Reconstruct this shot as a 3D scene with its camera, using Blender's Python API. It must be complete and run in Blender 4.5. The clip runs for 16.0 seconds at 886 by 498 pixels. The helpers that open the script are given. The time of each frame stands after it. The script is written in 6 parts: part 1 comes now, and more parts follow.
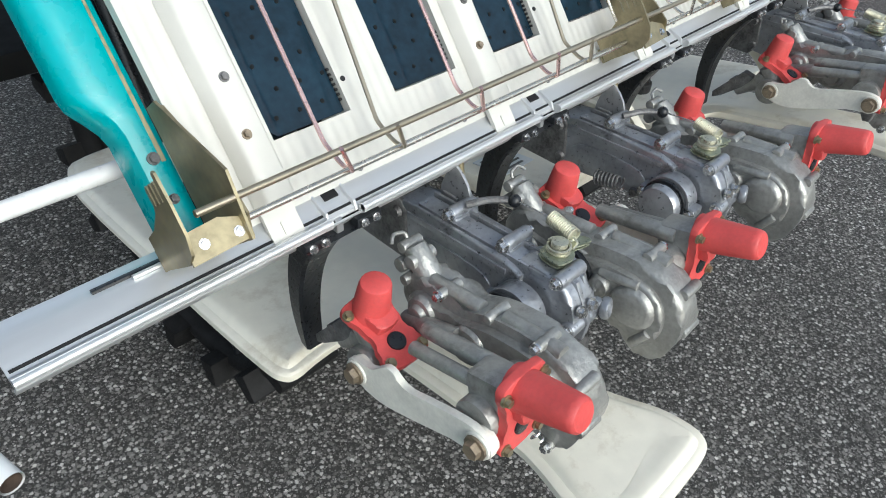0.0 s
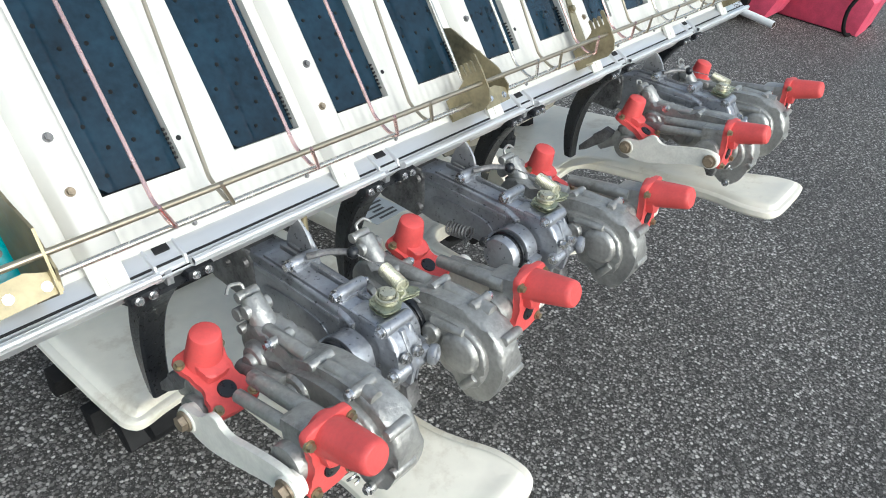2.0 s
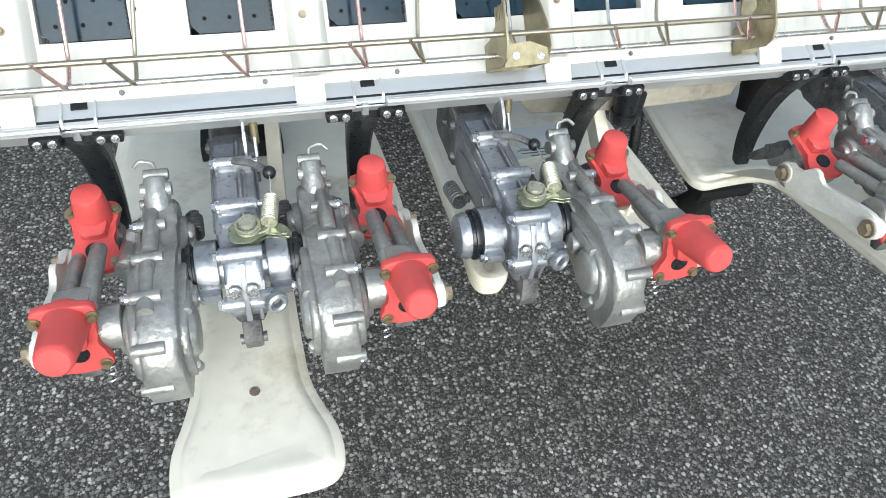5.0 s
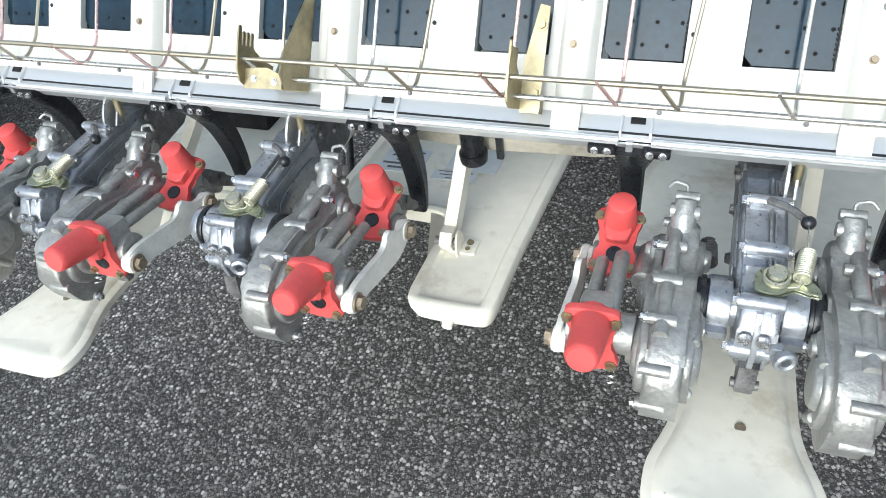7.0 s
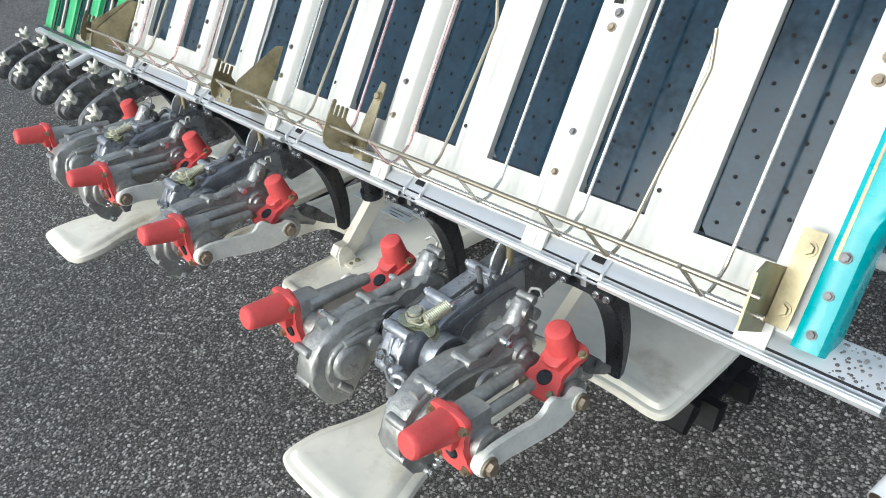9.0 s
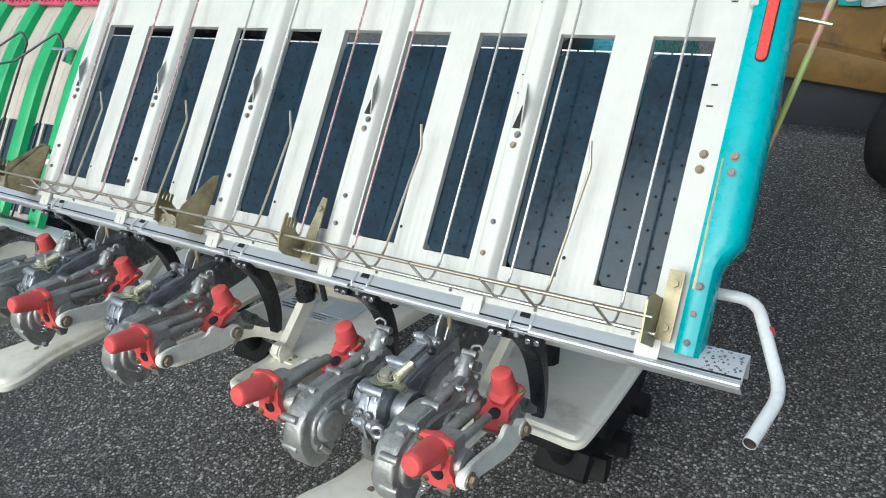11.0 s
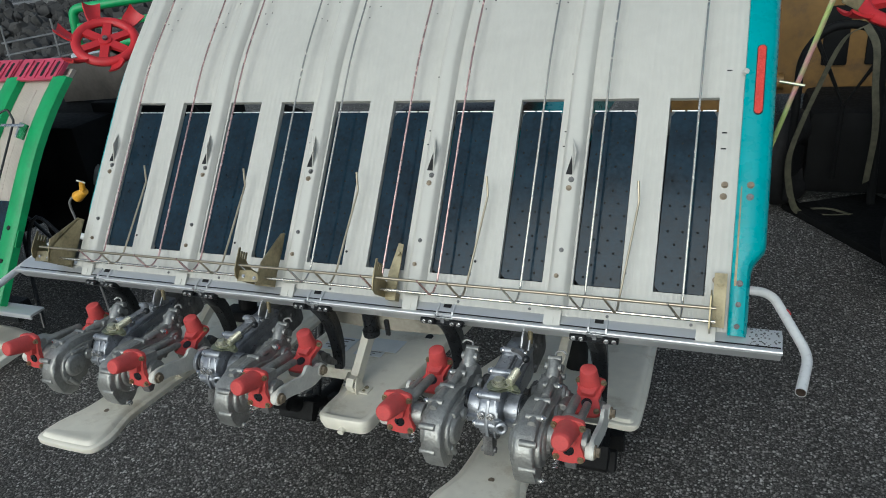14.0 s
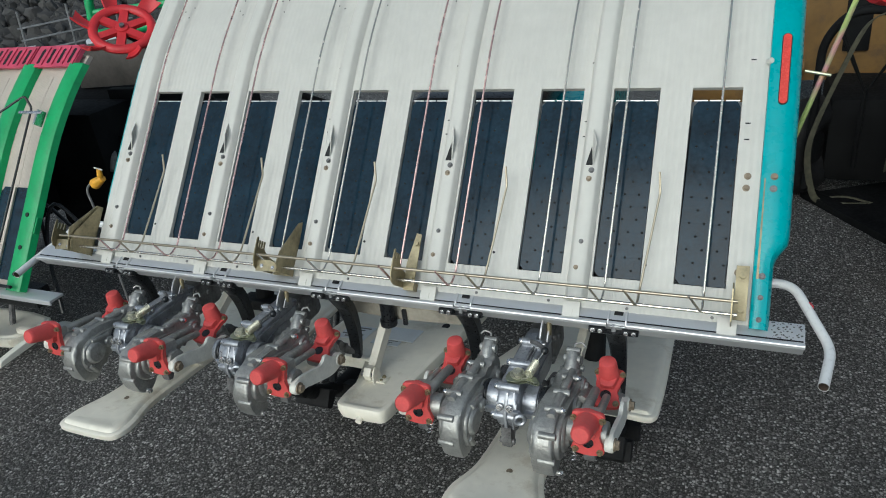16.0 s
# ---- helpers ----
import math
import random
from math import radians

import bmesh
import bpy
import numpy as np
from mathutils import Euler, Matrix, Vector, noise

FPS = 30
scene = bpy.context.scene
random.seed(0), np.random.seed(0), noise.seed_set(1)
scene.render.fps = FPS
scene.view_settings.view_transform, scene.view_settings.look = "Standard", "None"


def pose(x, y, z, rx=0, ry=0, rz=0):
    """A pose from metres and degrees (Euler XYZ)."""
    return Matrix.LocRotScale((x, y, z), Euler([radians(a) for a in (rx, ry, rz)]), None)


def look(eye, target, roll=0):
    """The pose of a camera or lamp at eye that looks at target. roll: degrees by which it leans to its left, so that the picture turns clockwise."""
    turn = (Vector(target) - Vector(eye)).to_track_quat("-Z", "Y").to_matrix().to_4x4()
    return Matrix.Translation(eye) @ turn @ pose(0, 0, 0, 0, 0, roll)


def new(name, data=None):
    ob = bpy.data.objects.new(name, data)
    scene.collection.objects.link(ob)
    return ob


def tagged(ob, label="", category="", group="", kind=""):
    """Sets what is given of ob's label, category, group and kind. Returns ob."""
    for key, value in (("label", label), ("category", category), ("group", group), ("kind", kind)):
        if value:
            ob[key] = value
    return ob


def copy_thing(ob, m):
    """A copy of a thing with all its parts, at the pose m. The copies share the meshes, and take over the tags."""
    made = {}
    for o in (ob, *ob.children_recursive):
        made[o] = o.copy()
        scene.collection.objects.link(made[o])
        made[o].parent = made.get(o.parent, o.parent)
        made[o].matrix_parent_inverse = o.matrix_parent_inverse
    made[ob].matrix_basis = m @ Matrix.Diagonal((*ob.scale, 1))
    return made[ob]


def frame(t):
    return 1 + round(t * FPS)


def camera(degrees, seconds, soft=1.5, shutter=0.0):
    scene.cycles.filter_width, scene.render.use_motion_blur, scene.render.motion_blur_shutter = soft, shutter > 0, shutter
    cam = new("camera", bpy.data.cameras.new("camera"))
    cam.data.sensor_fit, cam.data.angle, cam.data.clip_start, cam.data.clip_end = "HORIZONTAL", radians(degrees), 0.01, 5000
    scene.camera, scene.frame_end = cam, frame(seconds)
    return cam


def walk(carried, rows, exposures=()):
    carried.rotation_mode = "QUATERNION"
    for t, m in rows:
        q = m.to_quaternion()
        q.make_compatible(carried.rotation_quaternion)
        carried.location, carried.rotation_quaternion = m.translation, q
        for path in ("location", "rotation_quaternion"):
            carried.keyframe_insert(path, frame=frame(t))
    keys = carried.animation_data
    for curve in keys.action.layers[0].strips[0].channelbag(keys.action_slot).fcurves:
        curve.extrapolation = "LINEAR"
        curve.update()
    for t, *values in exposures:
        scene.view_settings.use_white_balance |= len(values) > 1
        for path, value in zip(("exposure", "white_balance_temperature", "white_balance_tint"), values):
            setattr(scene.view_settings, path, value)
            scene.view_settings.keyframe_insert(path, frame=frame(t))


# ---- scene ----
cam = camera(63.16, 16.0, soft=1.0)
# seconds, place, turn
ROWS = [
    (0.0, -0.9283, -0.4092, 1.2149, 50.570, -3.784, -45.852),
    (0.5, -0.9313, -0.4270, 1.2335, 51.397, -5.141, -47.160),
    (1.0, -0.9119, -0.4629, 1.2494, 52.752, -6.233, -48.949),
    (1.5, -0.8895, -0.4938, 1.2565, 53.679, -6.657, -49.758),
    (2.0, -0.8782, -0.5044, 1.2602, 54.086, -6.680, -49.860),
    (2.5, -0.8749, -0.5083, 1.2615, 53.970, -6.454, -48.845),
    (3.0, -0.8716, -0.5104, 1.2634, 53.183, -6.611, -46.511),
    (3.2, -0.8684, -0.5166, 1.2642, 52.723, -6.815, -45.023),
    (5.3, -0.3134, -0.6706, 1.2960, 43.071, -2.722, -9.210),
    (5.5, -0.2432, -0.6714, 1.3077, 42.679, -1.540, -5.856),
    (6.0, -0.0625, -0.6971, 1.3270, 42.516, 1.535, 1.846),
    (6.5, 0.1712, -0.7161, 1.3405, 42.811, 4.932, 9.980),
    (7.0, 0.3673, -0.6326, 1.3338, 43.090, 7.824, 18.201),
    (7.5, 0.6179, -0.5880, 1.3260, 44.911, 9.301, 27.363),
    (8.0, 0.7700, -0.5309, 1.3190, 47.701, 10.273, 36.505),
    (8.5, 0.9084, -0.4962, 1.3293, 50.703, 9.762, 43.563),
    (8.7, 0.9728, -0.4899, 1.3368, 52.004, 9.296, 45.983),
    (10.8, 1.0391, -0.6873, 1.3967, 60.606, 6.390, 34.752),
    (11.0, 1.0324, -0.7558, 1.4199, 61.918, 6.113, 32.386),
    (11.5, 1.0521, -0.8612, 1.4751, 64.666, 5.623, 26.225),
    (12.0, 0.9455, -0.9825, 1.5142, 66.412, 5.565, 22.211),
    (12.5, 0.8678, -1.0683, 1.5359, 66.972, 5.057, 20.135),
    (13.0, 0.8423, -1.1099, 1.5409, 66.553, 4.919, 19.135),
    (13.5, 0.8372, -1.1129, 1.5443, 65.316, 5.380, 20.159),
    (14.0, 0.8216, -1.1101, 1.5469, 64.356, 6.163, 21.284),
    (14.5, 0.8051, -1.1157, 1.5503, 63.993, 6.549, 21.943),
    (15.0, 0.8131, -1.1106, 1.5541, 63.653, 6.786, 22.557),
    (15.5, 0.8097, -1.1081, 1.5542, 63.559, 6.629, 22.560),
    (16.0, 0.8078, -1.1064, 1.5553, 63.306, 6.404, 22.257),
]
# stops of the clip's own exposure, and its white balance
EXPOSURES = [(0.0, 0.48, 6140, 4), (1.5, 0.70, 6100, 4), (3.2, 0.76, 6100, 4), (5.5, 0.84, 6020, 2), (7.0, 0.92, 6000, 3), (8.5, 0.78, 6120, 4), (11.0, 0.36, 5980, 1), (12.0, 0.08, 6000, 1), (12.5, -0.30, 6000, 1), (13.2, -0.42, 6000, 1), (14.5, -0.37, 6000, 1), (16.0, -0.28, 6000, 1)]
walk(cam, [(t, pose(x, y, z, rx, ry, rz)) for t, x, y, z, rx, ry, rz in ROWS], EXPOSURES)

# ---- light: a bright overcast sky ----
world = bpy.data.worlds.new("overcast_sky")
scene.world = world
world.use_nodes = True
_wn = world.node_tree
_sky = _wn.nodes.new("ShaderNodeTexSky")
_sky.sky_type, _sky.sun_disc = "NISHITA", False
_sky.sun_elevation, _sky.sun_rotation = radians(31), radians(187)
_sky.dust_density, _sky.ozone_density, _sky.air_density = 2.5, 1.0, 1.0
_grey = _wn.nodes.new("ShaderNodeHueSaturation")
_grey.inputs["Saturation"].default_value = 0.55
_wn.links.new(_sky.outputs[0], _grey.inputs["Color"])
_wn.links.new(_grey.outputs[0], _wn.nodes["Background"].inputs[0])
_wn.nodes["Background"].inputs[1].default_value = 0.15
sun_data = bpy.data.lights.new("sun", "SUN")
sun_data.energy, sun_data.angle, sun_data.color = 1.25, radians(50), (1.0, 0.985, 0.96)
sun = new("sun", sun_data)
sun.matrix_world = look((-0.8, -6.6, 4.0), (0, 0, 0))


# ---- materials ----
def mat(name, col, rough=0.5, metal=0.0, var=0.12, scale=30.0, fine=0.0, bump=0.0, bump_scale=200.0, dirt=None, dirt_at=0.62,
        stretch=(1, 1, 1), coat=0.0, spec=0.5, rough_var=0.1, island=0.0):
    m = bpy.data.materials.new(name)
    m.use_nodes = True
    nt = m.node_tree
    N, L = nt.nodes, nt.links
    b = N["Principled BSDF"]
    b.inputs["Metallic"].default_value = metal
    b.inputs["Coat Weight"].default_value = coat
    b.inputs["Specular IOR Level"].default_value = spec
    tc = N.new("ShaderNodeTexCoord")
    mp = N.new("ShaderNodeMapping")
    mp.inputs["Scale"].default_value = stretch
    L.new(tc.outputs["Object"], mp.inputs[0])

    def noi(s, d=4.0):
        n = N.new("ShaderNodeTexNoise")
        n.inputs["Scale"].default_value, n.inputs["Detail"].default_value = s, d
        L.new(mp.outputs[0], n.inputs["Vector"])
        return n.outputs["Fac"]

    def ramp(src, a, c):
        r = N.new("ShaderNodeMapRange")
        r.inputs["From Min"].default_value, r.inputs["From Max"].default_value = 0.3, 0.7
        r.inputs["To Min"].default_value, r.inputs["To Max"].default_value = a, c
        L.new(src, r.inputs["Value"])
        return r.outputs[0]

    big, small = noi(scale), noi(scale * 7)
    add = N.new("ShaderNodeMath")
    add.operation = "ADD"
    L.new(ramp(big, 1 - var, 1 + var), add.inputs[0])
    L.new(ramp(small, -var * 0.6 - fine, var * 0.6 + fine), add.inputs[1])
    mul = N.new("ShaderNodeVectorMath")
    mul.operation = "SCALE"
    mul.inputs[0].default_value = col
    L.new(add.outputs[0], mul.inputs["Scale"])
    out = mul.outputs[0]
    if island:
        info = N.new("ShaderNodeObjectInfo")
        hs = N.new("ShaderNodeHueSaturation")
        L.new(ramp(info.outputs["Random"], 1 - island, 1 + island), hs.inputs["Value"])
        L.new(out, hs.inputs["Color"])
        out = hs.outputs[0]
    if dirt:
        dn = N.new("ShaderNodeTexNoise")
        dn.inputs["Scale"].default_value, dn.inputs["Detail"].default_value, dn.inputs["Roughness"].default_value = scale * 0.8, 7, 0.7
        L.new(tc.outputs["Object"], dn.inputs["Vector"])
        dr = N.new("ShaderNodeMapRange")
        dr.inputs["From Min"].default_value, dr.inputs["From Max"].default_value = dirt_at, dirt_at + 0.16
        L.new(dn.outputs["Fac"], dr.inputs["Value"])
        mx = N.new("ShaderNodeMix")
        mx.data_type = "RGBA"
        mx.inputs["B"].default_value = (*dirt, 1)
        mx.inputs[7].default_value = (*dirt, 1)
        L.new(dr.outputs[0], mx.inputs[0])
        L.new(out, mx.inputs[6])
        out = mx.outputs[2]
    L.new(out, b.inputs["Base Color"])
    L.new(ramp(small, max(0.02, rough - rough_var), min(1, rough + rough_var)), b.inputs["Roughness"])
    if bump:
        bn = N.new("ShaderNodeBump")
        bn.inputs["Strength"].default_value, bn.inputs["Distance"].default_value = bump, 0.002
        L.new(noi(bump_scale, 3), bn.inputs["Height"])
        L.new(bn.outputs[0], b.inputs["Normal"])
    return m


def asphalt_material():
    """Rounded stone chips of two sizes set in dark bitumen, with damp and worn areas."""
    m = bpy.data.materials.new("asphalt")
    m.use_nodes = True
    N, L = m.node_tree.nodes, m.node_tree.links
    b = N["Principled BSDF"]
    b.inputs["Specular IOR Level"].default_value = 0.13
    tc = N.new("ShaderNodeTexCoord")
    warp = N.new("ShaderNodeTexNoise")
    warp.inputs["Scale"].default_value, warp.inputs["Detail"].default_value = 170, 3
    L.new(tc.outputs["Object"], warp.inputs["Vector"])
    mixv = N.new("ShaderNodeVectorMath")
    mixv.operation = "MULTIPLY_ADD"
    mixv.inputs[1].default_value = (0.007, 0.007, 0.007)
    L.new(warp.outputs["Color"], mixv.inputs[0])
    L.new(tc.outputs["Object"], mixv.inputs[2])

    def chips(scale, lo, hi, stops):
        """Colour, mask and height of one size of chip."""
        v = N.new("ShaderNodeTexVoronoi")
        v.inputs["Scale"].default_value = scale
        L.new(mixv.outputs[0], v.inputs["Vector"])
        sep = N.new("ShaderNodeSeparateColor")
        L.new(v.outputs["Color"], sep.inputs[0])
        size = N.new("ShaderNodeMath")
        size.operation = "MULTIPLY_ADD"
        size.inputs[1].default_value = 0.22
        L.new(sep.outputs[1], size.inputs[0])
        L.new(v.outputs["Distance"], size.inputs[2])
        mk = N.new("ShaderNodeMapRange")
        mk.inputs["From Min"].default_value, mk.inputs["From Max"].default_value = hi, lo
        L.new(size.outputs[0], mk.inputs["Value"])
        r = N.new("ShaderNodeValToRGB")
        e = r.color_ramp.elements
        e[0].position, e[0].color = 0.0, (*stops[0][1], 1)
        e[1].position, e[1].color = 1.0, (*stops[-1][1], 1)
        for p, c in stops[1:-1]:
            e.new(p).color = (*c, 1)
        L.new(sep.outputs[0], r.inputs[0])
        return r.outputs[0], mk.outputs[0], sep.outputs[2]

    def mix(f, a, c):
        x = N.new("ShaderNodeMix")
        x.data_type = "RGBA"
        L.new(f, x.inputs[0])
        if isinstance(a, tuple):
            x.inputs[6].default_value = (*a, 1)
        else:
            L.new(a, x.inputs[6])
        L.new(c, x.inputs[7])
        return x.outputs[2]

    small = chips(250.0, 0.36, 0.62, ((0, (0.070, 0.067, 0.063)), (0.5, (0.160, 0.154, 0.145)), (0.8, (0.27, 0.259, 0.244)), (1, (0.44, 0.423, 0.403))))
    large = chips(112.0, 0.45, 0.63, ((0, (0.095, 0.091, 0.086)), (0.4, (0.195, 0.187, 0.176)), (0.68, (0.32, 0.306, 0.288)), (0.88, (0.47, 0.45, 0.426)), (1, (0.68, 0.66, 0.63))))
    col = mix(large[1], mix(small[1], (0.052, 0.050, 0.047), small[0]), large[0])
    big = N.new("ShaderNodeTexNoise")
    big.inputs["Scale"].default_value, big.inputs["Detail"].default_value = 1.2, 7
    L.new(tc.outputs["Object"], big.inputs["Vector"])

    def worn(a, c):
        r = N.new("ShaderNodeMapRange")
        r.inputs["From Min"].default_value, r.inputs["From Max"].default_value = 0.35, 0.65
        r.inputs["To Min"].default_value, r.inputs["To Max"].default_value = a, c
        L.new(big.outputs["Fac"], r.inputs["Value"])
        return r.outputs[0]

    sc = N.new("ShaderNodeVectorMath")
    sc.operation = "SCALE"
    L.new(col, sc.inputs[0])
    L.new(worn(0.75, 1.06), sc.inputs["Scale"])
    L.new(sc.outputs[0], b.inputs["Base Color"])
    L.new(worn(0.42, 0.72), b.inputs["Roughness"])
    hs = N.new("ShaderNodeMath")
    hs.operation = "MULTIPLY_ADD"
    L.new(large[1], hs.inputs[0])
    L.new(large[2], hs.inputs[1])
    half = N.new("ShaderNodeMath")
    half.operation = "MULTIPLY"
    half.inputs[1].default_value = 0.45
    L.new(small[1], half.inputs[0])
    L.new(half.outputs[0], hs.inputs[2])
    bn = N.new("ShaderNodeBump")
    bn.inputs["Strength"].default_value, bn.inputs["Distance"].default_value = 0.9, 0.004
    L.new(hs.outputs[0], bn.inputs["Height"])
    L.new(bn.outputs[0], b.inputs["Normal"])
    return m


def grooved(m, across, depth=0.5):
    """Adds fine lengthwise grooves, across the object's x axis."""
    N, L = m.node_tree.nodes, m.node_tree.links
    tc = N.new("ShaderNodeTexCoord")
    wv = N.new("ShaderNodeTexWave")
    wv.bands_direction, wv.wave_profile = "X", "SIN"
    wv.inputs["Scale"].default_value, wv.inputs["Distortion"].default_value = across, 0.6
    wv.inputs["Detail"].default_value = 1
    L.new(tc.outputs["Object"], wv.inputs["Vector"])
    bn = N.new("ShaderNodeBump")
    bn.inputs["Strength"].default_value, bn.inputs["Distance"].default_value = depth, 0.002
    L.new(wv.outputs["Fac"], bn.inputs["Height"])
    L.new(bn.outputs[0], N["Principled BSDF"].inputs["Normal"])
    return m


ASPHALT = asphalt_material()
WHITE = grooved(mat("white_plastic", (0.565, 0.557, 0.515), 0.42, var=0.035, scale=6, fine=0.01, dirt=(0.60, 0.58, 0.50), dirt_at=0.66), 26, 0.32)
WHITE_SMOOTH = mat("white_plastic_smooth", (0.585, 0.577, 0.535), 0.4, var=0.03, scale=8, dirt=(0.58, 0.55, 0.46), dirt_at=0.68)
BELT = mat("belt_rubber", (0.007, 0.021, 0.035), 0.13, var=0.3, scale=18, dirt=(0.022, 0.030, 0.039), dirt_at=0.64, spec=0.36, rough_var=0.05)
HOLE = mat("belt_hole", (0.006, 0.006, 0.007), 0.7)
ZINC = mat("zinc_wire", (0.68, 0.65, 0.58), 0.24, 0.9, var=0.05, scale=15, rough_var=0.04)
ROSE = mat("rose_wire", (0.74, 0.50, 0.46), 0.26, 0.85, var=0.12, scale=6, rough_var=0.04)
GOLD = mat("zinc_gold", (0.30, 0.26, 0.165), 0.42, 0.8, var=0.3, scale=22, dirt=(0.16, 0.13, 0.09), dirt_at=0.66)
ALU = mat("aluminium", (0.70, 0.71, 0.72), 0.33, 0.6, var=0.04, scale=5, stretch=(0.4, 3, 3), rough_var=0.04)
STEEL = mat("painted_silver", (0.36, 0.365, 0.375), 0.36, 0.65, var=0.2, scale=25, bump=0.2, bump_scale=90, dirt=(0.10, 0.095, 0.085), dirt_at=0.56)
CAST = mat("cast_grey", (0.34, 0.34, 0.325), 0.38, 0.55, var=0.22, scale=26, bump=0.5, bump_scale=180, dirt=(0.14, 0.135, 0.12), dirt_at=0.58)
BRIGHT = mat("bright_metal", (0.62, 0.62, 0.62), 0.22, 0.95, var=0.12, scale=60, dirt=(0.12, 0.11, 0.10), dirt_at=0.66)
GRIMY = mat("grimy_metal", (0.15, 0.148, 0.148), 0.5, 0.4, var=0.5, scale=45, bump=0.6, bump_scale=140, dirt=(0.17, 0.165, 0.16), dirt_at=0.58)
BLACK = mat("black_plastic", (0.011, 0.0125, 0.015), 0.33, var=0.3, scale=30, bump=0.2, bump_scale=200)
RUBBER = mat("tyre_rubber", (0.012, 0.012, 0.0125), 0.7, var=0.35, scale=30, bump=0.5, bump_scale=90, spec=0.2)
RED = mat("red_plastic", (0.58, 0.075, 0.072), 0.50, var=0.10, scale=40, bump=0.15, bump_scale=250, dirt=(0.30, 0.02, 0.02), dirt_at=0.70)
CREAM = mat("cream_float", (0.82, 0.782, 0.672), 0.40, var=0.06, scale=7, bump=0.05, bump_scale=50, dirt=(0.52, 0.45, 0.33), dirt_at=0.56)
LINK = mat("cream_link", (0.70, 0.69, 0.63), 0.42, var=0.1, scale=40, dirt=(0.34, 0.28, 0.20), dirt_at=0.64)
TEAL = mat("teal_paint", (0.0, 0.33, 0.36), 0.30, var=0.08, scale=8, coat=0.2, dirt=(0.01, 0.24, 0.26), dirt_at=0.70)
REFLECTOR = mat("red_reflector", (0.65, 0.06, 0.045), 0.25, var=0.1, scale=60)
SPRING = mat("zinc_spring", (0.56, 0.55, 0.44), 0.35, 0.8, var=0.15, scale=60)
OLIVE = mat("olive_zinc", (0.33, 0.35, 0.255), 0.34, 0.8, var=0.2, scale=40)
PIPE = mat("white_pipe", (0.74, 0.745, 0.74), 0.35, var=0.06, scale=20, dirt=(0.4, 0.36, 0.30), dirt_at=0.72)
CASE = mat("case_silver", (0.36, 0.375, 0.405), 0.36, 0.72, var=0.20, scale=26, bump=0.2, bump_scale=260, dirt=(0.050, 0.048, 0.046), dirt_at=0.60)
BAR = mat("dull_gold_bar", (0.42, 0.37, 0.28), 0.34, 0.85, var=0.10, scale=9, rough_var=0.04)
NUT = mat("dull_nut", (0.27, 0.22, 0.16), 0.5, 0.6, var=0.3, scale=60)
RUST = mat("rust", (0.085, 0.060, 0.045), 0.75, var=0.4, scale=60, bump=0.4)
# cream with the deep shade below the rail put into its colour
SHADED_CREAM = mat("shaded_cream", (0.31, 0.285, 0.235), 0.6, var=0.2, scale=14, bump=0.2, bump_scale=60, dirt=(0.12, 0.105, 0.085), dirt_at=0.56)
STUD = mat("stud_black", (0.004, 0.005, 0.006), 0.6, var=0.1, scale=40, spec=0.15)
PAPER = mat("label_paper", (0.68, 0.71, 0.72), 0.4, var=0.05, scale=30)
INK = mat("label_ink", (0.10, 0.10, 0.10), 0.5)
DRUM = mat("grey_drum", (0.24, 0.25, 0.25), 0.5, var=0.3, scale=30)
DEEPRED = mat("deep_red_plastic", (0.56, 0.028, 0.036), 0.45, var=0.08, scale=20, bump=0.1, bump_scale=150)
PINK = mat("red_tape", (0.62, 0.07, 0.08), 0.4)


# ---- mesh helpers ----
def finish(bm, sharp=38):
    bmesh.ops.recalc_face_normals(bm, faces=bm.faces)
    for f in bm.faces:
        f.smooth = True
    lim = radians(sharp)
    for e in bm.edges:
        e.smooth = len(e.link_faces) == 2 and e.calc_face_angle(0) < lim


def part(name, bm, material, parent=None, label=""):
    """Links a bmesh as one mesh object under a thing or a part."""
    finish(bm)
    me = bpy.data.meshes.new(name)
    bm.to_mesh(me)
    bm.free()
    me.materials.append(material)
    ob = new(name, me)
    if parent:
        ob.parent = parent
    if label:
        tagged(ob, label)
    return ob


def thing(name, label, category, group="", at=(0, 0, 0), kind=""):
    ob = new(name)
    ob.empty_display_size = 0.05
    ob.location = at
    return tagged(ob, label, category, group, kind)


def merge(bm, tmp, m=None):
    if m is not None:
        bmesh.ops.transform(tmp, matrix=m, verts=tmp.verts)
    me = bpy.data.meshes.new("tmp")
    tmp.to_mesh(me)
    tmp.free()
    bm.from_mesh(me)
    bpy.data.meshes.remove(me)
    return bm


def bx(bm, c, s, bev=0.0, m=None, seg=2):
    t = bmesh.new()
    bmesh.ops.create_cube(t, size=1)
    bmesh.ops.scale(t, vec=s, verts=t.verts)
    if bev:
        bmesh.ops.bevel(t, geom=t.edges[:], offset=bev, segments=seg, affect="EDGES", profile=0.6)
    return merge(bm, t, Matrix.Translation(c) @ (m or Matrix.Identity(4)))


def cyl(bm, a, b, r, r2=None, seg=16, bev=0.0):
    a, b = Vector(a), Vector(b)
    t = bmesh.new()
    bmesh.ops.create_cone(t, cap_ends=True, segments=seg, radius1=r, radius2=r if r2 is None else r2, depth=(b - a).length)
    if bev:
        es = [e for e in t.edges if abs(e.verts[0].co.z - e.verts[1].co.z) < 1e-6]
        bmesh.ops.bevel(t, geom=es, offset=bev, segments=2, affect="EDGES", profile=0.6)
    return merge(bm, t, Matrix.Translation((a + b) / 2) @ (b - a).to_track_quat("Z", "Y").to_matrix().to_4x4())


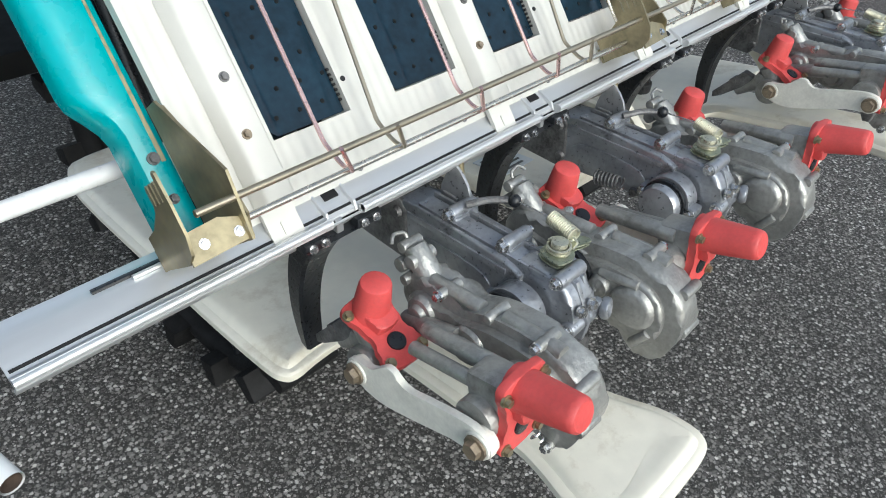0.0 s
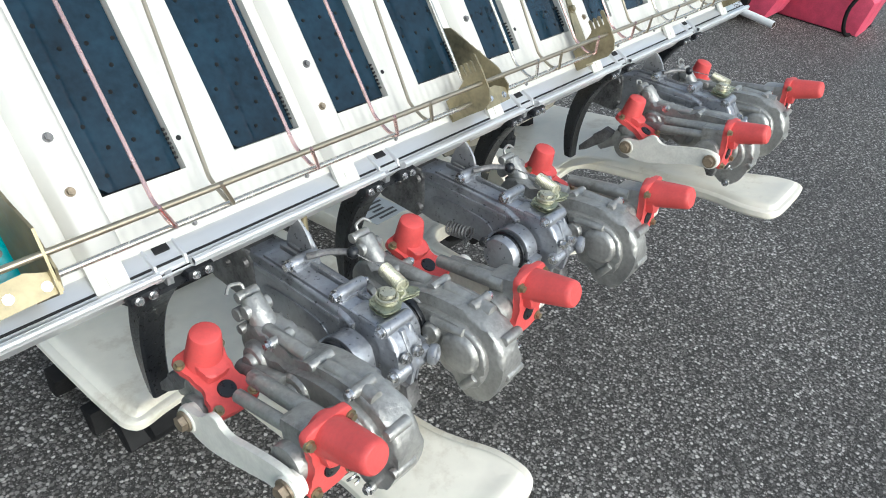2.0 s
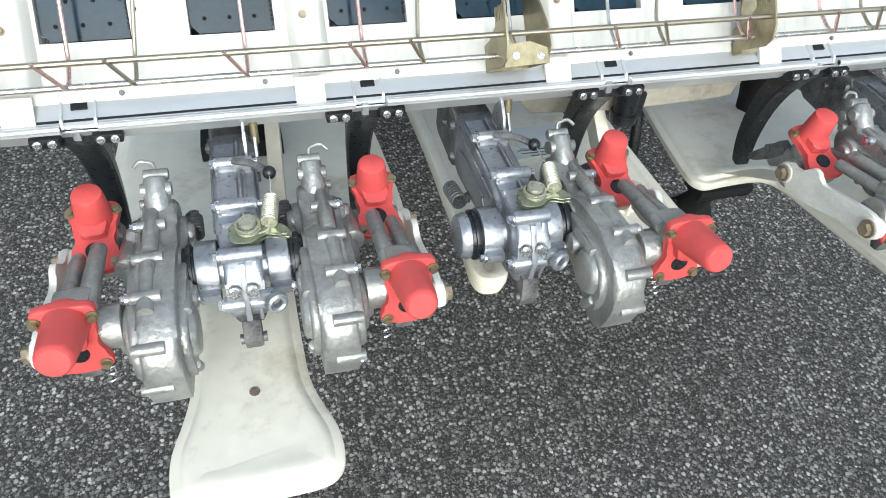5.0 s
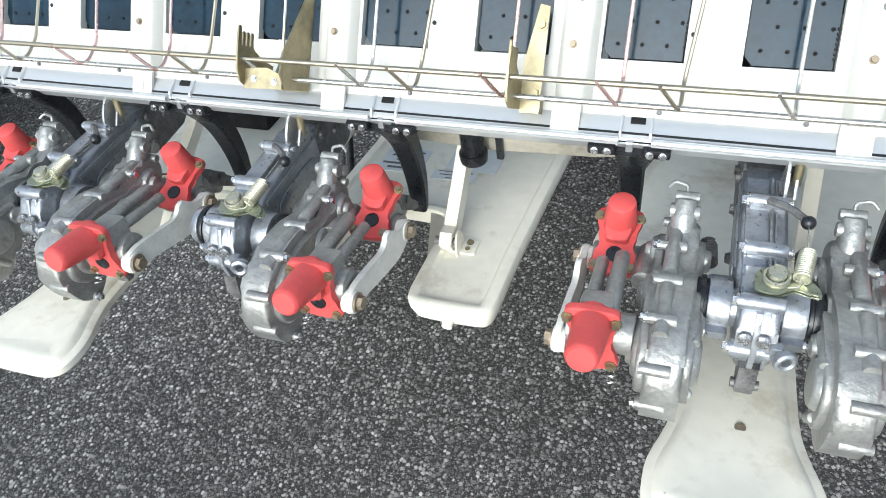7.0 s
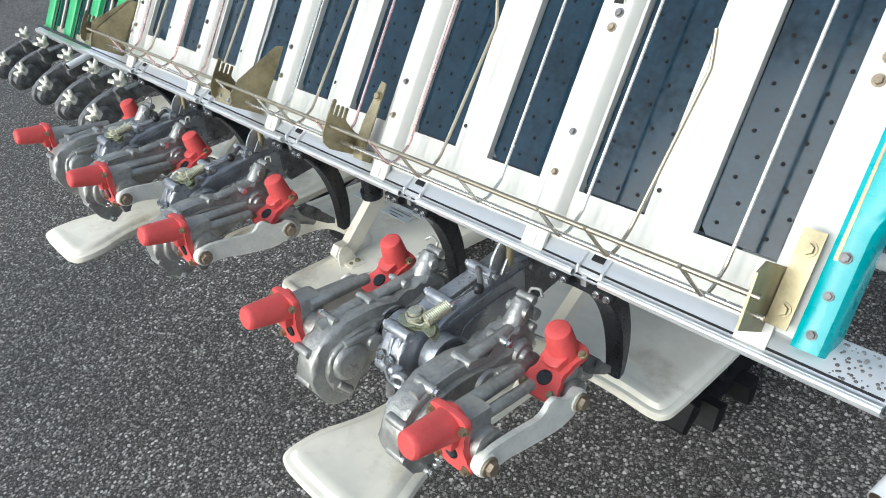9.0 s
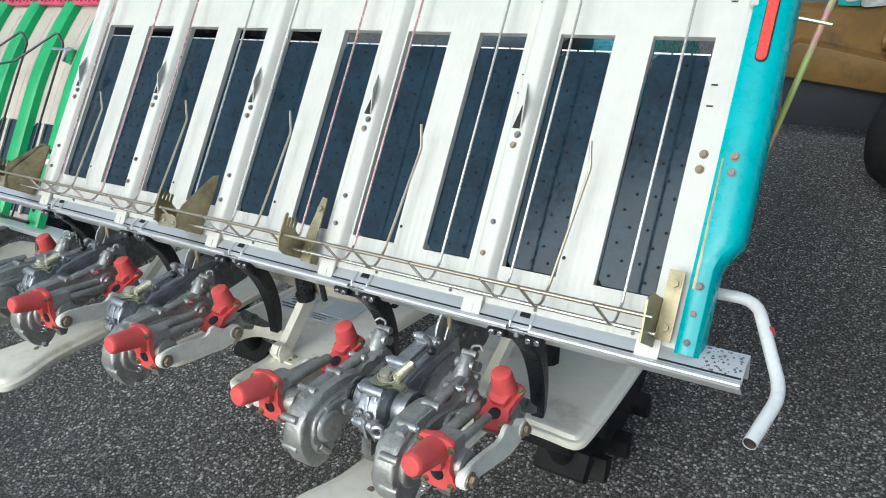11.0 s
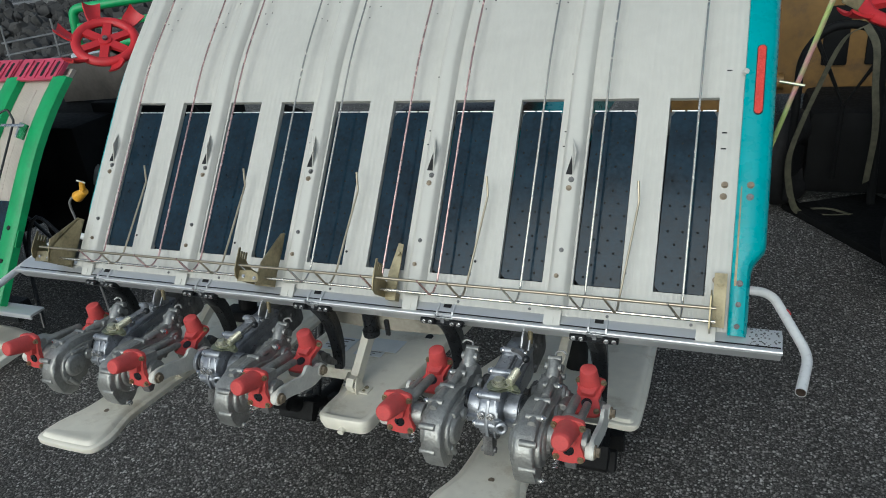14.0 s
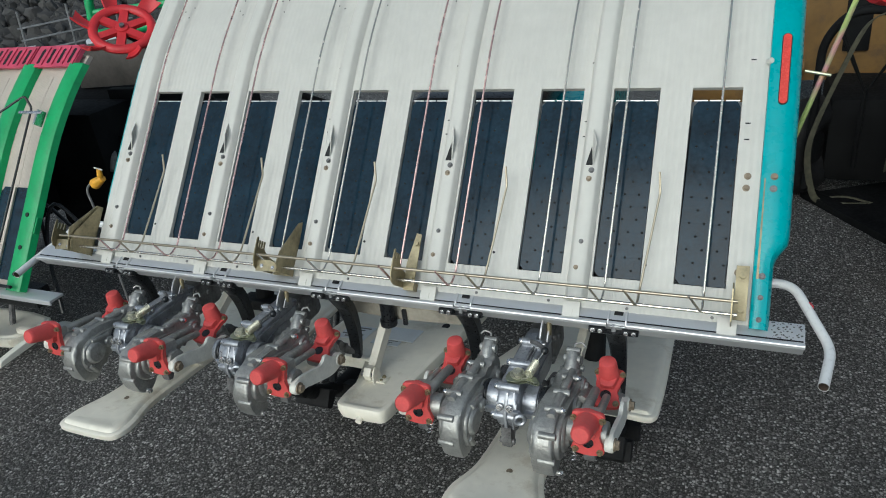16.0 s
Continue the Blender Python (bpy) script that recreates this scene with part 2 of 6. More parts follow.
def ball(bm, c, r, sc=(1, 1, 1), seg=14, m=None):
    t = bmesh.new()
    bmesh.ops.create_uvsphere(t, u_segments=seg, v_segments=max(6, seg // 2), radius=r)
    return merge(bm, t, Matrix.Translation(c) @ (m or Matrix.Identity(4)) @ Matrix.Diagonal((*sc, 1)))


def hexbolt(bm, c, axis, r=0.006, h=0.005):
    c, axis = Vector(c), Vector(axis).normalized()
    cyl(bm, c - axis * 0.001, c + axis * h * 0.4, r * 1.35, seg=12)
    return cyl(bm, c + axis * h * 0.4, c + axis * h * 1.4, r, r * 0.94, seg=6)


def tube(bm, pts, r, seg=8, cap=True, r_end=None):
    """A round bar along a line of points."""
    pts = [Vector(p) for p in pts]
    rings = []
    up = None
    for i, p in enumerate(pts):
        d = (pts[min(i + 1, len(pts) - 1)] - pts[max(i - 1, 0)]).normalized()
        if up is None:
            up = d.orthogonal().normalized()
        up = (up - d * up.dot(d)).normalized()
        side = d.cross(up)
        rr = r if r_end is None else r + (r_end - r) * i / (len(pts) - 1)
        rings.append([bm.verts.new(p + (up * math.cos(k * math.tau / seg) + side * math.sin(k * math.tau / seg)) * rr) for k in range(seg)])
    for a, b in zip(rings, rings[1:]):
        for k in range(seg):
            bm.faces.new((a[k], a[(k + 1) % seg], b[(k + 1) % seg], b[k]))
    if cap:
        bm.faces.new(rings[0][::-1])
        bm.faces.new(rings[-1])
    return bm


def smooth_line(pts, n=6):
    """Points of a smooth curve through the given ones."""
    P = [Vector(p) for p in pts]
    P = [P[0] * 2 - P[1]] + P + [P[-1] * 2 - P[-2]]
    out = []
    for i in range(1, len(P) - 2):
        a, b, c, d = P[i - 1:i + 3]
        for k in range(n):
            t = k / n
            out.append(0.5 * (2 * b + (c - a) * t + (2 * a - 5 * b + 4 * c - d) * t * t + (3 * b - a - 3 * c + d) * t ** 3))
    return out + [P[-2]]


def bend(pts, r=0.01, n=5):
    """A line of straight stretches with rounded corners."""
    P = [Vector(p) for p in pts]
    out = [P[0]]
    for a, b, c in zip(P, P[1:], P[2:]):
        p, q = b + (a - b).normalized() * r, b + (c - b).normalized() * r
        for k in range(n + 1):
            t = k / n
            out.append(p * (1 - t) ** 2 + b * 2 * t * (1 - t) + q * t * t)
    return out + [P[-1]]


def prism(bm, outline, axis, lo, hi, bev=0.0, seg=2, m=None, taper=1.0):
    """A plate with the given outline (two coordinates), from lo to hi along the axis."""
    t = bmesh.new()
    put = {"x": lambda a, b, h: (h, a, b), "y": lambda a, b, h: (a, h, b), "z": lambda a, b, h: (a, b, h)}[axis]
    cx = sum(p[0] for p in outline) / len(outline)
    cy = sum(p[1] for p in outline) / len(outline)
    A = [t.verts.new(put(a, b, lo)) for a, b in outline]
    B = [t.verts.new(put(cx + (a - cx) * taper, cy + (b - cy) * taper, hi)) for a, b in outline]
    fa, fb = t.faces.new(A[::-1]), t.faces.new(B)
    for i in range(len(A)):
        j = (i + 1) % len(A)
        t.faces.new((A[i], A[j], B[j], B[i]))
    if bev:
        bmesh.ops.bevel(t, geom=list({*fa.edges, *fb.edges}), offset=bev, segments=seg, affect="EDGES", profile=0.6)
    bmesh.ops.triangulate(t, faces=[f for f in t.faces if len(f.verts) > 8])
    return merge(bm, t, m)


def round_outline(pts, n=5):
    """A closed outline, smoothed."""
    P = [Vector((*p, 0)) for p in pts]
    k = len(P)
    out = []
    for i in range(k):
        a, b, c, d = P[i - 1], P[i], P[(i + 1) % k], P[(i + 2) % k]
        for j in range(n):
            t = j / n
            q = 0.5 * (2 * b + (c - a) * t + (2 * a - 5 * b + 4 * c - d) * t * t + (3 * b - a - 3 * c + d) * t ** 3)
            out.append((q.x, q.y))
    return out


def pill(cx, cy, w, h, n=6):
    """The outline of a box with round ends, longer in its second coordinate."""
    r, out = w / 2, []
    for s, a0 in ((1, 0), (-1, math.pi)):
        for i in range(n + 1):
            a = a0 + math.pi * i / n
            out.append((cx + r * math.cos(a), cy + s * (h / 2 - r) + r * math.sin(a)))
    return out


def coil(bm, a, b, radius, wire, turns, seg=6, per=12):
    a, b = Vector(a), Vector(b)
    d = (b - a).normalized()
    u = d.orthogonal().normalized()
    v = d.cross(u)
    k = int(turns * per)
    return tube(bm, [a + (b - a) * (i / k) + (u * math.cos(i * math.tau / per) + v * math.sin(i * math.tau / per)) * radius for i in range(k + 1)], wire, seg)


def sheet(bm, rows):
    """A skin over rows of points."""
    V = [[bm.verts.new(p) for p in r] for r in rows]
    for a, b in zip(V, V[1:]):
        for i in range(len(a) - 1):
            bm.faces.new((a[i], a[i + 1], b[i + 1], b[i]))
    return bm

# ---- setting ----
_g = bmesh.new()
_n = 24
_rows = []
for _i in range(_n + 1):
    _row = []
    for _j in range(_n + 1):
        _fx, _fy = 2 * _i / _n - 1, 2 * _j / _n - 1
        _row.append((400 * _fx ** 3, 400 * _fy ** 3, 0))
    _rows.append(_row)
sheet(_g, _rows)
ground = part("ground", _g, ASPHALT)
tagged(ground, "dark damp asphalt yard with pale stone chips", "ground", kind="structure")


# ---- seedling table ----
OX, OY, OZ = -0.010, 0.066, 0.876
A0, A1, U0, U1 = radians(50.7), radians(42.0), 0.40, 0.54


def slope(u):
    k = min(1, max(0, (u - U0) / (U1 - U0)))
    return A0 + (A1 - A0) * k


def _line():
    pts, y, z, u = {}, OY, OZ, 0.0
    step = 0.01
    for i in range(-10, 81):
        pts[i] = None
    pts[0] = (y, z)
    for i in range(1, 81):
        a = slope((i - 0.5) * step)
        y, z = y + math.cos(a) * step, z + math.sin(a) * step
        pts[i] = (y, z)
    for i in range(-1, -11, -1):
        pts[i] = (OY + math.cos(A0) * step * i, OZ + math.sin(A0) * step * i)
    return pts


TLINE = _line()


def tp(x, u, n=0.0):
    """A place on the table: across, up the slope, and off its face."""
    i = max(-10, min(79, math.floor(u / 0.01)))
    k = u / 0.01 - i
    a, b = TLINE[i], TLINE[i + 1]
    y, z = a[0] + (b[0] - a[0]) * k, a[1] + (b[1] - a[1]) * k
    s = slope(u)
    return Vector((OX + x, y - math.sin(s) * n, z + math.cos(s) * n))


def steps(a, b, d=0.03):
    k = max(1, round((b - a) / d))
    return [a + (b - a) * i / k for i in range(k + 1)]


def bar(bm, prof, u0, u1, d=0.03):
    """A moulding up the table: the closed outline (across, off the face) swept along the slope."""
    us = steps(u0, u1, d)
    R = [[bm.verts.new(tp(x, u, n)) for x, n in prof] for u in us]
    k = len(prof)
    for a, b in zip(R, R[1:]):
        for i in range(k):
            bm.faces.new((a[i], a[(i + 1) % k], b[(i + 1) % k], b[i]))
    bm.faces.new(R[0][::-1])
    bm.faces.new(R[-1])
    return bm


def plate_on(bm, outline, n0, n1, bev=0.0):
    """A flat plate lying on the table, from an outline in (across, up)."""
    A = [bm.verts.new(tp(x, u, n0)) for x, u in outline]
    B = [bm.verts.new(tp(x, u, n1)) for x, u in outline]
    bm.faces.new(A[::-1])
    bm.faces.new(B)
    for i in range(len(A)):
        j = (i + 1) % len(A)
        bm.faces.new((A[i], A[j], B[j], B[i]))
    return bm


def tbolt(bm, x, u, n=0.0, r=0.0055, h=0.004):
    s = slope(u)
    return hexbolt(bm, tp(x, u, n), (0, -math.sin(s), math.cos(s)), r, h)


PITCH = 0.2925
WIN = 0.088
ODD = [0.559 - PITCH * (4 - j) for j in range(5)]
EVEN = [0.705 - PITCH * (4 - j) for j in range(5)]
XL, XR, UB, UT, WT = -0.688, 0.834, -0.060, 0.735, 0.376
BELT_TOP = 0.352

table = thing("seedling_table", "cream-white sloping seedling table with black belts and teal sides", "farm machine")


def build_panel():
    bm = bmesh.new()
    xs = [XL]
    for o, e in zip(ODD, EVEN):
        xs += [o, o + WIN, e, e + WIN]
    xs.append(XR)
    full = []
    for a, b in zip(xs, xs[1:]):
        k = max(1, round((b - a) / 0.05))
        full += [(a + (b - a) * i / k, a + (b - a) * (i + 1) / k) for i in range(k)]
    wins = [(x, x + WIN) for x in ODD + EVEN]
    us = [UB, 0.0] + steps(0, WT, 0.047)[1:] + steps(WT, UT, 0.03)[1:]
    vt = {}

    def v(x, u, n):
        key = (round(x, 5), round(u, 5), n)
        if key not in vt:
            vt[key] = bm.verts.new(tp(x, u, n))
        return vt[key]

    def solid(x0, x1, u0, u1):
        c, w = (x0 + x1) / 2, (u0 + u1) / 2
        return XL < c < XR and UB < w < UT and not (0 < w < WT and any(a < c < b for a, b in wins))

    T = -0.012
    for i, (x0, x1) in enumerate(full):
        px = full[i - 1] if i else (XL - 1, XL)
        nx = full[i + 1] if i + 1 < len(full) else (XR, XR + 1)
        for j in range(len(us) - 1):
            u0, u1 = us[j], us[j + 1]
            if not solid(x0, x1, u0, u1):
                continue
            pu = (us[j - 1], u0) if j else (UB - 1, UB)
            nu = (u1, us[j + 2]) if j + 2 < len(us) else (UT, UT + 1)
            bm.faces.new((v(x0, u0, 0), v(x1, u0, 0), v(x1, u1, 0), v(x0, u1, 0)))
            bm.faces.new((v(x0, u0, T), v(x0, u1, T), v(x1, u1, T), v(x1, u0, T)))
            if not solid(*px, u0, u1):
                bm.faces.new((v(x0, u0, 0), v(x0, u1, 0), v(x0, u1, T), v(x0, u0, T)))
            if not solid(*nx, u0, u1):
                bm.faces.new((v(x1, u0, 0), v(x1, u0, T), v(x1, u1, T), v(x1, u1, 0)))
            if not solid(x0, x1, *pu):
                bm.faces.new((v(x0, u0, 0), v(x0, u0, T), v(x1, u0, T), v(x1, u0, 0)))
            if not solid(x0, x1, *nu):
                bm.faces.new((v(x0, u1, 0), v(x1, u1, 0), v(x1, u1, T), v(x0, u1, T)))
    return part("table_panel", bm, WHITE, table)


panel = build_panel()

# lengthwise ribs between the lanes, each with a bent-up tab, its slot, and screws
rng = random.Random(4)
for j in range(5):
    c = ODD[j] - 0.025
    bm = bmesh.new()
    bar(bm, [(c - 0.021, 0.0005), (c - 0.015, 0.013), (c - 0.011, 0.016), (c + 0.011, 0.016), (c + 0.015, 0.013), (c + 0.021, 0.0005)], -0.048, UT - 0.004)
    rib = part("lane_rib", bm, WHITE_SMOOTH, table)
    bm = bmesh.new()
    plate_on(bm, [(c - 0.009, 0.212), (c + 0.004, 0.212), (c - 0.001, 0.250)], 0.0165, 0.0172)
    part("tab_slot", bm, HOLE, rib)
    bm = bmesh.new()
    a, b, d = tp(c + 0.004, 0.212, 0.017), tp(c - 0.003, 0.285, 0.017), tp(c + 0.010, 0.250, 0.036)
    e, f = tp(c + 0.0055, 0.213, 0.017), tp(c + 0.0115, 0.251, 0.036)
    g = tp(c - 0.0015, 0.286, 0.017)
    V = [bm.verts.new(p) for p in (a, b, d, e, g, f)]
    for q in ((0, 1, 2), (3, 5, 4), (0, 3, 4, 1), (1, 4, 5, 2), (2, 5, 3, 0)):
        bm.faces.new([V[k] for k in q])
    part("bent_tab", bm, WHITE_SMOOTH, rib)
    for u, dx in ((0.202, 0.003), (0.185, 0.0), (0.062, 0.0), (0.012, -0.004)):
        bm = bmesh.new()
        tbolt(bm, c + dx, u, 0.016, 0.0042 if u > 0.1 else 0.0034, 0.003)
        part("bolt", bm, GRIMY if u in (0.202, 0.062) else NUT, rib)

# screws beside the outer window
for x, u in ((0.813, 0.206), (0.812, 0.184), (0.8105, 0.030)):
    bm = bmesh.new()
    tbolt(bm, x, u, 0, 0.0047, 0.004)
    part("bolt", bm, NUT, panel)
for j in range(5):
    for x, u in ((ODD[j] + WIN + 0.006, 0.030), (EVEN[j] + WIN + 0.013, 0.275), (EVEN[j] + WIN + 0.013, 0.306), (EVEN[j] + WIN + 0.014, 0.43)):
        bm = bmesh.new()
        plate_on(bm, [(x - 0.0045, u - 0.0012), (x + 0.0045, u - 0.0012), (x + 0.0045, u + 0.0012), (x - 0.0045, u + 0.0012)] if u > 0.1 else
                 [(x + 0.0028 * math.cos(k * 0.785), u + 0.0028 * math.sin(k * 0.785)) for k in range(8)], 0.0004, 0.001)
        part("slot_mark", bm, HOLE, panel)
# small screws along the foot
for x in ODD + EVEN:
    bm = bmesh.new()
    tbolt(bm, x + 0.070, -0.0535, 0.0, 0.0022, 0.002)
    part("screw", bm, GRIMY, panel)
# small drain holes scattered over the upper half
bm = bmesh.new()
for j in range(5):
    for dx, u in ((0.02, 0.62), (0.035, 0.60), (0.05, 0.625), (0.03, 0.655), (0.19, 0.61), (0.20, 0.64), (0.215, 0.60), (0.235, 0.655)):
        x, w = ODD[j] + dx + rng.uniform(-0.01, 0.01), u + rng.uniform(-0.01, 0.01)
        plate_on(bm, [(x + 0.0018 * math.cos(k * 1.05), w + 0.0018 * math.sin(k * 1.05)) for k in range(6)], 0.0004, 0.001)
tagged(part("drain_holes", bm, HOLE, table), kind="stuff")

# belts in the windows
for x0 in sorted(ODD + EVEN):
    bm = bmesh.new()
    w = WIN
    out = [(x0 + 0.001, 0.014), (x0 + 0.003, 0.010), (x0 + 0.010, 0.0025), (x0 + w - 0.002, 0.0025), (x0 + w - 0.002, BELT_TOP - 0.012), (x0 + w - 0.008, BELT_TOP), (x0 + 0.012, BELT_TOP), (x0 + 0.004, BELT_TOP - 0.010)]
    plate_on(bm, out, -0.016, -0.008)
    belt = part("belt", bm, BELT, table, "black perforated rubber feed belt")
    bm = bmesh.new()
    for r in range(14):
        for q in range(3):
            x, u = x0 + 0.016 + q * 0.026 + (0.013 if r % 2 else 0), 0.018 + r * 0.0245
            if x < x0 + w - 0.006:
                plate_on(bm, [(x + 0.0024 * math.cos(k * 1.05), u + 0.0024 * math.sin(k * 1.05)) for k in range(6)], -0.0079, -0.0074)
    tagged(part("belt_studs", bm, STUD, belt), kind="stuff")
    bm = bmesh.new()
    for k in range(3):
        a = x0 + 0.004 + k * 0.028
        cyl(bm, tp(a, BELT_TOP + 0.002, -0.010), tp(a + 0.024, BELT_TOP + 0.002, -0.010), 0.0016, seg=8)
    part("roller", bm, ALU, belt)
    bm = bmesh.new()
    cyl(bm, tp(x0 - 0.004, BELT_TOP - 0.012, -0.040), tp(x0 + w + 0.004, BELT_TOP - 0.012, -0.040), 0.022, seg=16)
    for k in (0.028, 0.060):
        cyl(bm, tp(x0 + k, BELT_TOP - 0.012, -0.040), tp(x0 + k + 0.003, BELT_TOP - 0.012, -0.040), 0.0235, seg=16)
    part("drum", bm, DRUM, belt, "grey plastic belt drum")
    # toothed edge strip at the foot of the belt
    bm = bmesh.new()
    for k in range(7):
        u = 0.012 + k * 0.005
        plate_on(bm, [(x0 + w - 0.003, u), (x0 + w - 0.0005, u), (x0 + w - 0.0005, u + 0.0026), (x0 + w - 0.003, u + 0.0026)], -0.0075, -0.005)
    tagged(part("sprocket_teeth", bm, HOLE, belt), kind="stuff")

# sliding shoes at the foot of the table, over the rail
for j in range(6):
    x = ODD[0] - 0.03 + PITCH * j if j < 5 else 0.80
    bm = bmesh.new()
    plate_on(bm, [(x - 0.016, -0.052), (x + 0.016, -0.052), (x + 0.016, -0.088), (x - 0.016, -0.088)], 0.003, 0.008)
    plate_on(bm, [(x - 0.003, -0.066), (x + 0.003, -0.066), (x + 0.003, -0.078), (x - 0.003, -0.078)], 0.008, 0.0092)
    part("slide_shoe", bm, WHITE_SMOOTH, table)


def side_cheek(sgn):
    """The teal side: a folded sheet that widens above the foot."""
    bm = bmesh.new()
    e = XR if sgn > 0 else XL
    f = lambda a: e + sgn * a
    drop = 0.0 if sgn > 0 else -0.045
    wide = [(f(0.0), -0.004), (f(0.001), 0.010), (f(0.010), 0.013), (f(0.030), 0.012), (f(0.042), 0.010), (f(0.050), 0.004), (f(0.054), -0.006), (f(0.055), -0.022),
            (f(0.052), -0.022), (f(0.050), -0.008), (f(0.040), 0.004), (f(0.012), 0.008), (f(0.004), -0.004)]
    slim = [(f(0.0), -0.004), (f(0.001), 0.010), (f(0.007), 0.013), (f(0.018), 0.012), (f(0.026), 0.010), (f(0.030), 0.004), (f(0.032), -0.006), (f(0.033), -0.022),
            (f(0.030), -0.022), (f(0.028), -0.008), (f(0.024), 0.004), (f(0.008), 0.008), (f(0.003), -0.004)]
    wide, slim = [[(a, b + drop) for a, b in q] for q in (wide, slim)]
    us = [(-0.066, 0), (-0.03, 0), (0.05, 0), (0.062, 0.15), (0.075, 0.5), (0.088, 0.9), (0.10, 1)] + [(u, 1) for u in steps(0.13, UT, 0.03)]
    R = [[bm.verts.new(tp(a[0] + (b[0] - a[0]) * k, u, a[1] + (b[1] - a[1]) * k)) for a, b in zip(slim, wide)] for u, k in us]
    n = len(wide)
    for a, b in zip(R, R[1:]):
        for i in range(n):
            bm.faces.new((a[i], a[(i + 1) % n], b[(i + 1) % n], b[i]))
    bm.faces.new(R[0][::-1])
    bm.faces.new(R[-1])
    cheek = part("side_panel", bm, TEAL, table, "teal painted sheet side")
    x = f(0.026)
    if sgn > 0:
        bm = bmesh.new()
        plate_on(bm, pill(x, 0.405, 0.0165, 0.138), drop + 0.0128, drop + 0.0142)
        part("reflector_rim", bm, BLACK, cheek)
        bm = bmesh.new()
        plate_on(bm, pill(x, 0.405, 0.0135, 0.134), drop + 0.0142, drop + 0.0165)
        part("reflector", bm, REFLECTOR, cheek, "long red plastic reflector")
    for u, m, r in ((0.203, NUT, 0.0047), (0.181, GRIMY, 0.0047), (0.025, GRIMY, 0.0042), (-0.012, GRIMY, 0.0035), (-0.05, GRIMY, 0.0035)):
        bm = bmesh.new()
        tbolt(bm, f(0.022 if u > 0.1 else 0.015), u, drop + 0.0125, r, 0.003)
        part("bolt", bm, m, cheek)
    bm = bmesh.new()
    plate_on(bm, [(f(0.006), 0.02), (f(0.010), 0.02), (f(0.0085), 0.20), (f(0.0065), 0.20)], drop + 0.0125, drop + 0.0134)
    part("chipped_edge", bm, GOLD, cheek, "bare metal showing through chipped paint")
    bm = bmesh.new()
    c = tp(f(-0.001), 0.422, drop + 0.006)
    cyl(bm, c, c + Vector((sgn * 0.004, -0.006, 0.005)), 0.006, 0.005, 12)
    part("clip", bm, WHITE_SMOOTH, cheek)
    return cheek


side_cheek(1)
side_cheek(-1)

# frame bars under the panel
bm = bmesh.new()
for u in (0.46, 0.70):
    a, b = tp(XL + 0.01, u, -0.045), tp(XR - 0.01, u, -0.045)
    cyl(bm, a, b, 0.012, seg=10)
part("under_frame", bm, GRIMY, table)
bm = bmesh.new()
for x in steps(XL + 0.02, XR - 0.02, PITCH):
    bx(bm, tp(x, 0.30, -0.029), (0.008, 0.02, 0.03))
    bx(bm, tp(x, 0.46, -0.024), (0.012, 0.02, 0.03))
    bx(bm, tp(x, 0.70, -0.024), (0.012, 0.02, 0.03))
part("under_brackets", bm, GRIMY, table)

# ---- wire rack over the table ----
LN, LU, UN, UU = 0.046, -0.050, 0.077, -0.032
rack = thing("wire_rack", "plated wire rack with long rods over the seedling table", "rack")
RX0, RX1 = XL - 0.045, 0.815
bm = bmesh.new()
cyl(bm, tp(RX0, LU, LN), tp(RX1, LU, LN), 0.0032, seg=10)
part("lower_bar", bm, ZINC, rack)
bm = bmesh.new()
cyl(bm, tp(RX0, UU, UN), tp(RX1, UU, UN), 0.0030, seg=10)
part("upper_bar", bm, BAR, rack)
bm = bmesh.new()
cyl(bm, tp(XL + 0.02, UT + 0.004, 0.026), tp(0.82, UT + 0.004, 0.026), 0.0032, seg=10)
part("top_bar", bm, ZINC, rack)


def rod(x, lean, top, material, short=False):
    pts = [tp(x - 0.021, UU + 0.001, UN + 0.0035), tp(x - 0.001, LU - 0.003, LN + 0.005), tp(x, LU + 0.006, LN - 0.008), tp(x, -0.020, 0.026)]
    if short:
        pts += [tp(x + lean * 0.5, 0.07, 0.026), tp(x + lean, 0.160, 0.026), tp(x + lean - 0.003, 0.196, 0.040)]
        line = bend(pts, 0.006, 4)
    else:
        pts = bend(pts + [tp(x, 0.02, 0.026)], 0.006, 4)[:-1]
        line = pts + [tp(x + lean * u / 0.7, u, 0.026) for u in steps(0.02, UT + 0.004, 0.04)]
    b = bmesh.new()
    tube(b, line, 0.0022, 8)
    return part("short_rod" if short else "long_rod", b, BAR if short else material, rack)


for j in range(5):
    rod(EVEN[j] + 0.054, 0.002, UT, ROSE if j in (0, 2) else ZINC)
    rod(ODD[j] + 0.030, 0.003, UT, ROSE if j in (0, 1, 3) else ZINC)
    rod(ODD[j] + 0.092, 0.018, 0.2, SPRING if j == 1 else ZINC, True)


COMB = [(-0.062, 0.006), (-0.064, 0.046), (-0.058, 0.056), (-0.044, 0.061), (-0.020, 0.0615), (0.004, 0.0605), (0.006, 0.0585), (0.004, 0.0565), (-0.016, 0.0560)]
for n_ in (0.0540, 0.0480, 0.0420):
    COMB += [(-0.016, n_), (-0.002, n_), (0.000, n_ - 0.0018), (-0.002, n_ - 0.0036), (-0.016, n_ - 0.0036)]
COMB += [(-0.020, 0.036), (-0.030, 0.022), (-0.034, 0.006)]


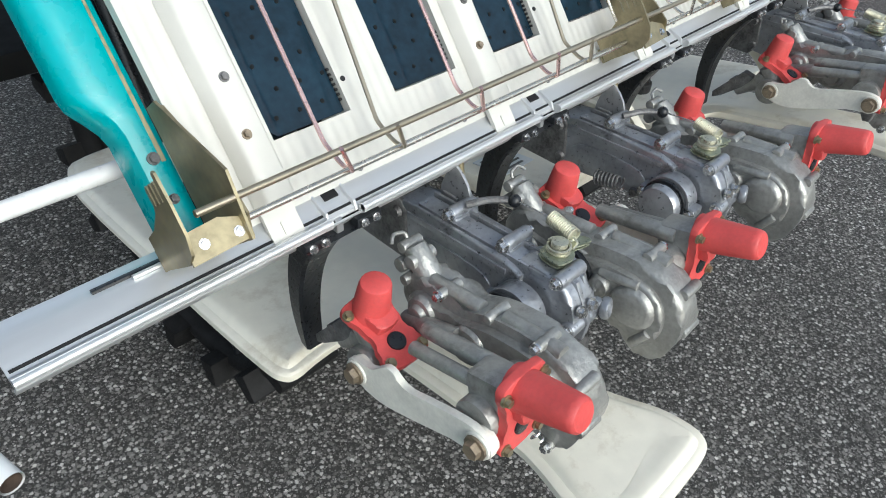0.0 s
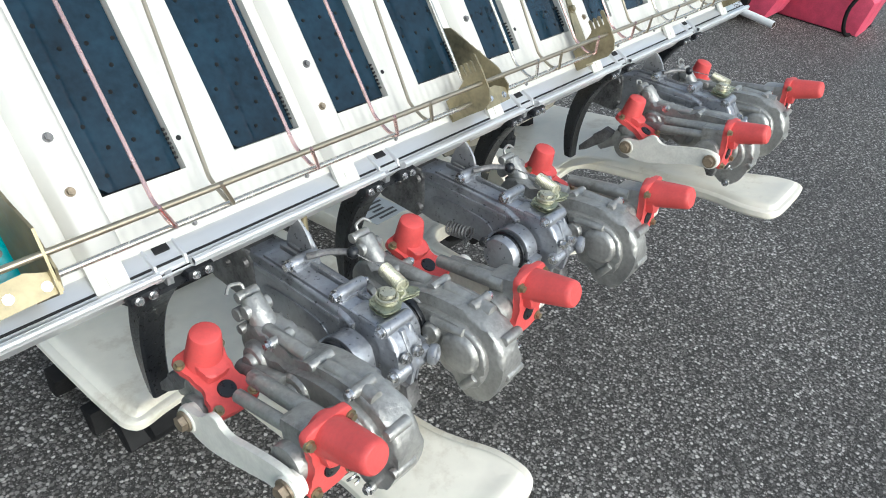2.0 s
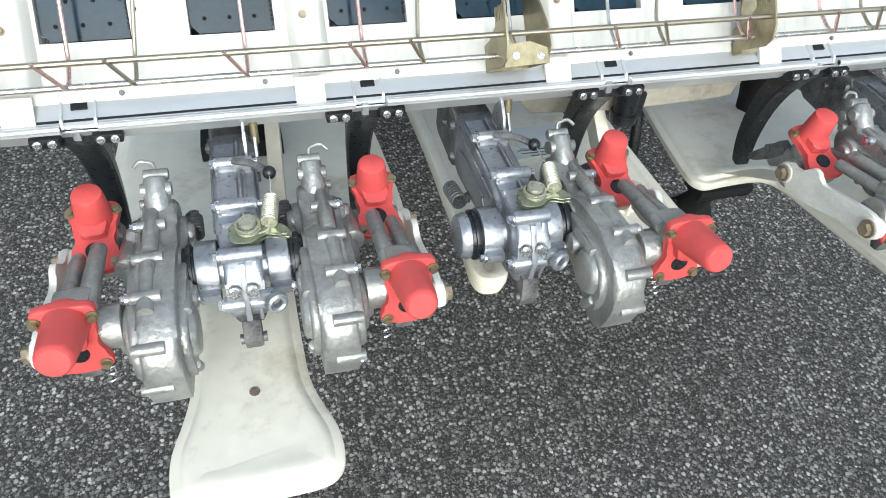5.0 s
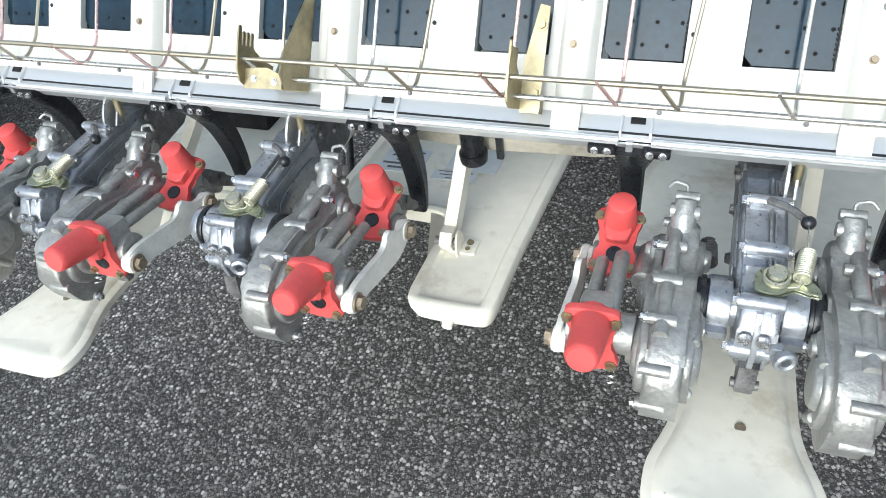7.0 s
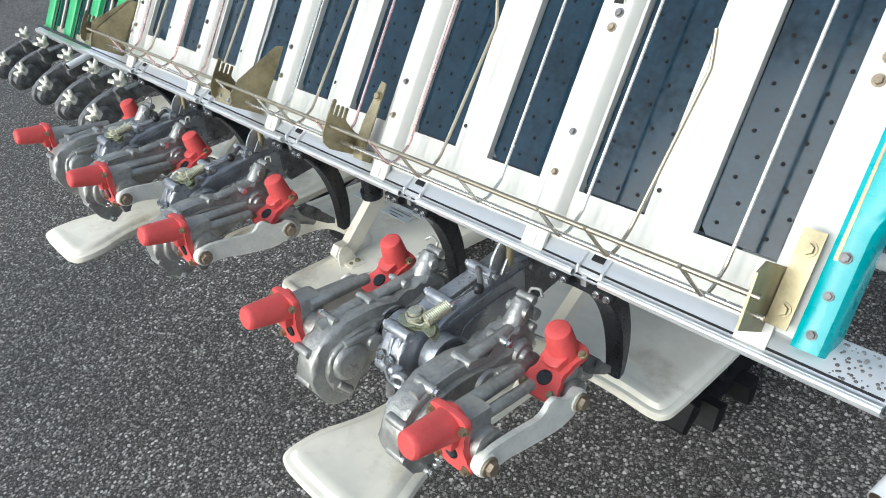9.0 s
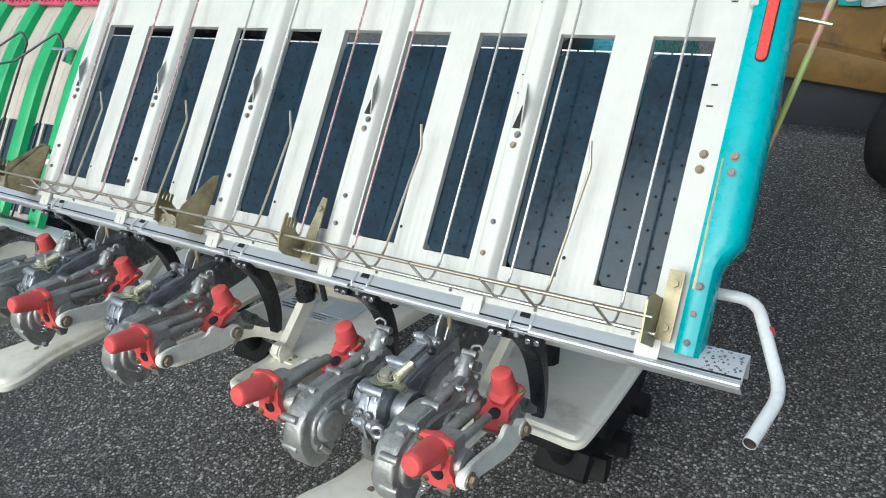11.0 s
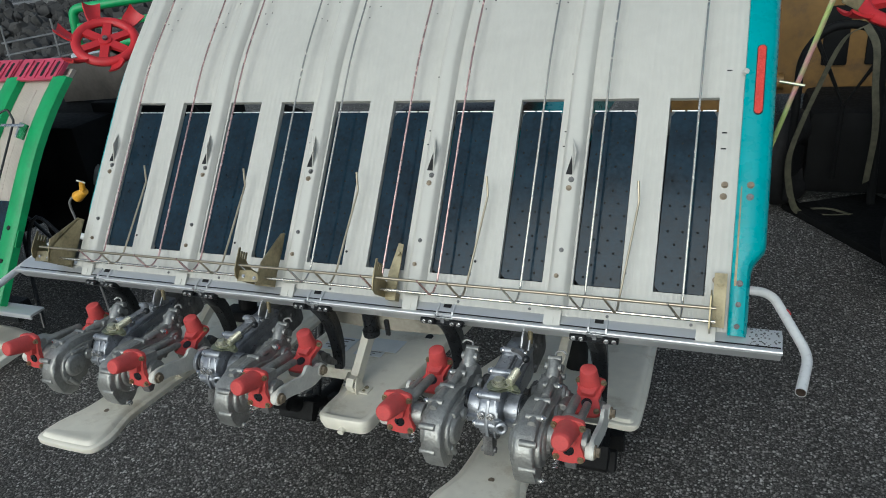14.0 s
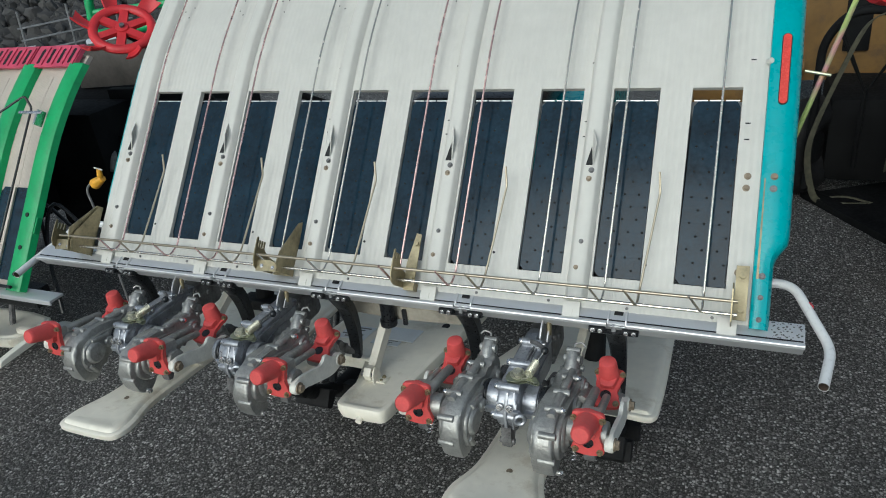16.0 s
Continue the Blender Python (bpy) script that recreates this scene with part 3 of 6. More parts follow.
def rack_bracket(x, comb=True):
    """A folded plate that clamps the rack to the table: a comb cheek, a web and a tall cheek."""
    b = bmesh.new()
    w, th = 0.052, 0.0022

    def cheek(xc, outline):
        A = [b.verts.new(tp(xc - th / 2, u, n * 1.4)) for u, n in outline]
        B = [b.verts.new(tp(xc + th / 2, u, n * 1.4)) for u, n in outline]
        b.faces.new(A[::-1])
        b.faces.new(B)
        for i in range(len(A)):
            k = (i + 1) % len(A)
            b.faces.new((A[i], A[k], B[k], B[i]))

    if comb:
        cheek(x - w / 2, COMB)
    cheek(x + w / 2, [(-0.062, 0.006), (-0.064, 0.046), (-0.046, 0.054), (-0.020, 0.050), (0.055, 0.014), (0.060, 0.004), (0.02, 0.003)])
    plate_on(b, [(x - w / 2, -0.066), (x + w / 2, -0.064), (x + w / 2, -0.048), (x + w * 0.1, -0.040), (x - w / 2, -0.042)], 0.0675, 0.0695)
    plate_on(b, [(x - w / 2, -0.063), (x + w / 2, -0.063), (x + w / 2, -0.045), (x - w / 2, -0.045)], 0.0035, 0.0055)
    br = part("rack_bracket", b, GOLD, rack, "gold zinc-plated folded bracket")
    for dx, u in ((-0.012, -0.054), (0.016, -0.056)):
        b = bmesh.new()
        tbolt(b, x + dx, u, 0.0695, 0.0032, 0.002)
        part("screw", b, BRIGHT, br)
    return br


def strip_bracket(x):
    """A tall plated strip screwed to the table, with a comb cheek that holds the bars."""
    b = bmesh.new()
    plate_on(b, [(x - 0.011, -0.062), (x + 0.012, -0.062), (x + 0.012, 0.050), (x + 0.001, 0.052), (x - 0.011, -0.012)], 0.020, 0.0225)
    out = COMB
    A = [b.verts.new(tp(x - 0.0135, u, n * 1.4)) for u, n in out]
    B = [b.verts.new(tp(x - 0.0110, u, n * 1.4)) for u, n in out]
    b.faces.new(A[::-1]), b.faces.new(B)
    for i in range(len(A)):
        k = (i + 1) % len(A)
        b.faces.new((A[i], A[k], B[k], B[i]))
    plate_on(b, [(x - 0.011, -0.066), (x + 0.011, -0.066), (x + 0.011, -0.050), (x - 0.011, -0.050)], 0.0, 0.020)
    br = part("rack_bracket", b, GOLD, rack, "gold zinc-plated bracket strip with a comb")
    for u in (0.030, -0.044):
        b = bmesh.new()
        tbolt(b, x + 0.005, u, 0.0225, 0.0052, 0.004)
        part("screw", b, GOLD, br)


rack_bracket(-0.118)
strip_bracket(0.197)
rack_bracket(-0.722)
b = bmesh.new()
plate_on(b, [(0.808, -0.055), (0.829, -0.055), (0.829, 0.040), (0.808, 0.040)], 0.0135, 0.0165)
eb = part("end_bracket", b, GOLD, rack, "gold zinc-plated flat bracket")
for u in (0.022, -0.038):
    b = bmesh.new()
    tbolt(b, 0.819, u, 0.0165, 0.0058, 0.004)
    part("screw", b, GOLD, eb)
b = bmesh.new()
for x in (0.806,):
    A = [b.verts.new(tp(x - 0.0012, u, n)) for u, n in ((-0.066, 0.004), (-0.066, 0.074), (-0.012, 0.084), (0.0, 0.070), (0.0, 0.004))]
    B = [b.verts.new(tp(x + 0.0012, u, n)) for u, n in ((-0.066, 0.004), (-0.066, 0.074), (-0.012, 0.084), (0.0, 0.070), (0.0, 0.004))]
    b.faces.new(A[::-1]), b.faces.new(B)
    for i in range(5):
        b.faces.new((A[i], A[(i + 1) % 5], B[(i + 1) % 5], B[i]))
part("end_cheek", b, GOLD, rack)
b = bmesh.new()
A = [b.verts.new(tp(XL - 0.012 - 0.0012, u, n)) for u, n in ((-0.066, 0.0), (-0.066, 0.074), (-0.012, 0.084), (0.06, 0.020), (0.06, 0.0))]
B = [b.verts.new(tp(XL - 0.012 + 0.0012, u, n)) for u, n in ((-0.066, 0.0), (-0.066, 0.074), (-0.012, 0.084), (0.06, 0.020), (0.06, 0.0))]
b.faces.new(A[::-1]), b.faces.new(B)
for i in range(5):
    b.faces.new((A[i], A[(i + 1) % 5], B[(i + 1) % 5], B[i]))
part("end_cheek", b, GOLD, rack)

def torus(bm, R, r, n=32, m=10, flat=1.0):
    """A ring round the z axis."""
    V = [[bm.verts.new(((R + r * math.cos(b * math.tau / m)) * math.cos(a * math.tau / n), (R + r * math.cos(b * math.tau / m)) * math.sin(a * math.tau / n), flat * r * math.sin(b * math.tau / m))) for b in range(m)] for a in range(n)]
    for i in range(n):
        for j in range(m):
            bm.faces.new((V[i][j], V[(i + 1) % n][j], V[(i + 1) % n][(j + 1) % m], V[i][(j + 1) % m]))
    return bm


# ---- slide rail ----
ROWX = [-0.6, -0.3, 0.0, 0.3, 0.6]
rail = thing("slide_rail", "aluminium slide rail under the foot of the seedling table", "rail")
RL, RR = -0.885, 0.912
bm = bmesh.new()
prism(bm, [(0.052, 0.826), (0.030, 0.829), (0.007, 0.816), (0.007, 0.812), (0.030, 0.824), (0.052, 0.820)], "x", RL, RR)
part("rail_plate", bm, ALU, rail)
bm = bmesh.new()
prism(bm, [(0.052, 0.826), (0.056, 0.826), (0.056, 0.790), (0.052, 0.790)], "x", RL, RR)
part("rail_back", bm, ALU, rail)
# black strip imitating the shadow gap between table foot and rail
bm = bmesh.new()
bx(bm, (-0.01, 0.0395, 0.8287), (1.60, 0.0050, 0.0030), 0.0005, pose(0, 0, 0, -8))
part("rubber_strip", bm, BLACK, rail, "thin black strip standing in for the shadow gap below the table foot")
bm = bmesh.new()
cyl(bm, (-0.78, 0.0325, 0.8310), (0.83, 0.0325, 0.8310), 0.0022, seg=8)
part("edge_bead", bm, ALU, rail)
bm = bmesh.new()
prism(bm, [(0.0128, 0.8202), (0.0110, 0.8191), (0.0110, 0.8178), (0.0128, 0.8189)], "x", RL + 0.002, RR - 0.002)
part("rail_groove", bm, HOLE, rail, "dark groove along the rail")
bm = bmesh.new()
prism(bm, [(0.0010, 0.8125), (0.0040, 0.8125), (0.0220, 0.7900), (0.0190, 0.7890)], "x", RL + 0.001, RR - 0.001)
part("rail_skirt", bm, ALU, rail, "dull slanted under-face of the rail")
ends = [RL] + [x for c in ROWX for x in (c - 0.012, c + 0.024)] + [RR]
for a, b in zip(ends[::2], ends[1::2]):
    bm = bmesh.new()
    prism(bm, [(0.007, 0.819), (0.001, 0.822), (-0.003, 0.819), (-0.003, 0.814), (0.001, 0.811), (0.007, 0.8125)], "x", a, b)
    cyl(bm, (a, -0.0005, 0.8185), (b, -0.0005, 0.8185), 0.0034, seg=12)
    part("rail_lip", bm, ALU, rail)
for c in ROWX:
    bm = bmesh.new()
    prism(bm, [(0.038, 0.8312), (0.034, 0.8312), (0.022, 0.8262), (0.022, 0.8240), (0.038, 0.8290)], "x", c - 0.002, c + 0.014)
    part("rail_slot", bm, HOLE, rail, "dark open slot")
    for e in (c - 0.0125, c + 0.0200):
        bm = bmesh.new()
        prism(bm, [(0.040, 0.8280), (0.036, 0.8335), (0.008, 0.8235), (0.004, 0.8150), (0.010, 0.8100), (0.040, 0.8200)], "x", e, e + 0.0028, 0.0006)
        part("slot_cheek", bm, ALU, rail)
    for sg in (-1, 1):
        bm = bmesh.new()
        bx(bm, (c + sg * 0.030, 0.006, 0.804), (0.030, 0.020, 0.012), 0.003)
        lug = part("rail_lug", bm, BLACK, rail)
        for q in (-0.007, 0.007):
            bm = bmesh.new()
            hexbolt(bm, (c + sg * 0.030 + q, -0.004, 0.804), (0, -1, 0.15), 0.0034, 0.003)
            part("bolt", bm, BRIGHT, lug)
bm = bmesh.new()
k = random.Random(8)
for _ in range(60):
    x, y = k.uniform(0.86, 0.908), k.uniform(0.014, 0.048)
    z = 0.829 - max(0, 0.030 - y) * 0.565 + 0.0006
    ball(bm, (x, y, z), k.uniform(0.0008, 0.0022), (1, 1, 0.5), 6)
tagged(part("rail_crumbs", bm, GRIMY, rail), "crumbs of dried mud", kind="stuff")

# dark tubes and brackets of the frame, behind the rail
main_frame = thing("main_frame", "dark steel cross tube with brackets behind the rail", "frame")
bm = bmesh.new()
bx(bm, (0, 0.135, 0.785), (1.42, 0.045, 0.045), 0.006)
part("cross_tube", bm, BLACK, main_frame)
for x in ROWX:
    bm = bmesh.new()
    prism(bm, [(0.056, 0.820), (0.056, 0.792), (0.105, 0.760), (0.105, 0.800)], "x", x - 0.05, x + 0.05)
    part("rail_bracket", bm, BLACK, main_frame)
bm = bmesh.new()
bx(bm, (0.0, 0.50, 0.735), (0.06, 0.72, 0.05), 0.006)
part("lift_arm", bm, GRIMY, main_frame)
bm = bmesh.new()
cyl(bm, (0.085, 0.090, 0.782), (0.085, 0.084, 0.704), 0.018, 0.016, 16)
cyl(bm, (0.085, 0.084, 0.708), (0.085, 0.083, 0.692), 0.020, 0.019, 16, 0.002)
bx(bm, (0.085, 0.092, 0.765), (0.060, 0.024, 0.012), 0.002)
part("drop_joint", bm, BLACK, main_frame)
bm = bmesh.new()
prism(bm, round_outline([(-0.050, 0.704), (-0.050, 0.800), (0.278, 0.800), (0.278, 0.730), (0.268, 0.710), (0.246, 0.702)], 2), "y", 0.1030, 0.1100, 0.002)
part("beam_cover", bm, SHADED_CREAM, main_frame, "cream cover plate along the cross tube, darkened for shade")
bm = bmesh.new()
bx(bm, (0.118, 0.100, 0.706), (0.010, 0.008, 0.040), 0.002)
part("stop_pin", bm, BLACK, main_frame)
for x in (-0.60, -0.05, 0.52):
    bm = bmesh.new()
    prism(bm, [(0.11, 0.80), (0.11, 0.74), (0.15, 0.70), (0.18, 0.70), (0.18, 0.80)], "x", x - 0.02, x + 0.02, 0.004)
    part("hanger_plate", bm, BLACK, main_frame)


# ---- curved black guards behind the rotors ----
def guard():
    root = thing("rotor_guard", "curved black plastic rotor guard bolted below the rail", "guard", "rotor guards under the rail")
    # a tapering horn, bowed towards the front of the machine
    bm = bmesh.new()
    line = smooth_line([(0, 0.004, 0.800), (0, 0.024, 0.772), (0, 0.042, 0.740), (0, 0.053, 0.702), (0, 0.057, 0.662), (0, 0.055, 0.630), (0, 0.052, 0.609)], 4)
    rings = []
    for i, p in enumerate(line):
        t = i / (len(line) - 1)
        w, d = 0.0185 - 0.007 * t, 0.034 - 0.020 * t
        rings.append([bm.verts.new((x, p.y + y, p.z)) for x, y in ((-w, 0.002), (-w * 0.8, -0.001), (w * 0.8, -0.001), (w, 0.002), (w * 0.85, d), (w * 0.6, d), (w * 0.6, 0.005), (-w * 0.6, 0.005), (-w * 0.6, d), (-w * 0.85, d))])
    for a, b in zip(rings, rings[1:]):
        for k in range(10):
            bm.faces.new((a[k], a[(k + 1) % 10], b[(k + 1) % 10], b[k]))
    bm.faces.new(rings[0][::-1])
    bm.faces.new(rings[-1])
    bmesh.ops.triangulate(bm, faces=[f for f in bm.faces if len(f.verts) > 4])
    part("guard_arm", bm, BLACK, root)
    bm = bmesh.new()
    prism(bm, [(-0.004, 0.800), (0.032, 0.803), (0.052, 0.786), (0.040, 0.776), (0.010, 0.789)], "x", -0.040, 0.040, 0.002)
    part("guard_head", bm, BLACK, root)
    bm = bmesh.new()
    prism(bm, [(0.002, 0.796), (0.003, 0.812), (0.014, 0.8185), (0.026, 0.812), (0.030, 0.796)], "x", -0.004, 0.004, 0.0015)
    part("guard_stem", bm, STEEL, root, "grey metal stem")
    return root


first = guard()
first.location = (ROWX[0], 0, 0)
for x in ROWX[1:]:
    copy_thing(first, pose(x, 0, 0))


# ---- planting units: chain case with hub, nose and spring lever ----
HY, HZ = -0.127, 0.720


def planting_unit():
    root = thing("planting_case", "grimy silver chain case with a sprung clutch lever", "gearbox", "planting cases")
    # body: two halves bolted along a seam, the rear end dark with grime
    bm = bmesh.new()
    prism(bm, [(0.070, 0.682), (0.070, 0.748), (0.030, 0.754), (-0.095, 0.760), (-0.118, 0.752), (-0.122, 0.705), (-0.100, 0.690), (0.02, 0.680)], "x", -0.025, 0.021, 0.006, 3)
    body = part("case_body", bm, CASE, root)
    bm = bmesh.new()
    prism(bm, [(0.135, 0.680), (0.135, 0.734), (0.112, 0.744), (0.052, 0.7505), (0.042, 0.742), (0.036, 0.694), (0.050, 0.672), (0.12, 0.672)], "x", -0.0268, 0.0228, 0.006, 3)
    part("rear_housing", bm, GRIMY, root, "housing dark with grime and mud")
    bm = bmesh.new()
    prism(bm, [(0.030, 0.7525), (0.030, 0.7575), (-0.150, 0.7665), (-0.156, 0.7625), (-0.140, 0.7585)], "x", -0.021, 0.001, 0.0014)
    cover = part("case_cover", bm, CASE, root, "worn silver cover plate")
    bm = bmesh.new()
    prism(bm, [(0.030, 0.753), (0.030, 0.7610), (-0.150, 0.7700), (-0.150, 0.763)], "x", 0.0030, 0.0060, 0.0008)
    prism(bm, [(0.030, 0.752), (0.030, 0.7575), (-0.150, 0.7665), (-0.150, 0.763)], "x", 0.0085, 0.0105, 0.0006)
    part("seam_ridge", bm, STEEL, cover)
    # a long rib and pads on both flanks
    for x, sx in ((-0.025, -1), (0.021, 1)):
        bm = bmesh.new()
        prism(bm, [(0.040, 0.736), (0.040, 0.743), (-0.100, 0.750), (-0.100, 0.743)], "x", min(x, x + sx * 0.0025), max(x, x + sx * 0.0025), 0.0008)
        prism(bm, round_outline([(0.020, 0.694), (0.020, 0.722), (-0.060, 0.728), (-0.085, 0.716), (-0.085, 0.700)], 3), "x", min(x, x + sx * 0.002), max(x, x + sx * 0.002), 0.0008)
        part("flank_rib", bm, CASE, body)
    for y, z in ((-0.014, 0.7655), (-0.088, 0.7690)):
        bm = bmesh.new()
        cyl(bm, (-0.019, y, z), (0.020, y, z - 0.001), 0.0080, 0.0074, 16, 0.002)
        bx(bm, (0, y, z - 0.009), (0.038, 0.020, 0.014), 0.005, pose(0, 0, 0, -4))
        lug = part("bolt_saddle", bm, CASE, root)
        bm = bmesh.new()
        hexbolt(bm, (-0.019, y, z), (-1, 0, 0), 0.0056, 0.005)
        part("bolt", bm, BRIGHT, lug)
        bm = bmesh.new()
        cyl(bm, (0.020, y, z - 0.001), (0.025, y, z - 0.001), 0.0040, seg=10)
        part("bolt_end", bm, BRIGHT, lug)
    # cross hub: a slim shaft housing under two bolted half-round covers, with black seals
    bm = bmesh.new()
    cyl(bm, (-0.046, HY, HZ), (0.046, HY, HZ), 0.0215, seg=24, bev=0.002)
    hub = part("hub", bm, CASE, root)
    for a, b in ((-0.048, -0.026), (0.022, 0.044)):
        bm = bmesh.new()
        arc = [(HY + 0.0300 * math.cos(radians(t)), HZ + 0.0300 * math.sin(radians(t))) for t in range(0, 190, 12)]
        arc += [(HY + 0.0235 * math.cos(radians(t)), HZ + 0.0235 * math.sin(radians(t))) for t in range(180, -10, -12)]
        prism(bm, arc, "x", a, b, 0.0012)
        for sy in (-1, 1):
            bx(bm, ((a + b) / 2, HY + sy * 0.0325, HZ - 0.004), (b - a, 0.013, 0.012), 0.003)
        arch = part("hub_cover", bm, CASE, hub)
        for sy in (-1, 1):
            bm = bmesh.new()
            hexbolt(bm, (a if a < 0 else b, HY + sy * 0.0330, HZ - 0.004), (-1 if a < 0 else 1, 0, 0), 0.0048, 0.004)
            part("bolt", bm, BRIGHT, arch)
    for a, b in ((-0.060, -0.047), (0.045, 0.060)):
        bm = bmesh.new()
        cyl(bm, (a, HY, HZ), (b, HY, HZ), 0.0255, seg=28, bev=0.003)
        cyl(bm, (a + 0.004, HY, HZ), (b - 0.004, HY, HZ), 0.0285, seg=28, bev=0.001)
        part("seal", bm, BLACK, hub)
    # front block with a saddle on top, a ridge down its face and an eye at its side
    bm = bmesh.new()
    prism(bm, round_outline([(-0.100, 0.758), (-0.140, 0.768), (-0.166, 0.760), (-0.180, 0.740), (-0.184, 0.712), (-0.172, 0.694), (-0.140, 0.686), (-0.100, 0.695)], 3), "x", -0.020, 0.017, 0.006, 3)
    boss = part("front_boss", bm, CASE, root)
    bm = bmesh.new()
    cyl(bm, (-0.022, -0.156, 0.7660), (0.019, -0.156, 0.7660), 0.0085, 0.0078, 16, 0.002)
    cyl(bm, (-0.024, -0.180, 0.722), (0.021, -0.180, 0.722), 0.0085, 0.0078, 16, 0.002)
    prism(bm, [(-0.160, 0.764), (-0.168, 0.764), (-0.190, 0.728), (-0.187, 0.692), (-0.179, 0.692)], "x", -0.005, 0.001, 0.001)
    prism(bm, [(-0.160, 0.764), (-0.166, 0.764), (-0.186, 0.728), (-0.184, 0.696), (-0.179, 0.696)], "x", 0.008, 0.012, 0.001)
    part("boss_saddle", bm, CASE, boss)
    for x, y, z, d in ((-0.022, -0.156, 0.766, (-1, 0, 0)), (-0.024, -0.180, 0.722, (-1, 0, 0)), (-0.012, -0.183, 0.742, (0, -1, 0.3)), (0.005, -0.1835, 0.742, (0, -1, 0.3))):
        bm = bmesh.new()
        hexbolt(bm, (x, y, z), d, 0.0050, 0.004)
        part("bolt", bm, BRIGHT, boss)
    bm = bmesh.new()
    t = bmesh.new()
    torus(t, 0.0080, 0.0040, 18, 8, 1.3)
    merge(bm, t, pose(0.026, -0.190, 0.728, 80, 0, 20))
    bx(bm, (0.018, -0.182, 0.732), (0.014, 0.010, 0.014), 0.004)
    part("eye_lug", bm, CASE, boss)
    bm = bmesh.new()
    prism(bm, [(-0.160, 0.700), (-0.188, 0.702), (-0.194, 0.680), (-0.191, 0.662), (-0.178, 0.660), (-0.168, 0.678)], "x", -0.011, 0.008, 0.003)
    ball(bm, (-0.001, -0.168, 0.694), 0.016, (1.1, 0.9, 0.8), 12)
    cyl(bm, (-0.015, -0.186, 0.672), (0.012, -0.186, 0.672), 0.0055, seg=10)
    part("nose", bm, GRIMY, root)
    # clutch lever: screw post, plate and coil spring
    bm = bmesh.new()
    plate = [(-0.008, -0.146), (0.012, -0.150), (0.026, -0.140), (0.046, -0.146), (0.048, -0.136), (0.028, -0.122), (-0.004, -0.120)]
    prism(bm, round_outline(plate, 3), "z", 0.7690, 0.7715, 0.0008)
    prism(bm, round_outline([(p[0] - 0.002, p[1] - 0.002) for p in plate], 3), "z", 0.7755, 0.7778, 0.0008)
    lever = part("clutch_lever", bm, OLIVE, root, "yellow-green plated lever plate")
    bm = bmesh.new()
    cyl(bm, (0.008, -0.134, 0.758), (0.008, -0.134, 0.789), 0.0085, seg=18, bev=0.0015)
    part("post", bm, SPRING, lever)
    bm = bmesh.new()
    coil(bm, (0.008, -0.134, 0.772), (0.008, -0.134, 0.785), 0.0112, 0.0016, 4.2)
    part("torsion_spring", bm, SPRING, lever)
    bm = bmesh.new()
    coil(bm, (0.029, -0.136, 0.785), (0.034, -0.104, 0.787), 0.0072, 0.0014, 13)
    cyl(bm, (0.029, -0.135, 0.785), (0.034, -0.105, 0.787), 0.0064, seg=12)
    tube(bm, bend([(0.029, -0.134, 0.784), (0.028, -0.143, 0.781), (0.018, -0.144, 0.779)], 0.004), 0.0012, 6)
    part("coil_spring", bm, SPRING, lever)
    bm = bmesh.new()
    tube(bm, [(0.034, -0.103, 0.787), (0.036, -0.058, 0.781)], 0.0009, 6)
    part("cable", bm, BRIGHT, lever)
    # upright yoke plate, brass pin and trip arm at the rail end
    bm = bmesh.new()
    prism(bm, round_outline([(0.020, 0.752), (-0.010, 0.762), (-0.012, 0.776), (0.002, 0.794), (0.014, 0.800), (0.022, 0.788), (0.030, 0.760)], 3), "x", 0.013, 0.0165, 0.0008)
    prism(bm, [(0.024, 0.756), (-0.006, 0.764), (0.008, 0.780), (0.028, 0.772)], "x", 0.024, 0.0275, 0.0008)
    bx(bm, (0.019, 0.014, 0.760), (0.018, 0.022, 0.005), 0.002)
    part("yoke", bm, STEEL, root)
    bm = bmesh.new()
    cyl(bm, (0.026, 0.012, 0.770), (0.026, 0.020, 0.812), 0.0050, seg=10)
    part("pin", bm, GOLD, root, "brass-coloured pin")
    bm = bmesh.new()
    tube(bm, smooth_line([(0.000, -0.020, 0.772), (0.018, -0.034, 0.778), (0.034, -0.050, 0.779)], 4), 0.0040, 8)
    part("trip_arm", bm, GRIMY, root)
    bm = bmesh.new()
    ball(bm, (0.036, -0.055, 0.780), 0.0075, seg=12)
    part("arm_knob", bm, BLACK, root)
    # lower spring beside the case
    for x in (0.046, -0.050):
        bm = bmesh.new()
        coil(bm, (x, -0.065, 0.712), (x * 1.04, -0.030, 0.706), 0.0085, 0.0017, 7)
        part("side_spring", bm, GRIMY, root)
    # bolt heads along the side of the case
    for y, z in ((0.09, 0.715), (0.045, 0.692), (-0.030, 0.686), (-0.075, 0.694), (0.055, 0.735)):
        for a, c in ((-0.026, -0.032), (0.021, 0.027)):
            bm = bmesh.new()
            cyl(bm, (a, y, z), (c, y, z), 0.0075, 0.0055, 10)
            part("side_bolt", bm, GRIMY, body)
    return root


UNITX = (-0.45, -0.15, 0.45)
unit = planting_unit()
unit.location = (UNITX[0], 0, 0)
for x in UNITX[1:]:
    copy_thing(unit, pose(x, 0, 0))


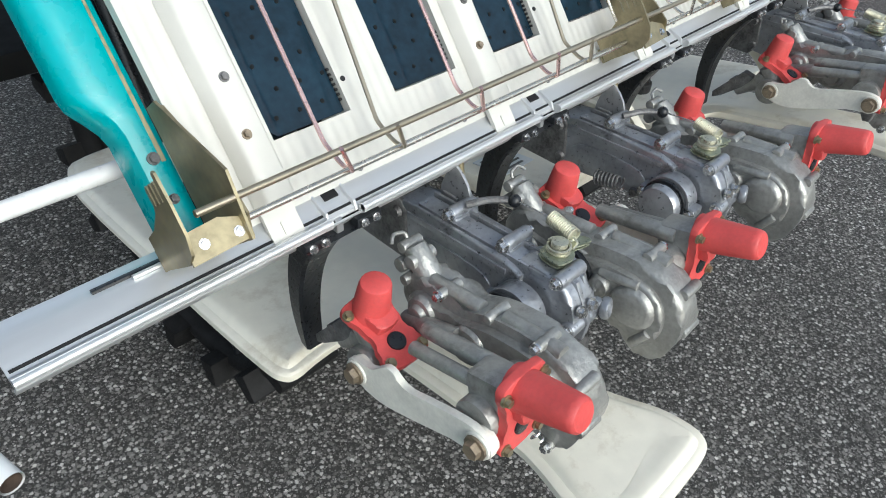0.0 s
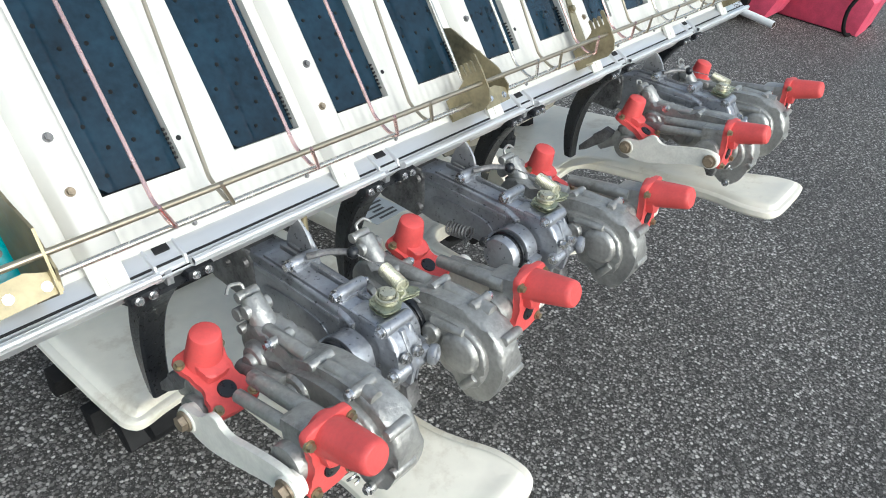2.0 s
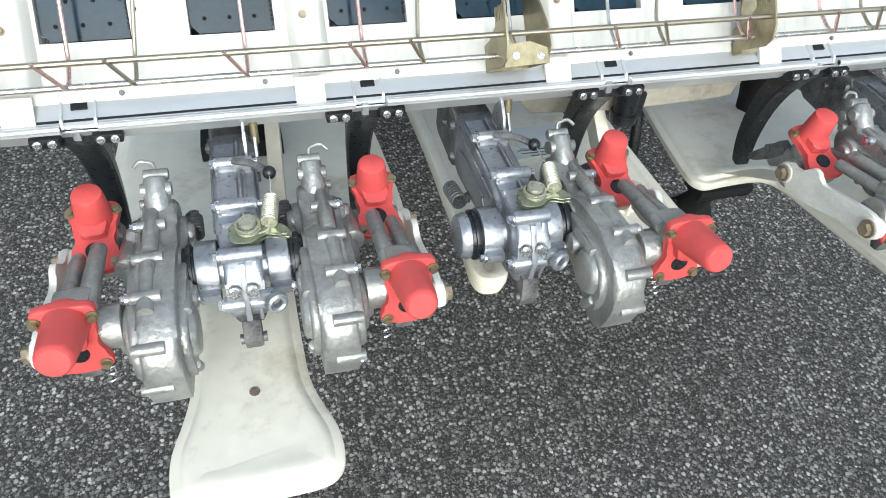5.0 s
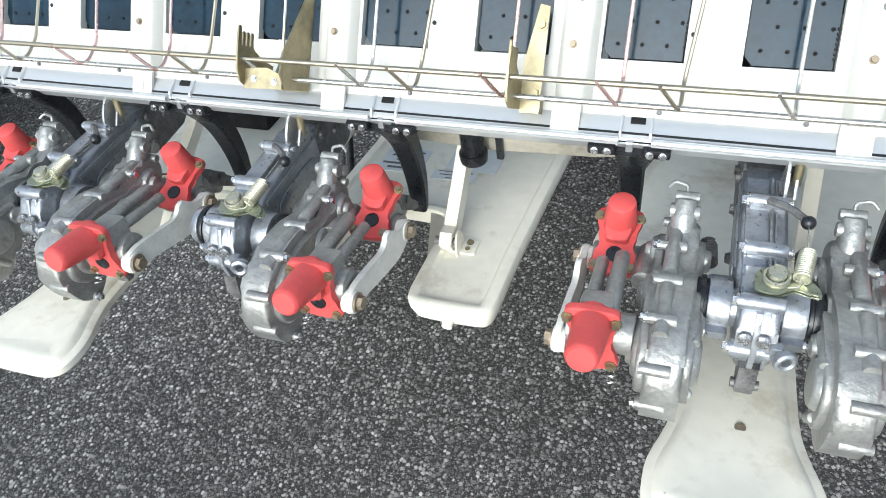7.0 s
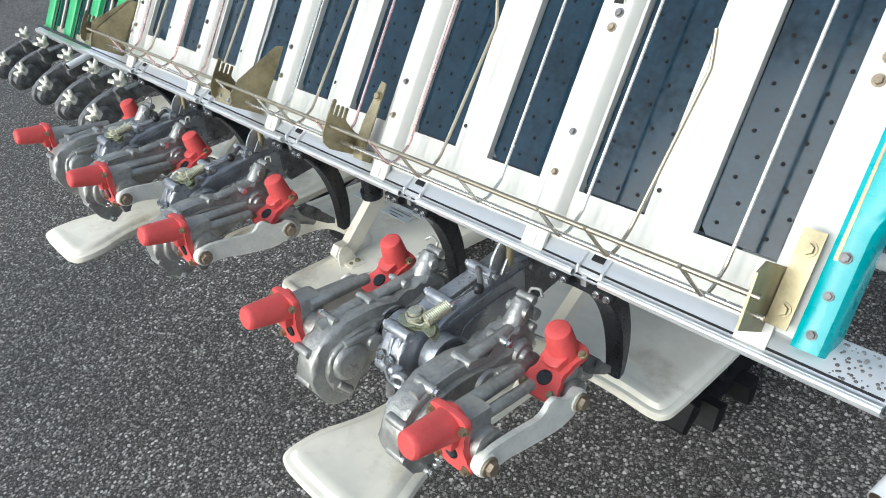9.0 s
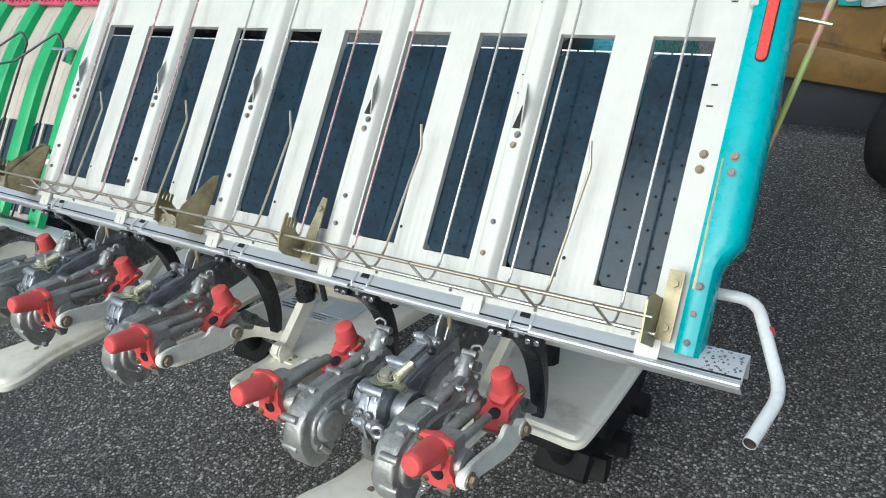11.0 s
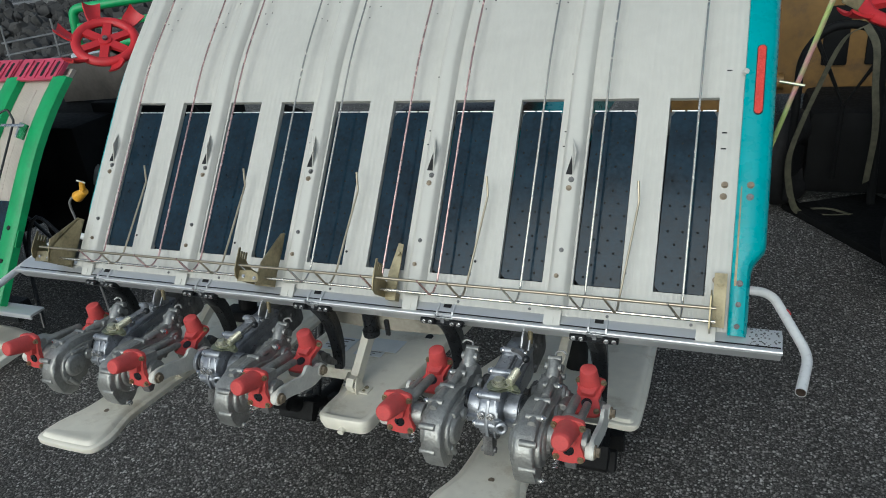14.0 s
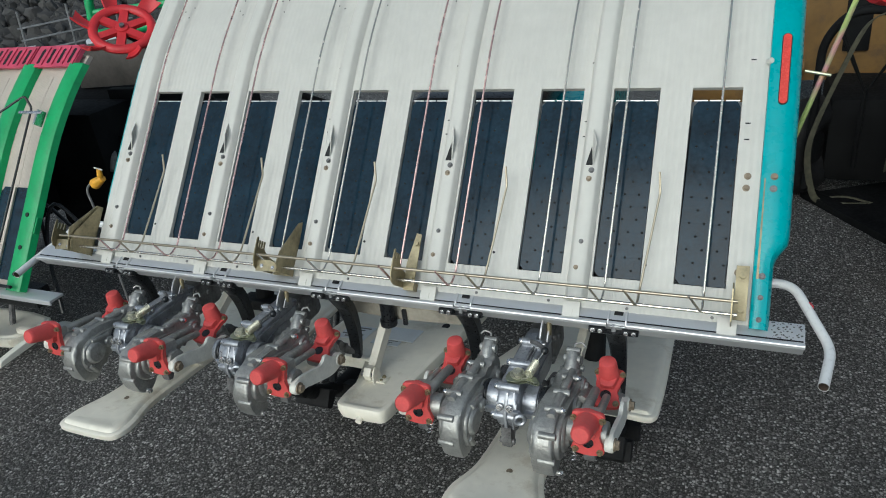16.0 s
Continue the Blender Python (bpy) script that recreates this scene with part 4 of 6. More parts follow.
# ---- rotors: a gear case with two planting arms ----
def red_cap(root, base, tip, side, bolt_dir, paint):
    """The red boot on an arm: a cone, a flange with bolts and a black plug."""
    base, tip = Vector(base), Vector(tip)
    ax = (tip - base).normalized()
    s = Vector((side, 0, 0))
    down = Vector(bolt_dir).normalized()
    bm = bmesh.new()
    ln = (tip - base).length
    prof = [(0.0, 0.0205), (0.10, 0.0200), (0.20, 0.0188), (0.55, 0.0175), (0.90, 0.0158), (0.97, 0.0148), (1.0, 0.0125)]
    u = s
    v = ax.cross(u).normalized()
    rings = [[bm.verts.new(base + ax * ln * k + (u * math.cos(a * math.tau / 20) + v * math.sin(a * math.tau / 20)) * r) for a in range(20)] for k, r in prof]
    for a, b in zip(rings, rings[1:]):
        for i in range(20):
            bm.faces.new((a[i], a[(i + 1) % 20], b[(i + 1) % 20], b[i]))
    bm.faces.new(rings[0][::-1])
    bm.faces.new(rings[-1])
    # skirt below the cone and a flange with three ears
    m = Matrix((u, down, u.cross(down))).transposed().to_4x4()
    if m.determinant() < 0:
        m = Matrix((u, down, down.cross(u))).transposed().to_4x4()
    nrm = Vector((m[0][2], m[1][2], m[2][2]))
    if nrm.dot(ax) < 0:
        nrm = -nrm
    m.translation = base
    tk = 0.009 * (1 if Vector((m[0][2], m[1][2], m[2][2])).dot(ax) > 0 else -1)
    lo, hi = min(0, tk), max(0, tk)
    prism(bm, round_outline([(-0.026, -0.010), (-0.018, -0.020), (0.018, -0.020), (0.027, -0.010), (0.019, 0.016), (0.021, 0.036), (0.027, 0.050), (0.019, 0.060), (-0.019, 0.060), (-0.027, 0.050), (-0.021, 0.036), (-0.019, 0.016)], 3), "z", lo, hi, 0.002, m=m)
    prism(bm, round_outline([(-0.014, -0.004), (0.014, -0.004), (0.013, 0.018), (0.009, 0.024), (-0.009, 0.024), (-0.013, 0.018)], 3), "z", lo * 2.2, hi * 2.2, 0.004, m=m)
    cap = part("cap", bm, paint, root, "red plastic boot with a flange" if paint == RED else "white plastic boot with a flange")
    for a, b in ((-0.0225, -0.008), (0.0235, -0.008), (-0.020, 0.052), (0.020, 0.052)):
        bm = bmesh.new()
        hexbolt(bm, base + u * a + down * b + nrm * 0.009, nrm, 0.0042, 0.004)
        part("bolt", bm, GOLD, cap)
    bm = bmesh.new()
    c = base + down * 0.037 + nrm * 0.008
    cyl(bm, c, c + nrm * 0.0028, 0.0100, 0.0094, 16, 0.001)
    part("plug", bm, BLACK, cap)
    return cap


def rotor(sg, paint=RED):
    """sg: +1 for the rotor on the +x side of its case."""
    root = thing("planting_rotor", "grey cast planting rotor with two red-capped arms" if paint == RED else "grimy planting rotor with two white-capped arms", "planting rotor", "planting rotors on the cases")
    X = lambda a: sg * a
    span = lambda a, b: (min(sg * a, sg * b), max(sg * a, sg * b))
    # x counts from the case; the arms lie on the row line at 0.15
    bm = bmesh.new()
    lo, hi = span(0.063, 0.098)
    prism(bm, round_outline([(-0.026, 0.716), (-0.036, 0.742), (-0.060, 0.750), (-0.100, 0.744), (-0.145, 0.762), (-0.205, 0.768), (-0.244, 0.748), (-0.256, 0.714), (-0.246, 0.672), (-0.228, 0.656), (-0.206, 0.664), (-0.180, 0.686), (-0.140, 0.690), (-0.090, 0.700), (-0.045, 0.696)], 4), "x", lo, hi, 0.0080, 3)
    case = part("gear_case", bm, CAST, root, "dull cast-metal rotor gear case")
    bm = bmesh.new()
    lo, hi = span(0.094, 0.107)
    prism(bm, round_outline([(-0.044, 0.716), (-0.054, 0.735), (-0.100, 0.735), (-0.150, 0.752), (-0.205, 0.756), (-0.236, 0.736), (-0.240, 0.704), (-0.210, 0.684), (-0.150, 0.700), (-0.062, 0.706)], 4), "x", lo, hi, 0.005, 3)
    for y, z, r in ((-0.200, 0.722, 0.032), (HY, HZ, 0.023), (-0.066, 0.720, 0.019)):
        cyl(bm, (X(0.104), y, z), (X(0.112), y, z), r, r * 0.86, 22, 0.003)
        cyl(bm, (X(0.110), y, z), (X(0.118), y, z), r * 0.62, r * 0.5, 18, 0.002)
    part("case_cover", bm, CAST, case)
    bm = bmesh.new()
    lo, hi = span(0.055, 0.066)
    prism(bm, round_outline([(-0.048, 0.714), (-0.056, 0.733), (-0.100, 0.731), (-0.150, 0.748), (-0.205, 0.752), (-0.232, 0.734), (-0.238, 0.704), (-0.226, 0.680), (-0.205, 0.686), (-0.150, 0.700), (-0.062, 0.706)], 4), "x", lo, hi, 0.005, 3)
    part("inner_cover", bm, CAST, case)
    for y, z, q in ((-0.204, 0.720, 0.027), (-0.164, 0.724, 0.014), (-0.070, 0.719, 0.014)):
        bm = bmesh.new()
        cyl(bm, (X(0.057), y, z), (X(0.048), y, z), q, q * 0.8, 20, 0.003)
        part("bearing_boss", bm, CAST, case)
    for (y0, z0), (y1, z1) in (((-0.204, 0.748), (-0.160, 0.740)), ((-0.228, 0.700), (-0.214, 0.676))):
        bm = bmesh.new()
        cyl(bm, (X(0.056), y0, z0), (X(0.056), y1, z1), 0.0055, seg=10, bev=0.002)
        part("case_rib", bm, CAST, case)
    for y, z in ((-0.034, 0.736), (-0.082, 0.749), (-0.140, 0.760), (-0.196, 0.768), (-0.242, 0.750), (-0.253, 0.706), (-0.228, 0.662), (-0.165, 0.687), (-0.100, 0.697)):
        bm = bmesh.new()
        cyl(bm, (X(0.074), y, z), (X(0.103), y, z), 0.0062, 0.0056, 12, 0.0015)
        part("flange_lug", bm, CAST, case)
    for y, z in ((-0.082, 0.749), (-0.196, 0.768), (-0.228, 0.662)):
        bm = bmesh.new()
        hexbolt(bm, (X(0.103), y, z), (sg, 0, 0), 0.0045, 0.004)
        part("bolt", bm, BRIGHT, case)
    bm = bmesh.new()
    for (y0, z0), (y1, z1) in (((-0.060, 0.746), (-0.125, 0.754)), ((-0.150, 0.762), (-0.215, 0.766))):
        cyl(bm, (X(0.088), y0, z0), (X(0.088), y1, z1), 0.008, seg=10, bev=0.002)
    cyl(bm, (X(0.060), HY, HZ), (X(0.080), HY, HZ), 0.026, 0.034, 22)
    tube(bm, bend([(X(0.082), -0.022, 0.760), (X(0.082), -0.012, 0.774), (X(0.096), -0.010, 0.777), (X(0.103), -0.016, 0.772)], 0.004), 0.0020, 8)
    # raised knuckle at the rear end, with stacked caps
    cyl(bm, (X(0.082), -0.056, 0.736), (X(0.082), -0.026, 0.766), 0.015, 0.012, 14, 0.003)
    cyl(bm, (X(0.066), -0.036, 0.757), (X(0.098), -0.036, 0.757), 0.0078, seg=12, bev=0.002)
    cyl(bm, (X(0.068), -0.020, 0.764), (X(0.094), -0.020, 0.764), 0.0065, seg=12, bev=0.002)
    cyl(bm, (X(0.070), -0.022, 0.745), (X(0.098), -0.022, 0.745), 0.008, seg=12, bev=0.002)
    part("case_knuckle", bm, CAST, case)
    # rear arm, its cap upright
    bm = bmesh.new()
    cyl(bm, (X(0.112), -0.056, 0.684), (X(0.178), -0.056, 0.684), 0.021, seg=20, bev=0.003)
    bx(bm, (X(0.150), -0.046, 0.690), (0.034, 0.046, 0.026), 0.007, pose(0, 0, 0, 8))
    cyl(bm, (X(0.148), -0.036, 0.690), (X(0.148), 0.004, 0.655), 0.014, 0.009, 12)
    cyl(bm, (X(0.150), -0.058, 0.690), (X(0.150), -0.040, 0.718), 0.019, 0.020, 16, 0.002)
    cyl(bm, (X(0.115), -0.052, 0.706), (X(0.115), -0.120, 0.728), 0.010, 0.012, 12, 0.002)
    rear = part("rear_arm", bm, CAST, root)
    bm = bmesh.new()
    prism(bm, [(-0.020, 0.690), (0.000, 0.694), (0.042, 0.640), (0.040, 0.630), (0.026, 0.638), (-0.016, 0.676)], "x", *span(0.142, 0.158), 0.002)
    cyl(bm, (X(0.140), 0.012, 0.672), (X(0.160), 0.012, 0.672), 0.006, seg=10)
    part("claw", bm, GRIMY, rear, "dark steel planting claw")
    red_cap(root, (X(0.150), -0.038, 0.722), (X(0.148), -0.044, 0.769), sg, (0, -0.93, -0.36), paint)
    # fore arm, its cap towards the rear of the machine
    bm = bmesh.new()
    cyl(bm, (X(0.112), -0.196, 0.735), (X(0.178), -0.196, 0.735), 0.021, seg=20, bev=0.003)
    bx(bm, (X(0.150), -0.196, 0.752), (0.034, 0.040, 0.046), 0.007, pose(0, 0, 0, -14))
    cyl(bm, (X(0.138), -0.195, 0.764), (X(0.138), -0.100, 0.744), 0.0095, 0.008, 12, 0.002)
    cyl(bm, (X(0.158), -0.190, 0.758), (X(0.158), -0.105, 0.737), 0.007, seg=10, bev=0.001)
    fore = part("fore_arm", bm, CAST, root)
    bm = bmesh.new()
    prism(bm, [(-0.186, 0.720), (-0.208, 0.722), (-0.218, 0.704), (-0.216, 0.690), (-0.206, 0.688), (-0.198, 0.700)], "x", *span(0.140, 0.160), 0.004)
    part("claw", bm, GRIMY, fore, "dark steel planting claw")
    bm = bmesh.new()
    coil(bm, (X(0.128), -0.205, 0.728), (X(0.128), -0.232, 0.700), 0.005, 0.0012, 6)
    part("small_spring", bm, BRIGHT, fore)
    red_cap(root, (X(0.150), -0.212, 0.772), (X(0.150), -0.274, 0.792), sg, (0, -0.10, -0.99), paint)
    # pale link between the two arms
    bm = bmesh.new()
    line = [(-0.050, 0.692), (-0.062, 0.679), (-0.082, 0.676), (-0.105, 0.679), (-0.150, 0.696), (-0.195, 0.714), (-0.214, 0.714), (-0.226, 0.728), (-0.216, 0.743), (-0.194, 0.743), (-0.155, 0.731), (-0.124, 0.721), (-0.112, 0.730), (-0.099, 0.729), (-0.088, 0.714), (-0.066, 0.707), (-0.053, 0.703)]
    prism(bm, round_outline(line, 3), "x", *span(0.181, 0.188), 0.0015)
    link = part("link_bar", bm, LINK, root, "cream painted link plate")
    for y, z in ((-0.063, 0.692), (-0.211, 0.729)):
        bm = bmesh.new()
        cyl(bm, (X(0.176), y, z), (X(0.190), y, z), 0.0135, seg=16, bev=0.001)
        part("washer", bm, LINK, link)
        bm = bmesh.new()
        hexbolt(bm, (X(0.190), y, z), (sg, 0, 0), 0.0085, 0.006)
        part("nut", bm, NUT, link)
    return root


right = rotor(1)
left = rotor(-1)
right.location = (UNITX[2], 0, 0)
left.location = (UNITX[2], 0, 0)
copy_thing(right, pose(UNITX[0], 0, 0))
copy_thing(left, pose(UNITX[0], 0, 0))
copy_thing(right, pose(UNITX[1], 0, 0))
# the middle case has a blank cover in place of a second rotor
bm = bmesh.new()
cyl(bm, (-0.222, HY, HZ), (-0.2095, HY, HZ), 0.024, 0.027, 24, 0.003)
tagged(part("blank_cover", bm, CASE), "round silver cover on the idle end of a case hub", "cover")


# ---- floats ----
def skin(bm, outline, z_of, thick, dome, inset=0.010, rim=0.0):
    """A moulded hull: the outline at the foot, drawn in and raised to a gently domed top, with a low rim round it."""
    n = len(outline)
    cx = sum(p[0] for p in outline) / n
    cy = sum(p[1] for p in outline) / n

    def ring(k, h):
        out = []
        for i in range(n):
            a, b, c = outline[i - 1], outline[i], outline[(i + 1) % n]
            t = Vector((c[0] - a[0], c[1] - a[1]))
            nr = Vector((-t.y, t.x)).normalized() if t.length else Vector((0, 0))
            x, y = b[0] + nr.x * k, b[1] + nr.y * k
            out.append((x, y, z_of(x, y) + h))
        return out

    if rim:
        rings = [ring(0.004, -thick), ring(0, -thick * 0.8), ring(0, -rim), ring(0.003, -rim + 0.0025), ring(0.010, -rim + 0.003), ring(0.013, -0.004), ring(0.016, -0.001), ring(0.021, 0), ring(0.030, -0.0005), ring(0.036, -dome)]
    else:
        rings = [ring(0.004, -thick), ring(0, -thick * 0.6), ring(0, -thick * 0.18), ring(inset * 0.3, -0.002), ring(inset, 0), ring(inset * 2.0, -0.001), ring(inset * 2.6, -dome)]
    V = [[bm.verts.new(p) for p in r] for r in rings]
    for a, b in zip(V, V[1:]):
        for i in range(n):
            bm.faces.new((a[i], a[(i + 1) % n], b[(i + 1) % n], b[i]))
    for r, s in ((V[0], -1), (V[-1], 1)):
        f = bm.faces.new(r[::-1] if s < 0 else r)
        bmesh.ops.triangulate(bm, faces=[f])
    return bm


def side_float(east, west, tip, rise, lean=0.0):
    root = thing("side_float", "cream moulded plastic float with a long spatula tail", "float", "floats hung below the planting cases")
    half = [(0.020, -0.330), (0.062, -0.328), (0.080, -0.318), (0.086, -0.298), (0.084, -0.262), (0.070, -0.218), (0.063, -0.172), (0.062, -0.04), (0.063, 0.03), (0.070, 0.062), (0.095, 0.070), (0.150, 0.068), (0.190, 0.064), (0.208, 0.074), (0.213, 0.108), (0.212, 0.24), (0.206, 0.40), (0.196, 0.62), (0.170, 0.72), (0.10, 0.76)]
    wide = lambda x, k: x + k * min(1, max(0, (x - 0.08) / 0.12))
    out = [(wide(x, east), y) for x, y in half] + [(-wide(x, west) + lean * max(0.0, y - 0.10), y) for x, y in half[::-1]]
    z_of = lambda x, y: tip - rise * (y + 0.31)
    bm = bmesh.new()
    skin(bm, round_outline(out, 3), z_of, 0.024, 0.0015, rim=0.010)
    hull = part("hull", bm, CREAM, root)
    bm = bmesh.new()
    cyl(bm, (0.004, -0.205, z_of(0, -0.205) - 0.012), (0.004, -0.205, z_of(0, -0.205) - 0.0008), 0.006, seg=10)
    part("drain_plug", bm, NUT, hull)
    bm = bmesh.new()
    tube(bm, [(0.056, -0.030, z_of(0, -0.03) - 0.006), (0.060, 0.060, 0.648), (0.066, 0.190, 0.720)], 0.013, 4)
    hang = part("hanger_bar", bm, CREAM, root)
    bm = bmesh.new()
    tube(bm, bend([(0.036, 0.030, 0.618), (0.044, 0.018, 0.650), (0.078, 0.022, 0.650), (0.082, 0.000, 0.618)], 0.006), 0.0028, 6)
    part("wire_clip", bm, ZINC, hang)
    return root


def centre_float():
    root = thing("centre_float", "forked cream plastic float with a hinged bracket", "float")
    # a long tail and a short prong, joined by the wide hull
    out = [(0.030, -0.118), (0.052, -0.112), (0.060, -0.085), (0.062, 0.0), (0.068, 0.12), (0.078, 0.28), (0.088, 0.45), (0.080, 0.66), (0.00, 0.72), (-0.15, 0.72), (-0.238, 0.66), (-0.253, 0.45), (-0.258, 0.25), (-0.266, 0.10), (-0.270, 0.0), (-0.278, -0.07), (-0.272, -0.100), (-0.253, -0.108), (-0.233, -0.098),
           (-0.218, -0.05), (-0.208, 0.02), (-0.196, 0.064), (-0.165, 0.078), (-0.10, 0.078), (-0.068, 0.070), (-0.061, 0.04), (-0.062, -0.085), (-0.052, -0.112), (-0.030, -0.118)]
    z_of = lambda x, y: 0.615 - 0.14 * (y + 0.11)
    bm = bmesh.new()
    skin(bm, round_outline(out, 3), z_of, 0.034, 0.006, 0.008)
    hull = part("hull", bm, CREAM, root)
    bm = bmesh.new()
    cyl(bm, (0.0, -0.117, 0.590), (0.0, -0.127, 0.588), 0.007, seg=10)
    part("drain_plug", bm, CREAM, hull)
    bm = bmesh.new()
    prism(bm, [(0.030, 0.596), (-0.006, 0.598), (-0.012, 0.614), (0.000, 0.628), (0.020, 0.622), (0.145, 0.722), (0.160, 0.706), (0.160, 0.690)], "x", -0.046, -0.028, 0.002)
    arm = part("hinge_arm", bm, CREAM, root)
    bm = bmesh.new()
    cyl(bm, (-0.0535, -0.001, 0.612), (-0.0225, -0.001, 0.612), 0.006, seg=12)
    part("hinge_pin", bm, GRIMY, arm)
    bm = bmesh.new()
    bx(bm, (-0.018, 0.010, 0.5935), (0.040, 0.030, 0.004), 0.001, pose(0, 0, 0, -8))
    part("hinge_base", bm, CREAM, arm)
    for x, y in ((-0.010, 0.004), (-0.010, 0.018)):
        bm = bmesh.new()
        hexbolt(bm, (x, y, 0.594), (0, 0, 1), 0.004, 0.003)
        part("bolt", bm, GOLD, arm)
    for cx, cy, w, h, rows, what in ((-0.066, 0.226, 0.086, 0.066, 0, "blank bluish-white sticker"), (-0.088, 0.176, 0.074, 0.026, 3, "printed paper label"), (-0.186, 0.205, 0.076, 0.070, 5, "printed paper label")):
        z = 0.615 - 0.14 * (cy + 0.11) - 0.0045
        bm = bmesh.new()
        bx(bm, (cx, cy, z), (w, h, 0.0016), 0, pose(0, 0, 0, -8))
        lab = part("label_sheet", bm, PAPER, hull, what)
        if rows:
            bm = bmesh.new()
            for k in range(rows):
                y = cy + h * (0.34 - 0.68 * k / (rows - 1))
                bx(bm, (cx - 0.004 * (k % 2), y, z + 0.0014 - 0.14 * (y - cy)), (w * (0.78 - 0.22 * (k % 3)), h * 0.07, 0.0006), 0, pose(0, 0, 0, -8))
            part("print_bars", bm, INK, lab)
    # smaller fittings on the hull
    bm = bmesh.new()
    prism(bm, round_outline([(-0.010, 0.590), (-0.012, 0.615), (0.000, 0.630), (0.014, 0.622), (0.022, 0.590)], 3), "x", -0.022, -0.019, 0.0008)
    part("hinge_ear", bm, CREAM, arm)
    bm = bmesh.new()
    prism(bm, pill(0.02, 0.30, 0.020, 0.030), "z", 0.5500, 0.5525, 0.001)
    part("hull_vent", bm, HOLE, hull)
    return root


fl = side_float(0.024, -0.036, 0.614, 0.10)
fl.location = (UNITX[0] - 0.014, 0, 0)
fr_ = side_float(0.010, -0.012, 0.640, 0.19, 0.22)
fr_.location = (UNITX[2], 0, 0)
cf = centre_float()
cf.location = (0.098, 0, 0)


# ---- rear wheels with lugs, partly hidden under the floats ----
def lug_wheel():
    root = thing("rear_wheel", "black rubber lugged field wheel on the ground", "wheel", "rear field wheels")
    R = 0.44
    bm = bmesh.new()
    n, m = 48, 10
    rings = [[bm.verts.new((0.026 * math.cos(b * math.tau / m), (R - 0.045 + 0.026 * math.sin(b * math.tau / m)) * math.cos(a * math.tau / n), (R - 0.045 + 0.026 * math.sin(b * math.tau / m)) * math.sin(a * math.tau / n))) for b in range(m)] for a in range(n)]
    for i in range(n):
        for j in range(m):
            bm.faces.new((rings[i][j], rings[(i + 1) % n][j], rings[(i + 1) % n][(j + 1) % m], rings[i][(j + 1) % m]))
    tyre = part("tyre", bm, RUBBER, root)
    for i in range(16):
        a = i * 360 / 16
        bm = bmesh.new()
        prism(bm, [(-0.024, R - 0.060), (0.024, R - 0.060), (0.016, R - 0.004), (0.008, R), (-0.008, R), (-0.016, R - 0.004)], "x", -0.062, 0.062, 0.004, m=pose(0, 0, 0, a))
        part("lug", bm, RUBBER, tyre)
    bm = bmesh.new()
    cyl(bm, (-0.05, 0, 0), (0.05, 0, 0), 0.06, seg=20, bev=0.004)
    part("hub", bm, BLACK, root)
    for i in range(6):
        bm = bmesh.new()
        a = radians(i * 60)
        cyl(bm, (0, 0.05 * math.cos(a), 0.05 * math.sin(a)), (0, (R - 0.05) * math.cos(a), (R - 0.05) * math.sin(a)), 0.014, seg=10)
        part("spoke", bm, BLACK, root)
    return root


w1 = lug_wheel()
w1.matrix_basis = pose(-0.445, 0.68, 0.44, 6)
copy_thing(w1, pose(0.50, 0.68, 0.44, 14))


# ---- white bent pipes at both ends ----
def side_pipe(sg):
    root = thing("guard_pipe", "white painted bent steel pipe, open at its end", "pipe", "bent pipes at both ends")
    bm = bmesh.new()
    out = 0.955 if sg > 0 else 0.930
    pts = bend([(sg * 0.70, 0.170, 0.836), (sg * 0.895, 0.172, 0.836), (sg * out, 0.034, 0.795), (sg * (out - 0.016), -0.064 if sg > 0 else -0.050, 0.789)], 0.028, 7)
    tube(bm, pts, 0.0086, 16, cap=False)
    pipe = part("pipe", bm, PIPE, root)
    bm = bmesh.new()
    tube(bm, pts[:-1] + [pts[-1] + (pts[-2] - pts[-1]).normalized() * 0.0005], 0.0072, 16, cap=False)
    part("pipe_bore", bm, RUST, pipe)
    bm = bmesh.new()
    a, b = Vector((sg * 0.918, 0.128, 0.821)), Vector((sg * 0.944, 0.077, 0.803))
    cyl(bm, a, a + (b - a) * 0.12, 0.0090, seg=16)
    part("red_band", bm, PINK, pipe)
    return root


side_pipe(1)
side_pipe(-1)

# ---- materials of the surroundings ----
GREEN = mat("green_plastic", (0.02, 0.34, 0.11), 0.4, var=0.12, scale=12)
BEIGE = grooved(mat("beige_plastic", (0.50, 0.44, 0.38), 0.5, var=0.08, scale=10, dirt=(0.36, 0.31, 0.26), dirt_at=0.62), 40, 0.4)
MAGENTA = mat("crimson_plastic", (0.52, 0.06, 0.115), 0.5, var=0.15, scale=20)
# loader yellow, its base and blotches darkened to stand for shade
YELLOW = mat("shaded_yellow", (0.16, 0.088, 0.022), 0.5, var=0.18, scale=5, bump=0.1, bump_scale=50, dirt=(0.08, 0.048, 0.022), dirt_at=0.54)
ORANGE = mat("orange_red_paint", (0.30, 0.035, 0.020), 0.45, var=0.12, scale=10, dirt=(0.25, 0.05, 0.03), dirt_at=0.62)
DARK = mat("dark_machine_paint", (0.006, 0.0064, 0.0068), 0.75, var=0.4, scale=9, bump=0.2, bump_scale=60, dirt=(0.018, 0.016, 0.014), dirt_at=0.62, spec=0.15)
GREYHOSE = mat("grey_hose", (0.16, 0.16, 0.15), 0.6, var=0.3, scale=20)
WHITECAP = mat("white_cap", (0.66, 0.63, 0.55), 0.5, var=0.1, scale=30, dirt=(0.34, 0.29, 0.22), dirt_at=0.6)
